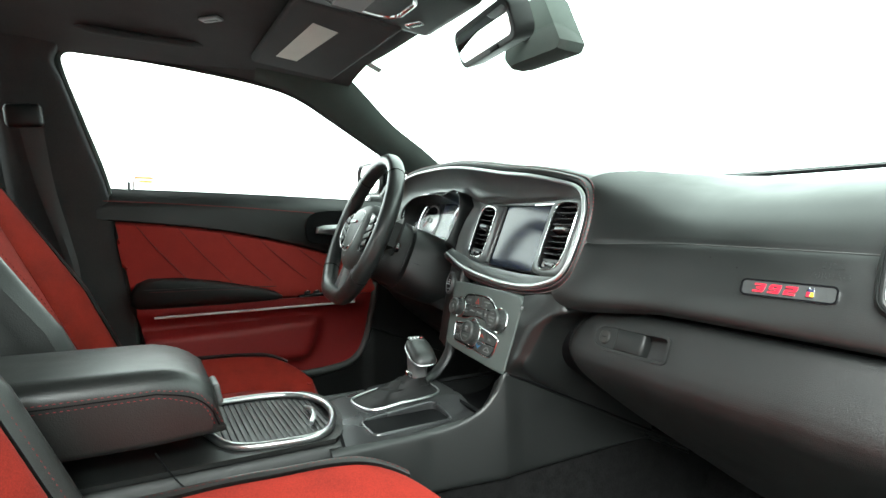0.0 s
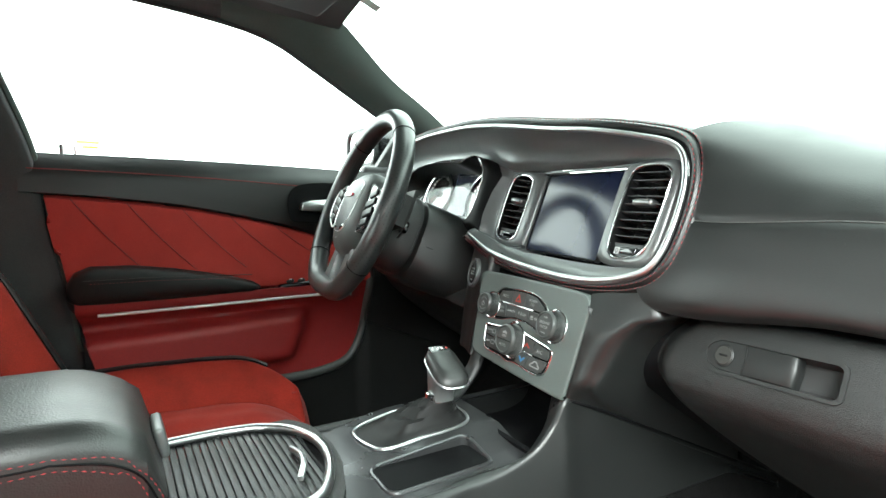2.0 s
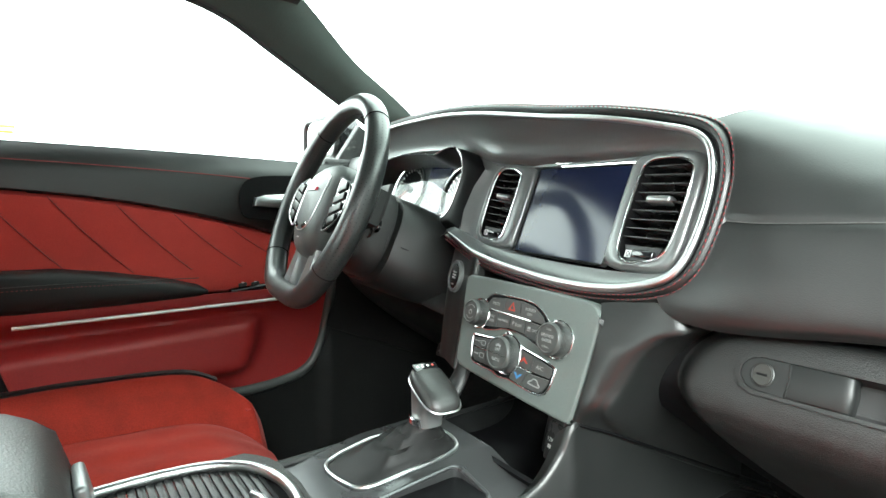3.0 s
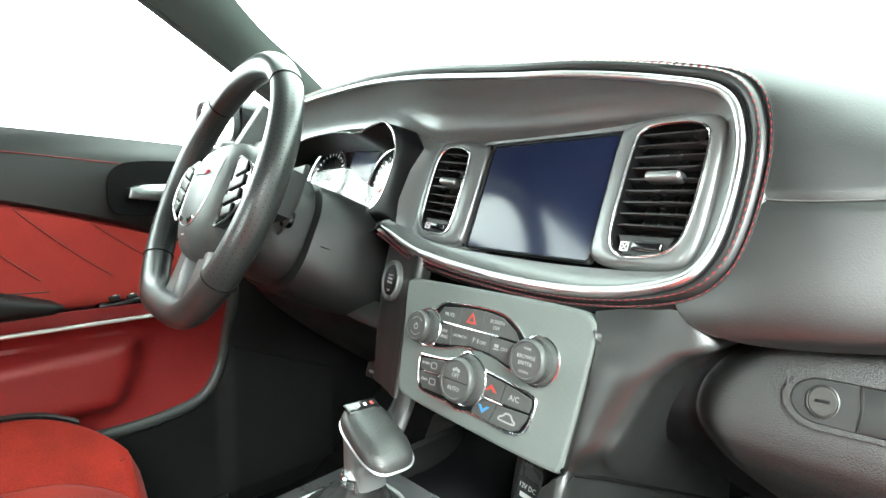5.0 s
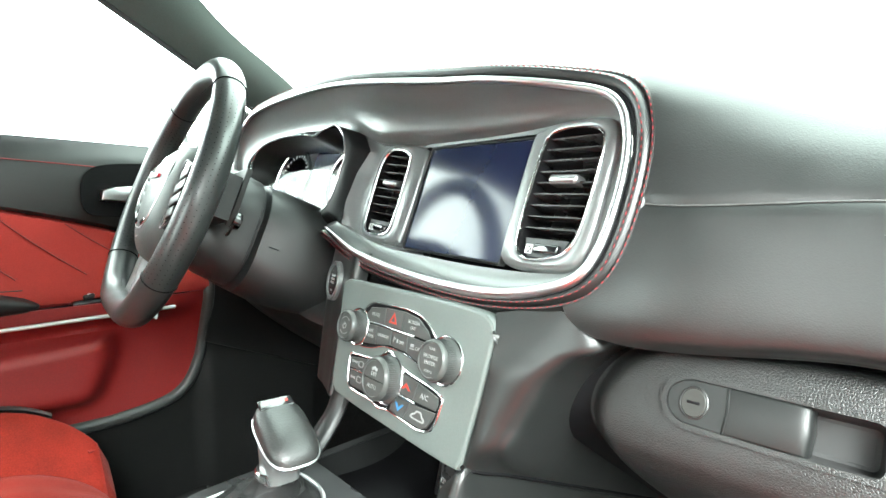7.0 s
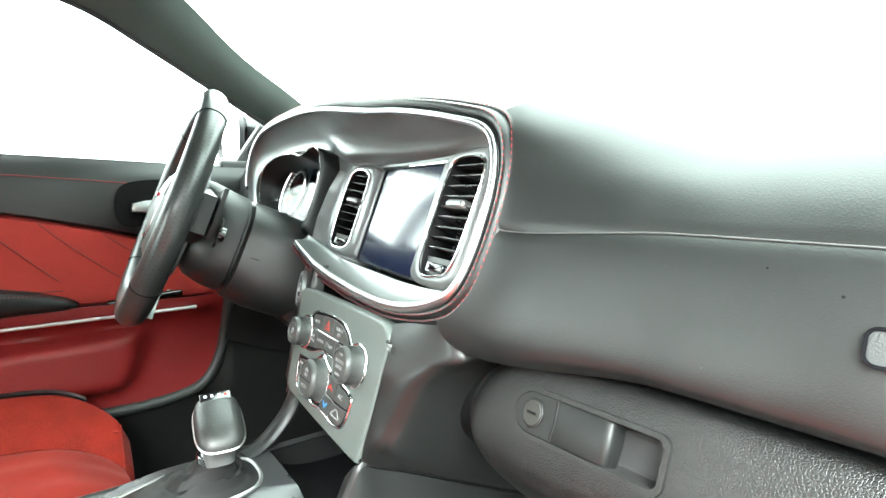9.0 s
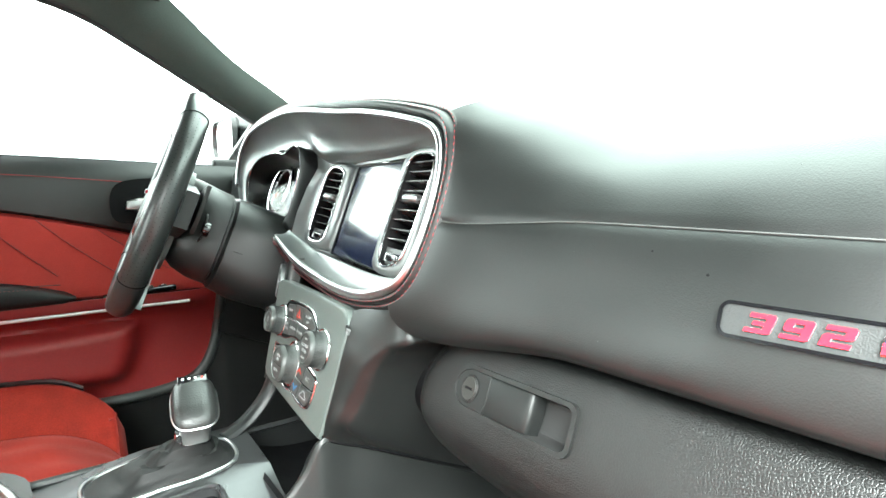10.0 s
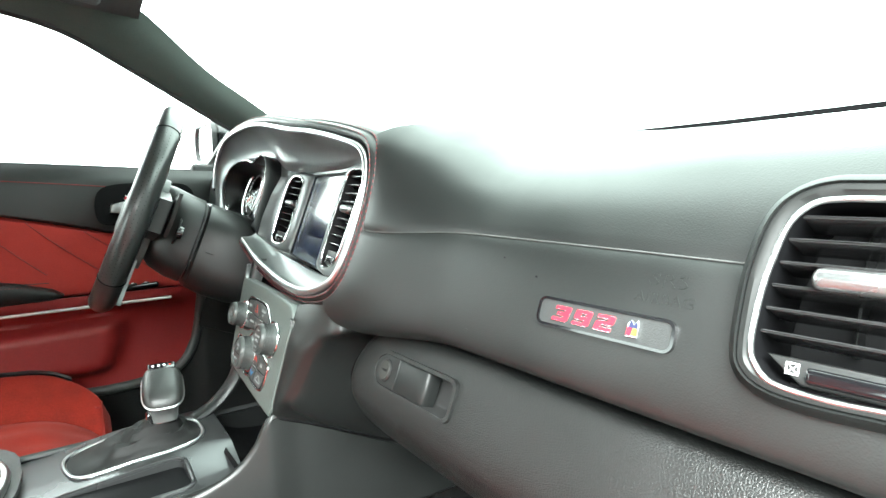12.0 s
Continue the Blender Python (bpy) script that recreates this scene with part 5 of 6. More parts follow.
part("key_mark", block((0.0066, 0.0010, 0.0003), MK @ pose(0.0250, 0.0135, 0.0028), 0.0001, 1), GREYPRINT, k7)
part("key_mark", block((0.0050, 0.0030, 0.0003), MK @ pose(0.0250, 0.0165, 0.0028), 0.0008, 1), GREYPRINT, k7)
for (xa, ya, xb, yb) in ((-0.045, 0.0252, 0.026, 0.0247), (0.014, -0.0290, 0.043, -0.0305), (-0.058, -0.0255, -0.034, -0.0250)):
    part("bright_bar", tube(mapped(MK, [(xa, ya, 0.0028), (xb, yb, 0.0028)]), 0.0011, seg=8), BRIGHT, pan, "bright divider bar")
k8 = key([(-0.066, -0.0145), (-0.035, -0.0105), (-0.028, -0.012), (-0.033, -0.0238), (-0.064, -0.0245)])
word("FRONT", -0.058, -0.0178, 0.0036, k8)
part("defrost_mark", plate(rrect(0.0085, 0.0062, 0.0022, 3, -0.0465, -0.0180), [rrect(0.0068, 0.0045, 0.0015, 3, -0.0465, -0.0180)], 0.0026, 0.0029, MK), GREYPRINT, k8)
k9 = key([(-0.064, -0.0262), (-0.033, -0.0262), (-0.028, -0.042), (-0.058, -0.0415), (-0.063, -0.035)])
word("REAR", -0.0560, -0.0330, 0.0036, k9)
part("defrost_mark", plate(rrect(0.0085, 0.0062, 0.0012, 3, -0.0450, -0.0330), [rrect(0.0068, 0.0045, 0.0008, 3, -0.0450, -0.0330)], 0.0026, 0.0029, MK), GREYPRINT, k9)
k10 = key([(0.018, -0.0095), (0.014, -0.0275), (0.039, -0.0288), (0.042, -0.0125)])
part("warm_mark", slab([(0.0215, -0.0225), (0.0275, -0.0165), (0.0345, -0.0225), (0.0315, -0.0225), (0.0275, -0.0198), (0.0245, -0.0225)], 0.0026, 0.0030, MK, 0.0001), REDPRINT, k10, "red warmer mark")
k11 = key([(0.043, -0.0125), (0.040, -0.0288), (0.0690, -0.0290), (0.0710, -0.024), (0.0700, -0.0178)])
word("A/C", 0.0535, -0.0220, 0.0066, k11)
k12 = key([(0.013, -0.0305), (0.010, -0.0455), (0.030, -0.0475), (0.036, -0.0320)])
part("cool_mark", slab([(0.0165, -0.0360), (0.0195, -0.0360), (0.0225, -0.0395), (0.0265, -0.0360), (0.0295, -0.0360), (0.0225, -0.0430)], 0.0026, 0.0030, MK, 0.0001), BLUEPRINT, k12, "blue cooler mark")
k13 = key([(0.037, -0.0320), (0.031, -0.0478), (0.055, -0.0485), (0.062, -0.0455), (0.0680, -0.0360), (0.0695, -0.0308)])
part("car_mark", plate([tuple(q) for q in spline([(0.0405, -0.0425), (0.0415, -0.0390), (0.0450, -0.0375), (0.0475, -0.0350), (0.0530, -0.0350), (0.0560, -0.0385), (0.0585, -0.0400), (0.0580, -0.0430), (0.050, -0.0432)], 40, True)],
     [[tuple(q) for q in spline([(0.0420, -0.0415), (0.0430, -0.0400), (0.0455, -0.0388), (0.0480, -0.0364), (0.0525, -0.0364), (0.0550, -0.0396), (0.0568, -0.0410), (0.0566, -0.0418), (0.050, -0.0420)], 40, True)]], 0.0026, 0.0029, MK), GREYPRINT, k13, "recirculation mark")


def knob(x, y, r, hgt, lines, kname="knob"):
    kn = part(kname, lathe([(r + 0.0012, 0.0005), (r + 0.0008, 0.004), (r, 0.006), (r * 0.97, hgt - 0.004), (r * 0.93, hgt - 0.0012), (r * 0.86, hgt), (r * 0.80, hgt), (r * 0.78, hgt - 0.0012), (0.0001, hgt - 0.0008)], 56, MK @ pose(x, y, 0)), BUTTON, pan, "dark ribbed rotary knob")
    part("knob_ring", tube(mapped(MK, [(x + (r + 0.0022) * math.cos(a), y + (r + 0.0022) * math.sin(a), 0.0020) for a in np.linspace(0, 2 * math.pi, 56, endpoint=False)]), 0.0013, True, 8), BRIGHT, kn, "chrome ring")
    rb = bmesh.new()
    for k in range(72):
        a = 2 * math.pi * k / 72
        block((0.0008, 0.0006, hgt - 0.010), MK @ pose(x + r * 0.985 * math.cos(a), y + r * 0.985 * math.sin(a), 0.0005 + hgt / 2, 0, 0, math.degrees(a)), 0.0002, 1, bm=rb)
    tagged(part("ribs", rb, PLASTIC, kn), kind="stuff")
    for text, dy, s in lines:
        part("knob_print", letters(text, s, MK @ pose(x, y + dy, hgt - 0.0006), 0.0001), GREYPRINT, kn)
    return kn


kp = knob(-0.0655, 0.0165, 0.0158, 0.019, [])
part("power_mark", plate(circle(0.0030, 24, -0.0655, 0.0160), [circle(0.0023, 24, -0.0655, 0.0160)], 0.0183, 0.0187, MK), GREYPRINT, kp)
part("power_mark", block((0.0007, 0.0034, 0.0004), MK @ pose(-0.0655, 0.0182, 0.0186), 0.0001, 1), GREYPRINT, kp)
for a0, a1 in ((40, 140), (220, 320)):
    part("arc_mark", tube(mapped(MK, [(-0.0655 + 0.0085 * math.cos(radians(a)), 0.0165 + 0.0085 * math.sin(radians(a)), 0.0183) for a in np.linspace(a0, a1, 14)]), 0.0003, seg=5), GREYPRINT, kp)
kb = knob(0.0700, 0.0135, 0.0178, 0.020, [("TUNE", 0.0092, 0.0030), ("BROWSE", 0.0026, 0.0046), ("ENTER", -0.0026, 0.0046), ("SCROLL", -0.0092, 0.0028)])
kt = knob(-0.0020, -0.0205, 0.0205, 0.019, [("OFF", 0.0040, 0.0052), ("AUTO", -0.0075, 0.0052)])
part("knob_split", block((0.031, 0.0008, 0.0006), MK @ pose(-0.0020, -0.0212, 0.0183, 0, 0, 0), 0.0002, 1), DARK, kt)
for a in (-1, 0, 1):
    part("fan_mark", slab(circle(0.0017, 10, -0.0020 + a * 0.0028, -0.0120 + (0.0012 if a == 0 else 0)), 0.0183, 0.0186, MK, 0.0001), GREYPRINT, kt)

# start button
stb = thing("start_button", (-0.203, 0.633, 0.960), "round black start button with silver ring", "button")
_sm = frame_matrix((-0.199, 0.6305, 0.984), -18, 12)
part("button_ring", lathe([(0.0235, -0.004), (0.0235, 0.002), (0.0220, 0.0035), (0.0190, 0.0030), (0.0185, 0.0), (0.0185, -0.004)], 40, _sm), SATIN, stb, "satin metal ring")
part("button_cap", lathe([(0.0182, -0.003), (0.0182, 0.0012), (0.0172, 0.0022), (0.0001, 0.0026)], 40, _sm), GLOSS, stb)
for k in range(3):
    part("button_print", block((0.013, 0.0026, 0.0004), _sm @ pose(0, 0.0060 - 0.0042 * k, 0.0027), 0.0001, 1), GREYPRINT, stb)
part("button_print", block((0.007, 0.0024, 0.0004), _sm @ pose(0, -0.0115, 0.0025), 0.0001, 1), GREYPRINT, stb)

# ---- steering wheel and column ----
swh = thing("steering_wheel", MW @ Vector((0, -0.17, 0)), "black leather flat-bottomed steering wheel with silver spokes", "steering wheel")


def rim_pt(a):
    """A point of the rim's middle line at the angle a (radians from the right, anticlockwise)."""
    x, y = 0.166 * math.cos(a), 0.166 * math.sin(a)
    if y < -0.1257:
        k = min(1, (-0.1257 - y) / 0.0403)
        y = -0.1257 - 0.029 * math.sin(k * math.pi / 2)
    return (x, y, 0.0)


def rim_arc(d0, d1, n):
    return mapped(MW, [rim_pt(radians(a)) for a in np.linspace(d0, d1, n)])


_n = MW.to_3x3() @ Vector((0, 0, 1))
rim = part("rim", tube(rim_arc(0, 360, 161)[:-1], 0.0166, True, 20, side=_n, squash=1.10), GRIP, swh, "thick black leather rim")
for a in (48, 132, 218, 322):
    c = rim_pt(radians(a))
    t = nrm(np.array(rim_pt(radians(a + 1))) - np.array(rim_pt(radians(a - 1))))
    e = np.array([t[1], -t[0], 0])
    part("rim_seam", tube(mapped(MW, [np.array(c) + 0.0170 * (math.cos(w) * e + 1.10 * math.sin(w) * np.array([0, 0, 1])) for w in np.linspace(0, 2 * math.pi, 24, endpoint=False)]), 0.0008, True, 5), DARK, rim)
# thread along the inside of the rim
_in = []
for a in np.linspace(0, 360, 200):
    x, y, z = rim_pt(radians(a))
    _in.append((x * (1 - 0.0166 / 0.166), y * (1 - 0.0166 / 0.166), 0.0))
tagged(part("rim_stitching", stitches(mapped(MW, _in), 0.003, 0.003, 0.0010), RUBBER, rim), kind="stuff")
# perforation of the grips
_pf = bmesh.new()
for a in list(np.arange(-36, 46, 2.0)) + list(np.arange(136, 216, 2.0)):
    for j, w in enumerate(np.linspace(-0.2, 1.25 * math.pi, 13)):
        aa = radians(a + (1.0 if j % 2 else 0))
        c = np.array(rim_pt(aa))
        e = np.array([math.cos(aa), math.sin(aa), 0])
        o = math.cos(w) * e + math.sin(w) * np.array([0, 0, 1.10])
        q = MW @ Vector(c + 0.01662 * o)
        up = (MW.to_3x3() @ Vector(nrm(o))).normalized()
        m = Matrix.Translation(q) @ up.to_track_quat("Z", "Y").to_matrix().to_4x4()
        vs = [_pf.verts.new(m @ Vector((0.0006 * math.cos(k), 0.0006 * math.sin(k), 0.00006))) for k in np.linspace(0, 2 * math.pi, 6, endpoint=False)]
        _pf.faces.new(vs)
tagged(part("perforation", _pf, DARK, rim), kind="stuff")
# domed hub pad, just behind the rim
MH = MW @ Matrix.Translation((0, 0, 0.002))
_o = spline([(-0.072, 0.012), (-0.064, 0.044), (-0.036, 0.060), (0.0, 0.063), (0.036, 0.060), (0.064, 0.044), (0.072, 0.012), (0.069, -0.036), (0.058, -0.070), (0.034, -0.090), (0.0, -0.094), (-0.034, -0.090), (-0.058, -0.070), (-0.069, -0.036)], 84, True)
DOME = ((1.0, -0.034), (1.0, -0.016), (0.985, -0.008), (0.95, -0.002), (0.88, 0.004), (0.78, 0.009), (0.64, 0.0135), (0.45, 0.0165), (0.22, 0.018))
hub = part("hub_pad", grid([mapped(MH, [(x * k, -0.012 + (y + 0.012) * k, h) for x, y in _o]) for k, h in DOME], closed_u=True, cap=True), HUB, swh, "grey-black airbag hub pad")
_hr = sorted((math.atan2(y + 0.012, x), math.hypot(x, y + 0.012)) for x, y in _o)


def hub_h(x, y):
    """Height of the hub's dome."""
    k = math.hypot(x, y + 0.012) / float(np.interp(math.atan2(y + 0.012, x), [q[0] for q in _hr], [q[1] for q in _hr], period=2 * math.pi))
    return float(np.interp(k, [q[0] for q in reversed(DOME[2:])], [q[1] for q in reversed(DOME[2:])]))


_b = [tuple(q) for q in spline([(-0.037, 0.036), (0.0, 0.041), (0.037, 0.036), (0.046, 0.016), (0.036, -0.034), (0.020, -0.052), (0.0, -0.056), (-0.020, -0.052), (-0.036, -0.034), (-0.046, 0.016)], 60, True)]
part("hub_line", tube(mapped(MH, [(x, y, hub_h(x, y)) for x, y in _b]), 0.0011, True, 6), CHROME, hub, "fine silver outline of the shield")
part("hub_shield", grid([mapped(MH, [(x * k, y * k - 0.004 * (1 - k), hub_h(x * k, y * k - 0.004 * (1 - k)) + 0.0008) for x, y in _b]) for k in (0.985, 0.8, 0.55, 0.28, 0.06)], closed_u=True), HUB, hub, "smooth grey shield")
part("hub_emblem", slab(rrect(0.044, 0.007, 0.002, 3, -0.004, 0.012), 0.012, 0.0206, MH, 0.0006), TAB, hub, "plain silver emblem bar")
for k in range(2):
    part("hub_stripe", slab([(0.0200 + 0.003 * k, 0.0096), (0.0214 + 0.003 * k, 0.0096), (0.0228 + 0.003 * k, 0.0144), (0.0214 + 0.003 * k, 0.0144)], 0.012, 0.0206, MH, 0.0004), CRIMSON, hub, "red slanted stripe")
part("hub_chin", slab([tuple(q) for q in spline([(-0.027, -0.044), (-0.013, -0.039), (0.0, -0.037), (0.013, -0.039), (0.027, -0.044), (0.017, -0.053), (0.0, -0.048), (-0.017, -0.053)], 48, True)], 0.006, 0.0172, MH, 0.0016), BRIGHT, hub, "bright metal inlay")
part("hub_print", block((0.010, 0.004, 0.0004), MH @ pose(0.0, -0.066, hub_h(0.0, -0.066) + 0.0002, -16, 0, 0), 0.0001, 1), GREYPRINT, hub)
# side spokes with key pods
for s in (-1, 1):
    sp = part("spoke", slab([(s * 0.058, 0.042), (s * 0.155, 0.030), (s * 0.158, -0.020), (s * 0.055, -0.040)], -0.036, -0.014, MW, 0.005), HANDLE, swh)
    _o = [tuple(q) for q in spline([(s * 0.074, 0.032), (s * 0.100, 0.030), (s * 0.126, 0.020), (s * 0.134, 0.000), (s * 0.126, -0.026), (s * 0.096, -0.044), (s * 0.074, -0.046), (s * 0.078, -0.006)], 56, True)]
    pod = part("key_pod", slab(_o, -0.004, 0.006, MH, 0.002), GLOSS, sp, "gloss key pod")
    part("pod_edge", tube(mapped(MH, [(x, y, 0.006) for x, y in _o]), 0.0013, True, 6), CHROME if s < 0 else PLASTIC, pod, "silver edge")
    for y, w in ((0.018, 0.030), (0.002, 0.038), (-0.014, 0.040), (-0.030, 0.026)):
        part("pod_key", block((w, 0.0125, 0.004), MH @ pose(s * 0.102, y, 0.0068, 0, 0, s * 14), 0.002), HUB if s < 0 else HANDLE, pod)
    # lower spoke arms, broad and hollowed along the middle
    _sp = [((0.022, -0.066), (0.052, -0.060)), ((0.024, -0.090), (0.053, -0.090)), ((0.022, -0.118), (0.056, -0.118)), ((0.016, -0.142), (0.062, -0.138)), ((0.010, -0.156), (0.070, -0.150))]
    _rows = []
    for a, b in spline(np.array(_sp).reshape(5, 4), 16).reshape(16, 2, 2):
        _rows.append([(s * (a[0] + (b[0] - a[0]) * w), a[1] + (b[1] - a[1]) * w, h) for w, h in ((0.0, -0.026), (0.0, -0.010), (0.08, -0.005), (0.25, -0.004), (0.5, -0.0065), (0.75, -0.004), (0.92, -0.005), (1.0, -0.010), (1.0, -0.026))])
    part("lower_spoke", grid([mapped(MW, r) for r in _rows], closed_u=True, cap=True), SATIN, swh, "satin silver lower spoke")
    part("paddle", slab([(s * 0.085, 0.040), (s * 0.136, 0.046), (s * 0.140, 0.000), (s * 0.130, -0.024), (s * 0.095, -0.016)], -0.048, -0.042, MW, 0.002), HANDLE, swh, "black gear paddle")

col = thing("steering_column", MW @ Vector((0, 0, -0.15)), "dark plastic steering column shroud behind the wheel", "steering column")
_sec = []
for h, w, t, b in ((-0.030, 0.060, 0.056, -0.072), (-0.045, 0.074, 0.056, -0.084), (-0.070, 0.084, 0.052, -0.092), (-0.092, 0.086, 0.050, -0.094), (-0.094, 0.082, 0.046, -0.090), (-0.097, 0.082, 0.046, -0.090), (-0.100, 0.094, 0.048, -0.098), (-0.13, 0.106, 0.048, -0.104), (-0.17, 0.114, 0.046, -0.104), (-0.24, 0.120, 0.042, -0.098)):
    o = rrect(2 * w, t - b, 0.052, 8, 0, (t + b) / 2)
    _sec.append(mapped(MW, [(x, y, h) for x, y in o]))
part("shroud", grid(_sec, closed_u=True, cap=True), PLASTIC, col, "grey-black column shroud")
part("shroud_split", tube(mapped(MW, [(0.1005 + (-0.11 - h) * 0.16, -0.030, h) for h in np.linspace(-0.11, -0.22, 6)]), 0.0008, seg=5), DARK, col)
part("stalk", tube(mapped(MW, [(-0.07, 0.0, -0.07), (-0.12, 0.02, -0.065), (-0.165, 0.035, -0.055)]), 0.008, seg=10), PLASTIC, col)
part("ignition_trim", tube(mapped(MW, [(0.080 + 0.012 * math.cos(a), -0.012 + 0.020 * math.sin(a), -0.062) for a in np.linspace(0, 2 * math.pi, 24, endpoint=False)]), 0.0018, True, 6), PLASTIC, col)
part("ignition_trim", slab(circle(0.011, 20, 0.084, -0.012), -0.070, -0.060, MW, 0.002), GLOSS, col)
# knee bolster below the column
_rows = []
for z, y in ((1.02, 0.70), (0.98, 0.67), (0.94, 0.665), (0.90, 0.68), (0.86, 0.72), (0.80, 0.80), (0.74, 0.90), (0.70, 1.02)):
    _rows.append([(x, y + 0.04 * ((x + 0.45) / 0.25) ** 2, z) for x in np.linspace(-0.715, -0.225, 24)])
kn = part("knee_panel", shell(grid([np.array(r) for r in spline(np.array(_rows).reshape(8, 72), 30).reshape(30, 24, 3)]), 0.006), PLASTIC, dash, "black knee panel under the column")
_lo = spline([(-0.42, 0.650, 0.990), (-0.364, 0.640, 0.957), (-0.301, 0.640, 0.926), (-0.240, 0.645, 0.916)], 24)
_hi = spline([(-0.41, 0.662, 0.996), (-0.350, 0.660, 0.972), (-0.300, 0.660, 0.952), (-0.240, 0.664, 0.942)], 24)
_rows = [[tuple(a + (b - a) * w + np.array([0, -0.006 * math.sin(math.pi * w), 0])) for a, b in zip(_lo, _hi)] for w in (0, 0.15, 0.4, 0.7, 1.0)]
part("knee_lip", shell(grid(_rows), 0.003), SOFT2, kn, "curved lip under the column")
# dash end at the driver's door
part("dash_end", slab([(0.66, 0.80), (0.70, 1.04), (0.74, 1.14), (0.86, 1.20), (1.12, 1.18), (1.12, 0.72), (0.90, 0.70)], 0, 0.02, Matrix(((0, 0, 1, -0.720), (1, 0, 0, 0), (0, 1, 0, 0), (0, 0, 0, 1))), 0.004), SOFT2, dash)
_rows = [[(x, y, z) for x in np.linspace(-0.715, -0.57, 8)] for y, z in ((0.73, 0.98), (0.70, 1.02), (0.695, 1.08), (0.705, 1.14), (0.73, 1.18), (0.80, 1.20))]
part("dash_left_pad", shell(grid(_rows), 0.006), SOFT, dash)

# kick panel and pedals
ped = thing("brake_pedal", (-0.40, 0.98, 0.60), "black brake pedal in the dark footwell", "pedal")
part("pedal_pad", block((0.12, 0.02, 0.06), pose(-0.40, 0.96, 0.62, -30, 0, 0), 0.006), RUBBER, ped)
part("pedal_arm", tube([(-0.40, 0.97, 0.63), (-0.40, 1.04, 0.75), (-0.40, 1.05, 0.90)], 0.010, seg=8), DARK, ped)
hb = thing("release_handle", (-0.295, 0.67, 0.80), "small black parking brake release with faint print", "handle")
part("grip", block((0.036, 0.03, 0.022), pose(-0.30, 0.70, 0.835, -15, 0, 0), 0.004), SOFT2, hb)
for k in range(2):
    part("grip_print", block((0.018, 0.0006, 0.0035), pose(-0.30, 0.6845, 0.838 - 0.006 * k, -15, 0, 0), 0.0002, 1), GREYPRINT, hb)

# ---- centre console ----
con = thing("centre_console", (-0.04, 0.35, 0.46), "long centre console in black with satin shift surround", "centre console")
# front right wing: rises from beside the shifter to the climate panel
_top = spline([(0.30, 0.800), (0.36, 0.799), (0.43, 0.800), (0.49, 0.806), (0.53, 0.820), (0.555, 0.845), (0.572, 0.874), (0.60, 0.867), (0.70, 0.820), (0.80, 0.773), (0.88, 0.738), (0.96, 0.702)], 90)
_rows, _low = [], []
for y, z in _top:
    lip = 0.020 - 0.010 * min(1, max(0, (y - 0.47) / 0.05)) if y < 0.57 else 0.006
    x = 0.058 + 0.014 * min(1, max(0, (y - 0.45) / 0.12)) + 0.030 * max(0, (y - 0.60) / 0.28)
    zb = min(0.714 + 0.02 * max(0, (y - 0.57) / 0.3), z - 0.012)
    d = z - 0.010 - zb
    _rows.append([(x - lip - 0.012, y, z - 0.014), (x - lip, y, z - 0.002), (x - lip * 0.55, y, z + 0.001), (x - lip * 0.2, y, z - 0.002), (x, y, z - 0.010), (x + 0.005, y, z - 0.010 - 0.35 * d), (x + 0.009, y, z - 0.010 - 0.8 * d), (x + 0.009, y, zb), (x - 0.002, y, zb - 0.006)])
    _low.append([(x - 0.002, y, zb + 0.004), (x + 0.004, y, zb - 0.05), (x + 0.016, y, 0.56), (x + 0.024, y, 0.465)])
part("side_wing", shell(grid([spline(r, 30) for r in _rows]), 0.006), SOFT, con, "black console side wing")
for y, z in ((0.96, 0.70), (1.08, 0.66), (1.22, 0.60)):
    _low.append([(0.092, y, z), (0.096, y, z - 0.04), (0.110, y, 0.56), (0.118, y, 0.465)])
part("wing_carpet", shell(grid([spline(r, 10) for r in _low]), 0.006), CARPET, con, "black carpet below the wing")
# left flank
_rows = [[(-0.150, y, 0.800), (-0.158, y, 0.795), (-0.162, y, 0.74), (-0.170, y, 0.60), (-0.172, y, 0.465)] for y in np.linspace(-0.35, 0.95, 30)]
part("left_flank", shell(grid(_rows), 0.006), PLASTIC, con, "dark flank towards the driver")
# satin deck round the shifter with its storage bin
_dk = [(-0.150, 0.335), (0.044, 0.300), (0.050, 0.40), (0.054, 0.500), (0.052, 0.552), (-0.10, 0.556), (-0.150, 0.556)]
_bin = rrect(0.052, 0.125, 0.010, 4, 0.004, 0.435)
_boot = [tuple(q) for q in spline([(-0.118, 0.392), (-0.070, 0.390), (-0.046, 0.410), (-0.042, 0.480), (-0.052, 0.520), (-0.085, 0.532), (-0.120, 0.520), (-0.128, 0.450)], 56, True)]
def deck_z(x, y):
    return 0.012 * max(0, min(1, (y - 0.35) / 0.10)) * (1 if x < -0.03 else max(0, 1 - (x + 0.03) / 0.04)) + 0.02 * max(0, (y - 0.40))
_deck = [tuple(q) for q in even(_dk, 120, True)]
part("deck", plate(_deck, [_bin, [tuple(q) for q in inset(ccw(_boot), 0.003)]], -0.012, 0.0, pose(0, 0, 0.800), deck_z), SHIFT, con, "satin grey shift surround")
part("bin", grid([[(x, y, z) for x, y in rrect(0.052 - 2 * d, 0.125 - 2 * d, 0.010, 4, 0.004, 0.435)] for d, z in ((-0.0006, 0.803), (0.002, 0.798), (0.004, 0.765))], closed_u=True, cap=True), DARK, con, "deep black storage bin")
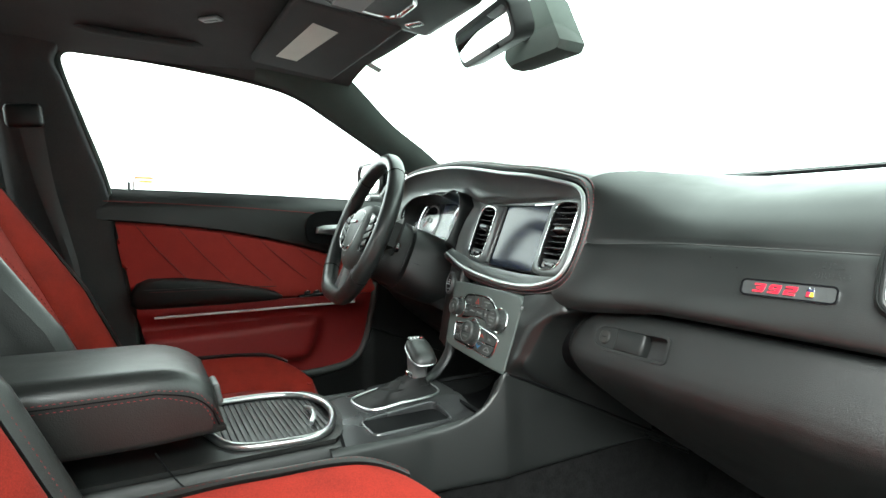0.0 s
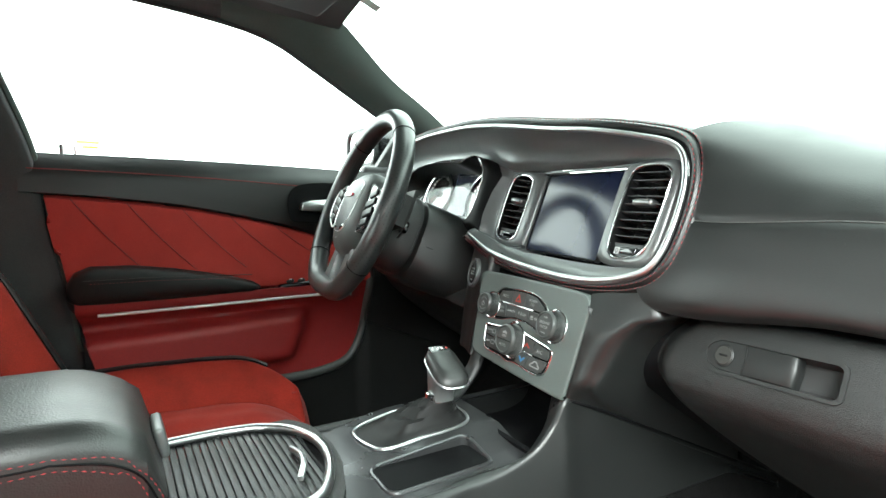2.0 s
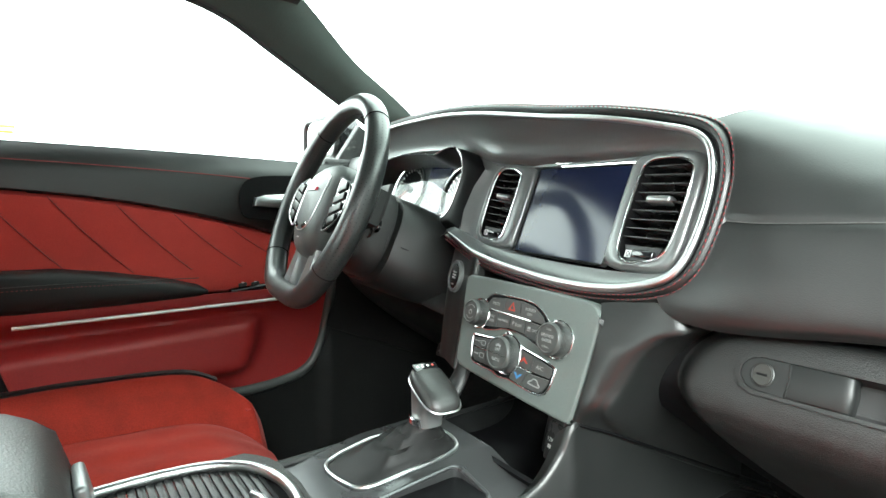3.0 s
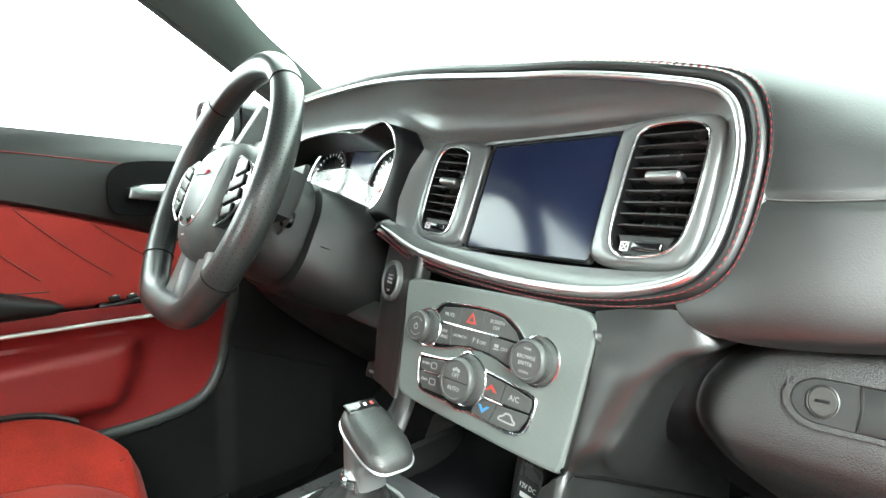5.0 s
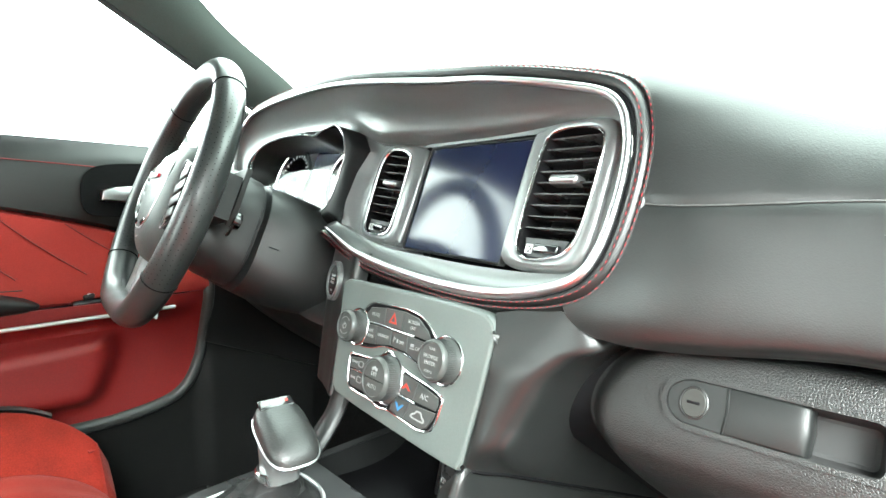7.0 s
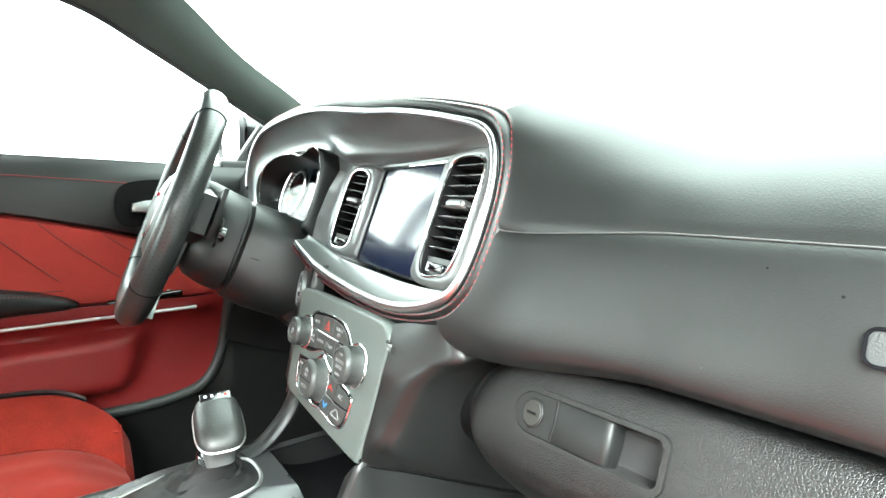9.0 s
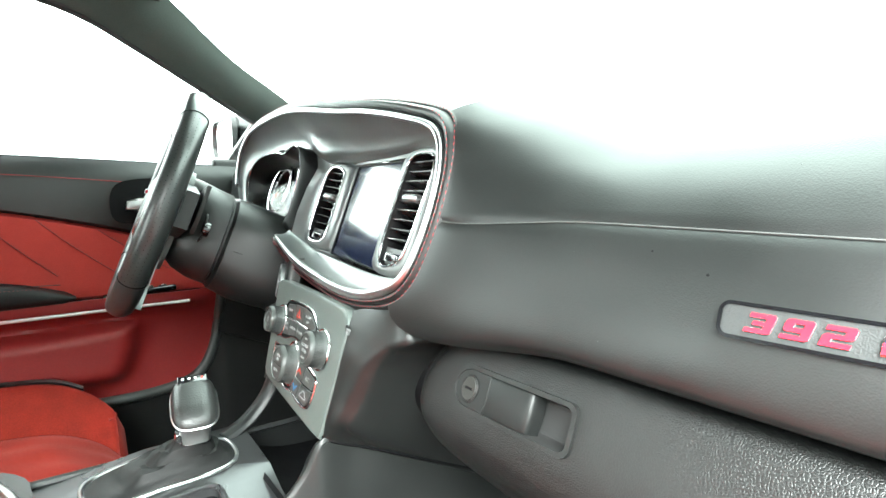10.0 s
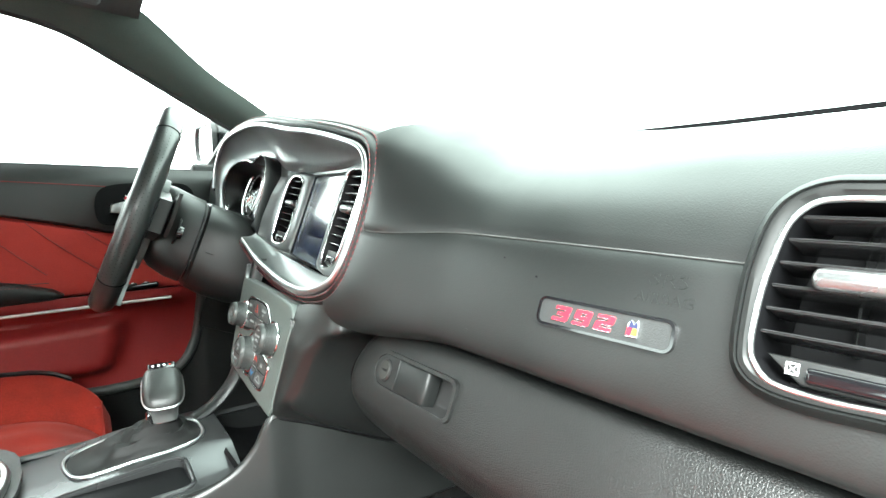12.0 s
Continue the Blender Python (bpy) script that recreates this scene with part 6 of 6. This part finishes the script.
part("deck_rim", tube([(x, y, 0.8005 + deck_z(x, y)) for x, y in rrect(0.058, 0.131, 0.013, 5, 0.004, 0.435)], 0.0028, True, 8), SHIFT, con)
part("deck_side_rim", tube([(-0.150, y, 0.803 + 0.02 * max(0, y - 0.40)) for y in np.linspace(0.33, 0.56, 20)], 0.005, seg=8), PLASTIC, con)
# pocket in front of the shifter, under the panel
_rows = []
for z, y in ((0.812, 0.545), (0.790, 0.56), (0.770, 0.60), (0.765, 0.66), (0.775, 0.70), (0.80, 0.715), (0.85, 0.715), (0.90, 0.70)):
    _rows.append([(x, y, z) for x in np.linspace(-0.155, 0.066, 16)])
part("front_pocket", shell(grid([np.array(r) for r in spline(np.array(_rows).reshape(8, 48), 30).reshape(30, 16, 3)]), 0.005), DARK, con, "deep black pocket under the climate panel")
part("pocket_side", shell(grid([spline([(x, 0.545 + 0.0 * k, z0), (x - 0.004, 0.60, z0 + 0.055), (x - 0.010, 0.65, z0 + 0.11)], 12) for k, (x, z0) in enumerate(((-0.148, 0.80), (-0.158, 0.80), (-0.166, 0.79)))]), 0.005), PLASTIC, con)
_ar = spline([(-0.125, 0.530, 0.812), (-0.132, 0.560, 0.825), (-0.135, 0.585, 0.850), (-0.134, 0.598, 0.880), (-0.132, 0.604, 0.905)], 20)
part("pocket_rib", tube(_ar, 0.012, seg=10, squash=0.6), PLASTIC, con, "curved dark rib under the panel")
soc = part("socket", block((0.036, 0.075, 0.052), pose(0.004, 0.662, 0.812, -12, 0, -12), 0.005), PLASTIC, con, "power socket under a flap")
_so = frame_matrix((0.004, 0.6245, 0.820), -12, 12)
part("flap", slab(rrect(0.030, 0.046, 0.005, 4), 0, 0.003, _so @ pose(0, -0.006, 0), 0.001), SLAT, soc)
part("socket_ring", tube(mapped(_so, [(0.0195 + 0.007 * math.cos(a), 0.020 * math.sin(a) - 0.008, -0.001) for a in np.linspace(-1.3, 1.3, 14)]), 0.0018, seg=6), SATIN, soc)
part("socket_print", letters("12V DC", 0.0065, _so @ pose(-0.001, -0.004, 0.0031), 0.0002), WHITE, soc)
part("socket_print", block((0.016, 0.0045, 0.0004), _so @ pose(-0.001, -0.012, 0.0032), 0.0001, 1), WHITE, soc)
# rear body with tray and rest
_rows = []
for y in np.linspace(-0.45, 0.318, 30):
    x = 0.048 - 0.004 * (y / 0.3)
    _rows.append(spline([(-0.02, y, 0.812), (0.015, y, 0.812), (x - 0.012, y, 0.808), (x, y, 0.796), (x + 0.004, y, 0.76), (x + 0.008, y, 0.60), (x + 0.010, y, 0.465)], 24))
part("rear_body", shell(grid(_rows), 0.006), SOFT2, con, "black grained console body")
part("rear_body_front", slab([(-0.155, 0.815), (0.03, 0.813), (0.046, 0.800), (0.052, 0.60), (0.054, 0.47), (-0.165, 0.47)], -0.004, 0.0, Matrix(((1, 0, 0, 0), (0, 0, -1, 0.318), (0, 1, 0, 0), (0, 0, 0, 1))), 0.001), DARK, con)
part("panel_line", tube(spline([(0.0505, 0.093, 0.812 + 0.03), (0.0515, 0.108, 0.815), (0.0520, 0.125, 0.793), (0.0522, 0.145, 0.784), (0.0520, 0.22, 0.778), (0.0505, 0.31, 0.776)], 40), 0.0010, seg=5), DARK, con)
# tray with roller cover
_tr = [tuple(q) for q in spline([(-0.160, 0.150), (-0.171, 0.20), (-0.166, 0.27), (-0.146, 0.308), (-0.120, 0.326), (-0.085, 0.335), (-0.040, 0.331), (0.004, 0.314), (0.026, 0.296), (0.033, 0.270), (0.028, 0.215), (0.012, 0.182), (-0.032, 0.162), (-0.10, 0.150)], 96, True)]
part("tray_top", plate([tuple(q) for q in even([(-0.178, -0.40), (0.041, -0.40), (0.043, 0.312), (0.02, 0.327), (-0.04, 0.346), (-0.09, 0.350), (-0.145, 0.345), (-0.178, 0.325)], 110, True)], [_tr], -0.006, 0.0, pose(0, 0, 0.8135)), SOFT2, con, "black tray surround")
tray = part("tray_edge", tube([(x, y, 0.817) for x, y in _tr], 0.0055, True, 10), CHROME, con, "broad satin chrome tray edge")
y = 0.10
while y < 0.322:
    xs = [q[0] for q in _tr if abs(q[1] - y) < 0.012]
    if xs:
        part("slat", block((max(xs) - min(xs) - 0.004, 0.0074, 0.004), pose((max(xs) + min(xs)) / 2, y, 0.811), 0.0014, 2), PLASTIC, tray)
    y += 0.0080
part("pull", tube(spline([(-0.085, 0.302, 0.818), (-0.062, 0.305, 0.822), (-0.037, 0.302, 0.823), (-0.015, 0.292, 0.818)], 20), 0.0035, seg=8), CHROME, tray, "curved bright pull")

# armrest
arm = thing("armrest", (-0.05, 0.0, 0.82), "padded black leather armrest lid with red stitching", "armrest")
_rows = []
for w in np.linspace(0, 1, 40):
    y = -0.42 + 0.592 * w
    e = max(0.0, (w - 0.86) / 0.14)
    drop = 0.062 * (1 - math.sqrt(max(0.0, 1 - e * e)))
    zt, zb = 0.929 - drop + 0.004 * math.sin(3 * w), 0.842 + 0.0 * e
    x0, x1 = -0.150 + 0.012 * e, 0.038 - 0.012 * e
    r = 0.026
    o = []
    for cx, cz, a0 in ((x1 - r, zt - r, 0), (x0 + r, zt - r, 90), (x0 + 0.010, zb + 0.010, 180), (x1 - 0.010, zb + 0.010, 270)):
        rr = r if cz > zb + 0.03 else 0.010
        for k in range(7):
            a = radians(a0 + 90 * k / 6)
            o.append((cx + rr * math.cos(a), y, cz + rr * math.sin(a)))
    _rows.append(o)
lid = part("lid", grid(_rows, closed_u=True, cap=True), LEATHER, arm, "black leather lid")
_p = [(0.0375, y, 0.906) for y in np.linspace(-0.40, 0.09, 30)] + [tuple(q) for q in spline([(0.0365, 0.095, 0.906), (0.034, 0.130, 0.897), (0.030, 0.152, 0.880), (0.028, 0.164, 0.855)], 14)]
part("lid_seam", tube(_p, 0.0010, seg=6), DARK, lid)
for dz in (0.0045, -0.0045):
    tagged(part("lid_stitching", stitches([(a + 0.0007, b + (dz if b > 0.12 else 0), c + (dz if b < 0.14 else 0)) for a, b, c in _p], 0.0042, 0.0020, 0.0007), THREAD, lid, "red thread"), kind="stuff")
part("latch", block((0.05, 0.010, 0.030), pose(-0.075, 0.172, 0.868, 12, 0, 0), 0.004), SATIN, arm, "satin latch")

# gear shifter
shf = thing("gear_shifter", (-0.085, 0.46, 0.81), "satin silver gear shifter with black leather boot", "gear shifter")
part("boot_ring", tube([(x, y, 0.8015 + deck_z(x, y)) for x, y in _boot], 0.0023, True, 8), CHROME, shf, "satin chrome boot ring")
_rows = []
_bo = np.array(_boot)
_kc = np.array([-0.068, 0.484])
for k in range(13):
    w = k / 12
    r = []
    for j, q in enumerate(_bo):
        c = _kc + (q - _kc) * (1 - w) ** 1.45 * 0.97 + (q - _kc) / np.linalg.norm(q - _kc) * 0.0155 * w
        z = (0.801 + deck_z(q[0], q[1])) * (1 - w) + 0.850 * w + 0.004 * math.sin(math.pi * w) + 0.0030 * math.sin(7 * w * math.pi + 0.7 * math.sin(5 * j / len(_bo) * 2 * math.pi)) * math.sin(math.pi * w)
        r.append((c[0], c[1], z))
    _rows.append(r)
part("boot", grid(_rows, closed_u=True, cap=True), REST, shf, "creased black leather boot")
part("collar", lathe([(0.0145, 0.0), (0.0155, 0.001), (0.0155, 0.010), (0.0145, 0.011), (0.0001, 0.011)], 32, pose(-0.068, 0.484, 0.846)), BRIGHT, shf, "gloss collar")
KM = pose(-0.050, 0.486, 0.0, 0, 0, -8)     # the handle lies across the car
_rows = []
for h, wx, wy, dx in ((0.848, 0.0155, 0.0145, -0.016), (0.862, 0.0160, 0.0156, -0.016), (0.873, 0.0180, 0.0168, -0.013), (0.882, 0.0265, 0.0196, -0.004), (0.888, 0.0320, 0.0216, 0.0)):
    o = []
    for a in np.linspace(0, 2 * math.pi, 44, endpoint=False):
        c, s_ = math.cos(a), math.sin(a)
        px = dx + wx * (abs(c) ** 0.62) * (1 if c > 0 else -1)
        py = wy * (abs(s_) ** 0.62) * (1 if s_ > 0 else -1)
        o.append((px, py, h - (h - 0.848) / 0.040 * 0.38 * px))
    _rows.append(o)
kb2 = part("knob", grid([mapped(KM, r) for r in _rows], closed_u=True, cap=True), SATIN, shf, "satin silver knob")
_cap = []
for h, s_ in ((0.0, 1.0), (0.004, 1.0), (0.0085, 0.94), (0.0125, 0.80), (0.0145, 0.5)):
    _cap.append(mapped(KM, [(q[0] * s_, q[1] * s_, 0.888 + h - 0.38 * q[0] * s_) for q in _rows[-1]]))
part("cap", grid(_cap, closed_u=True, cap=True), LEATHER, kb2, "black leather cap")
part("cap_edge", tube(mapped(KM, [(q[0], q[1], q[2] + 0.001) for q in _rows[-1]]), 0.0012, True, 6), CHROME, kb2)
part("gear_plate", block((0.012, 0.029, 0.003), KM @ pose(-0.0225, 0.0, 0.9092, 0, 21, 0), 0.0012), GLOSS, kb2, "gloss gear indicator")
for k, mt in enumerate((WHITE, WHITE, WHITE, REDPRINT)):
    part("gear_mark", block((0.0034, 0.0026, 0.0004), KM @ pose(-0.0225, -0.0092 + 0.0061 * k, 0.9109, 0, 21, 0), 0.0001, 1), mt, kb2)


# ---- seats ----
def seat(x0, name, label, dy=0.0, lift0=0.0, W=0.245, end=0.45, EDGE=0.875):
    s = thing(name, (x0, 0.15, 0.46), label, "car seat", "front seats")
    UP, AHEAD = (x0, 0.3, 2.5), (x0, 2.5, 1.5)
    # cushion
    def round_off(y):
        """How far the sides have drawn in towards the rounded front."""
        f = min(1.0, max(0.0, (y - (end - 0.14)) / 0.14))
        return 1 - 0.42 * (1 - math.sqrt(max(0.0, 1 - f * f)))
    def cush(xi, y):
        e = abs(xi)
        f = max(0.0, (y - end + 0.11) / 0.11)
        z = 0.700 + lift0 + 0.078 * max(0, (e - 0.50) / 0.5) ** 1.2 * (1 if e < 0.93 else 1 - ((e - 0.93) / 0.07) ** 2 * 0.5)
        z -= 0.045 * f * f
        z += 0.0022 * math.sin(17 * xi + 23 * y) * math.sin(31 * y - 4 * xi) * (1 - e * 0.6)
        z += 0.012 * math.sin(math.pi * min(1, max(0, (y + 0.1) / 0.5)))
        return z
    ys = -0.10 + (end + 0.10) * np.sin(np.linspace(0, math.pi / 2 - 0.10, 44)) / math.sin(math.pi / 2 - 0.10)
    def strip(i0, i1, n, lift=0.0, skirt=True):
        rows = []
        for y in ys:
            rows.append([(x0 + W * xi * round_off(y), y, cush(xi, y) + lift) for xi in np.linspace(i0, i1, n)])
        if not skirt:
            return rows[:-9]
        rows.append([(x0 + (x - x0) * 0.97, y + 0.012, z - 0.03) for x, y, z in rows[-1]])
        rows.append([(x0 + (x - x0) * 0.93, y + 0.000, z - 0.06) for x, y, z in rows[-1]])
        rows.append([(x0 + (x - x0) * 0.86, y - 0.05, z - 0.07) for x, y, z in rows[-1]])
        return rows
    def puffed(rows, amount, groove=False):
        out = []
        for r in rows:
            n = len(r)
            out.append([(p[0], p[1], p[2] + amount * max(0.0, math.sin(math.pi * k / (n - 1))) ** 0.6 - amount * 0.4) for k, p in enumerate(r)])
        return out
    part("cushion_centre", shell(grid(puffed(strip(-0.52, 0.52, 24), 0.010)), 0.006, UP), SUEDE, s, "red suede cushion centre")
    for sgn in (-1, 1):
        part("cushion_bolster", shell(grid(puffed(strip(*sorted((sgn * 0.525, sgn * 0.915)), 18), 0.010)), 0.006, UP), SUEDE, s, "red suede side bolster")
        part("bolster_edge", shell(grid(strip(*sorted((sgn * 0.917, sgn * 1.0)), 6, skirt=False)), 0.006, UP), LEATHER, s, "black leather bolster edge")
        rows = []
        for y in ys[:-7]:
            x = x0 + sgn * W * round_off(y)
            z = cush(1.0, y)
            rows.append([(x, y, z), (x + sgn * 0.006, y, z - 0.03), (x + sgn * 0.002, y, 0.62), (x - sgn * 0.02, y, 0.54)])
        part("cushion_side", shell(grid(rows), 0.01, (x0 + sgn * 2, 0.2, 0.7)), LEATHER, s)
        rows = []
        for y in ys[-11:]:
            x = x0 + sgn * W * round_off(y) * 0.985
            z = cush(1.0, y) + 0.004
            d = (end - y) * 0.25
            rows.append([(x - sgn * 0.012, y, z + 0.006), (x, y, z - 0.008), (x + sgn * 0.002, y + 0.006, z - 0.04), (x - sgn * 0.010, y + 0.002 - d * 0.2, z - 0.09), (x - sgn * 0.024, y - 0.04, z - 0.16)])
        x, y, z = rows[-1][0]
        part("cushion_corner", shell(grid([spline(r, 12) for r in rows]), 0.01, (x0 + sgn * 2, 0.6, 0.8)), SUEDE, s, "red suede rounded corner")
        tagged(part("cushion_stitching", stitches([(x0 + sgn * W * 0.930 * round_off(y), y, cush(0.930, y) + 0.0010) for y in ys[:-9]], 0.004, 0.003, 0.0006), DTHREAD, s), kind="stuff")
    # back, leaning rearwards; its bolsters stand forward
    def back(xi, z, deep=0.0):
        e = abs(xi)
        y = 0.012 + dy - (z - 0.75) * 0.46 + 0.085 * max(0, (e - 0.45) / 0.55) ** 1.3 * (1 - 0.85 * min(1, max(0, (z - 0.95) / 0.30)))
        if e > 0.86:
            y -= 0.040 * ((e - 0.86) / 0.14) ** 2
        return y - deep
    zs = np.linspace(0.74, 1.37, 40)
    def half_w(z):
        return 0.245 * (1 - 0.28 * max(0, (z - 1.05) / 0.32) ** 1.6) + 0.012 * math.sin((z - 0.74) * 5)
    def bstrip(i0, i1, n, amount):
        rows = []
        for z in zs:
            r = []
            for k, xi in enumerate(np.linspace(i0, i1, n)):
                r.append((x0 + half_w(z) * xi, back(xi, z) + amount * max(0.0, math.sin(math.pi * k / (n - 1))) ** 0.6 - amount * 0.3, z))
            rows.append(r)
        return rows
    part("back_centre", shell(grid(bstrip(-0.50, 0.50, 20, 0.012)), 0.03, AHEAD), SUEDE, s, "red suede back centre")
    for sgn in (-1, 1):
        part("back_bolster", shell(grid(bstrip(*sorted((sgn * 0.505, sgn * EDGE)), 16, 0.012)), 0.03, AHEAD), SUEDE, s, "red suede back bolster")
        part("back_edge", shell(grid(bstrip(*sorted((sgn * (EDGE + 0.003), sgn * 1.0)), 8, 0.004)), 0.02, AHEAD), LEATHER, s, "black leather back edge")
        tagged(part("back_stitching", stitches([(x0 + half_w(z) * sgn * (EDGE + 0.012), back(sgn * (EDGE + 0.012), z) + 0.005, z) for z in zs], 0.004, 0.003, 0.0007), DTHREAD, s), kind="stuff")
        rows = [[(x0 + sgn * half_w(z), back(1.0, z), z), (x0 + sgn * (half_w(z) + 0.004), back(1.0, z) - 0.04, z), (x0 + sgn * (half_w(z) - 0.01), back(1.0, z) - 0.10, z), (x0, back(0, z) - 0.14, z)] for z in zs]
        part("back_shell", shell(grid([spline(r, 12) for r in rows]), 0.01, (x0 + sgn * 2, -1.0, 1.0)), LEATHER, s, "black leather back shell")
    part("headrest", block((0.24, 0.10, 0.17), pose(x0, -0.30, 1.42, 14, 0, 0), 0.045, 6), LEATHER, s, "black headrest")
    part("seat_base", block((0.44, 0.50, 0.10), pose(x0, 0.14, 0.52), 0.02), PLASTIC, s)
    return s


seat(-0.435, "driver_seat", "red suede driver's seat with black leather bolster edges")
seat(0.330, "passenger_seat", "red suede passenger seat with black leather bolster edges", -0.012, 0.032, 0.262, 0.425, 0.82)

# ---- belt, visor, mirror, overhead console ----
blt = thing("seat_belt", (-0.69, -0.09, 0.8), "grey seat belt running down the middle pillar", "seat belt")
_rows = []
for y, z, x in ((-0.112, 1.315, -0.670), (-0.090, 1.180, -0.680), (-0.061, 1.066, -0.687), (-0.043, 0.990, -0.690), (-0.036, 0.90, -0.690)):
    h = 0.021 - 0.014 * (1.315 - z) / 0.415
    _rows.append([(x, y - h, z), (x + 0.002, y, z), (x - 0.6 * (0.021 - h), y + h, z)])
part("webbing", shell(grid([np.array(r) for r in spline(np.array(_rows).reshape(5, 9), 30).reshape(30, 3, 3)]), 0.0015), WEBBING, blt, "grey woven webbing")
part("anchor", block((0.024, 0.066, 0.048), pose(-0.668, -0.120, 1.318, 6, 0, 0), 0.010), PLASTIC, blt, "black upper anchor")
part("anchor_slot", block((0.05, 0.04, 0.012), pose(-0.672, -0.045, 0.875, 0, 0, 0), 0.004), DARK, blt)

vis = thing("sun_visor", (-0.33, 0.42, 1.46), "dark cloth sun visor folded against the roof with a paper label", "sun visor")
_vm = pose(-0.335, 0.40, 1.462, -5, 0, 0)
part("visor_body", block((0.40, 0.19, 0.022), _vm, 0.010, 4), HEAD, vis)
part("visor_label", slab([(-0.112, -0.058), (0.122, -0.046), (0.110, 0.004), (-0.112, -0.014)], 0, 0.0006, _vm @ pose(0, 0, -0.0118, 180, 0, 0) @ Matrix.Diagonal((1, -1, 1, 1)), 0.0002), PAPER, vis, "pale paper warning label")
part("visor_clip", block((0.028, 0.02, 0.018), pose(-0.165, 0.445, 1.463), 0.005), PLASTIC, vis)
lmp = thing("roof_plate", (-0.425, 0.212, 1.50), "small grey plate on the roof lining", "roof plate")
part("plate_body", block((0.045, 0.022, 0.006), pose(-0.425, 0.212, 1.500, 0, 0, 42), 0.003), GREYPRINT, lmp)
part("plate_print", block((0.030, 0.006, 0.001), pose(-0.425, 0.212, 1.4966, 0, 0, 42), 0.0004), PLASTIC, lmp)
grb = thing("grab_handle", (-0.575, 0.10, 1.48), "dark folded grab handle on the roof rail", "grab handle")
part("handle_bar", tube(spline([(-0.570, -0.02, 1.492), (-0.560, 0.01, 1.484), (-0.557, 0.06, 1.482), (-0.557, 0.13, 1.482), (-0.560, 0.18, 1.484), (-0.570, 0.21, 1.492)], 30), 0.011, seg=10, squash=0.7), HEAD, grb)
ohc = thing("overhead_console", (-0.05, 0.40, 1.46), "grey overhead console with chrome edge and small keys", "overhead console")
part("console_body", block((0.20, 0.26, 0.05), pose(-0.065, 0.43, 1.478, -4, 0, 0), 0.022, 5), PLASTIC, ohc)
part("console_edge", tube([(x - 0.065, y + 0.40, 1.456 - 0.07 * y) for x, y in rrect(0.11, 0.13, 0.035, 8)], 0.005, True, 8), BRIGHT, ohc, "chrome edge")
part("map_lamp", block((0.10, 0.05, 0.006), pose(-0.065, 0.38, 1.4535, -4, 0, 0), 0.002), GREYPRINT, ohc, "pale map lamp lens")
part("console_key", block((0.034, 0.014, 0.008), pose(-0.110, 0.50, 1.449, -4, 0, 30), 0.003), BRIGHT, ohc)

rvm = thing("rear_view_mirror", (-0.10, 0.66, 1.45), "black rear-view mirror on a broad windscreen mount", "rear-view mirror")
_mm = look((-0.083, 0.625, 1.443), (-0.20, -0.30, 1.10)) @ pose(0, 0, 0, 0, 180, 0)
part("mirror_shell", slab(rrect(0.215, 0.072, 0.022, 6), -0.035, 0.004, _mm, 0.004), PLASTIC, rvm, "black mirror shell")
part("mirror_glass", slab(rrect(0.194, 0.050, 0.014, 6), 0.003, 0.0048, _mm, 0.0006), MIRROR, rvm, "mirror glass")
part("mirror_keys", block((0.03, 0.008, 0.004), _mm @ pose(0.03, -0.031, 0.004), 0.0015), DARK, rvm)
_o = [(-0.06, 0.06), (0.05, 0.06), (0.105, -0.045), (0.095, -0.060), (-0.055, -0.058), (-0.075, -0.040)]
_rows = []
for y, s_ in ((0.0, 0.9), (0.012, 1.0), (0.035, 1.0), (0.06, 0.9)):
    _rows.append([(-0.088 + q[0] * s_, 0.725 + y, 1.470 + q[1] * s_) for q in even(_o, 60, True)])
part("mount_cover", grid(_rows, closed_u=True, cap=True), PILLAR, rvm, "broad grey mount cover")
part("mount_arm", tube([(-0.083, 0.65, 1.455), (-0.084, 0.69, 1.46), (-0.086, 0.74, 1.465)], 0.012, seg=10), PLASTIC, rvm)
wst = thing("windscreen_sticker", (-0.56, 0.60, 1.48), "small greenish inspection sticker on the windscreen", "sticker")
part("film", shell(grid([[(-0.550 + 0.014 * k, 0.560 + 0.060 * w + 0.004 * k, 1.507 - 0.024 * w + 0.006 * k) for k in (0, 1)] for w in np.linspace(0, 1, 6)]), 0.0006), PAPER, wst)
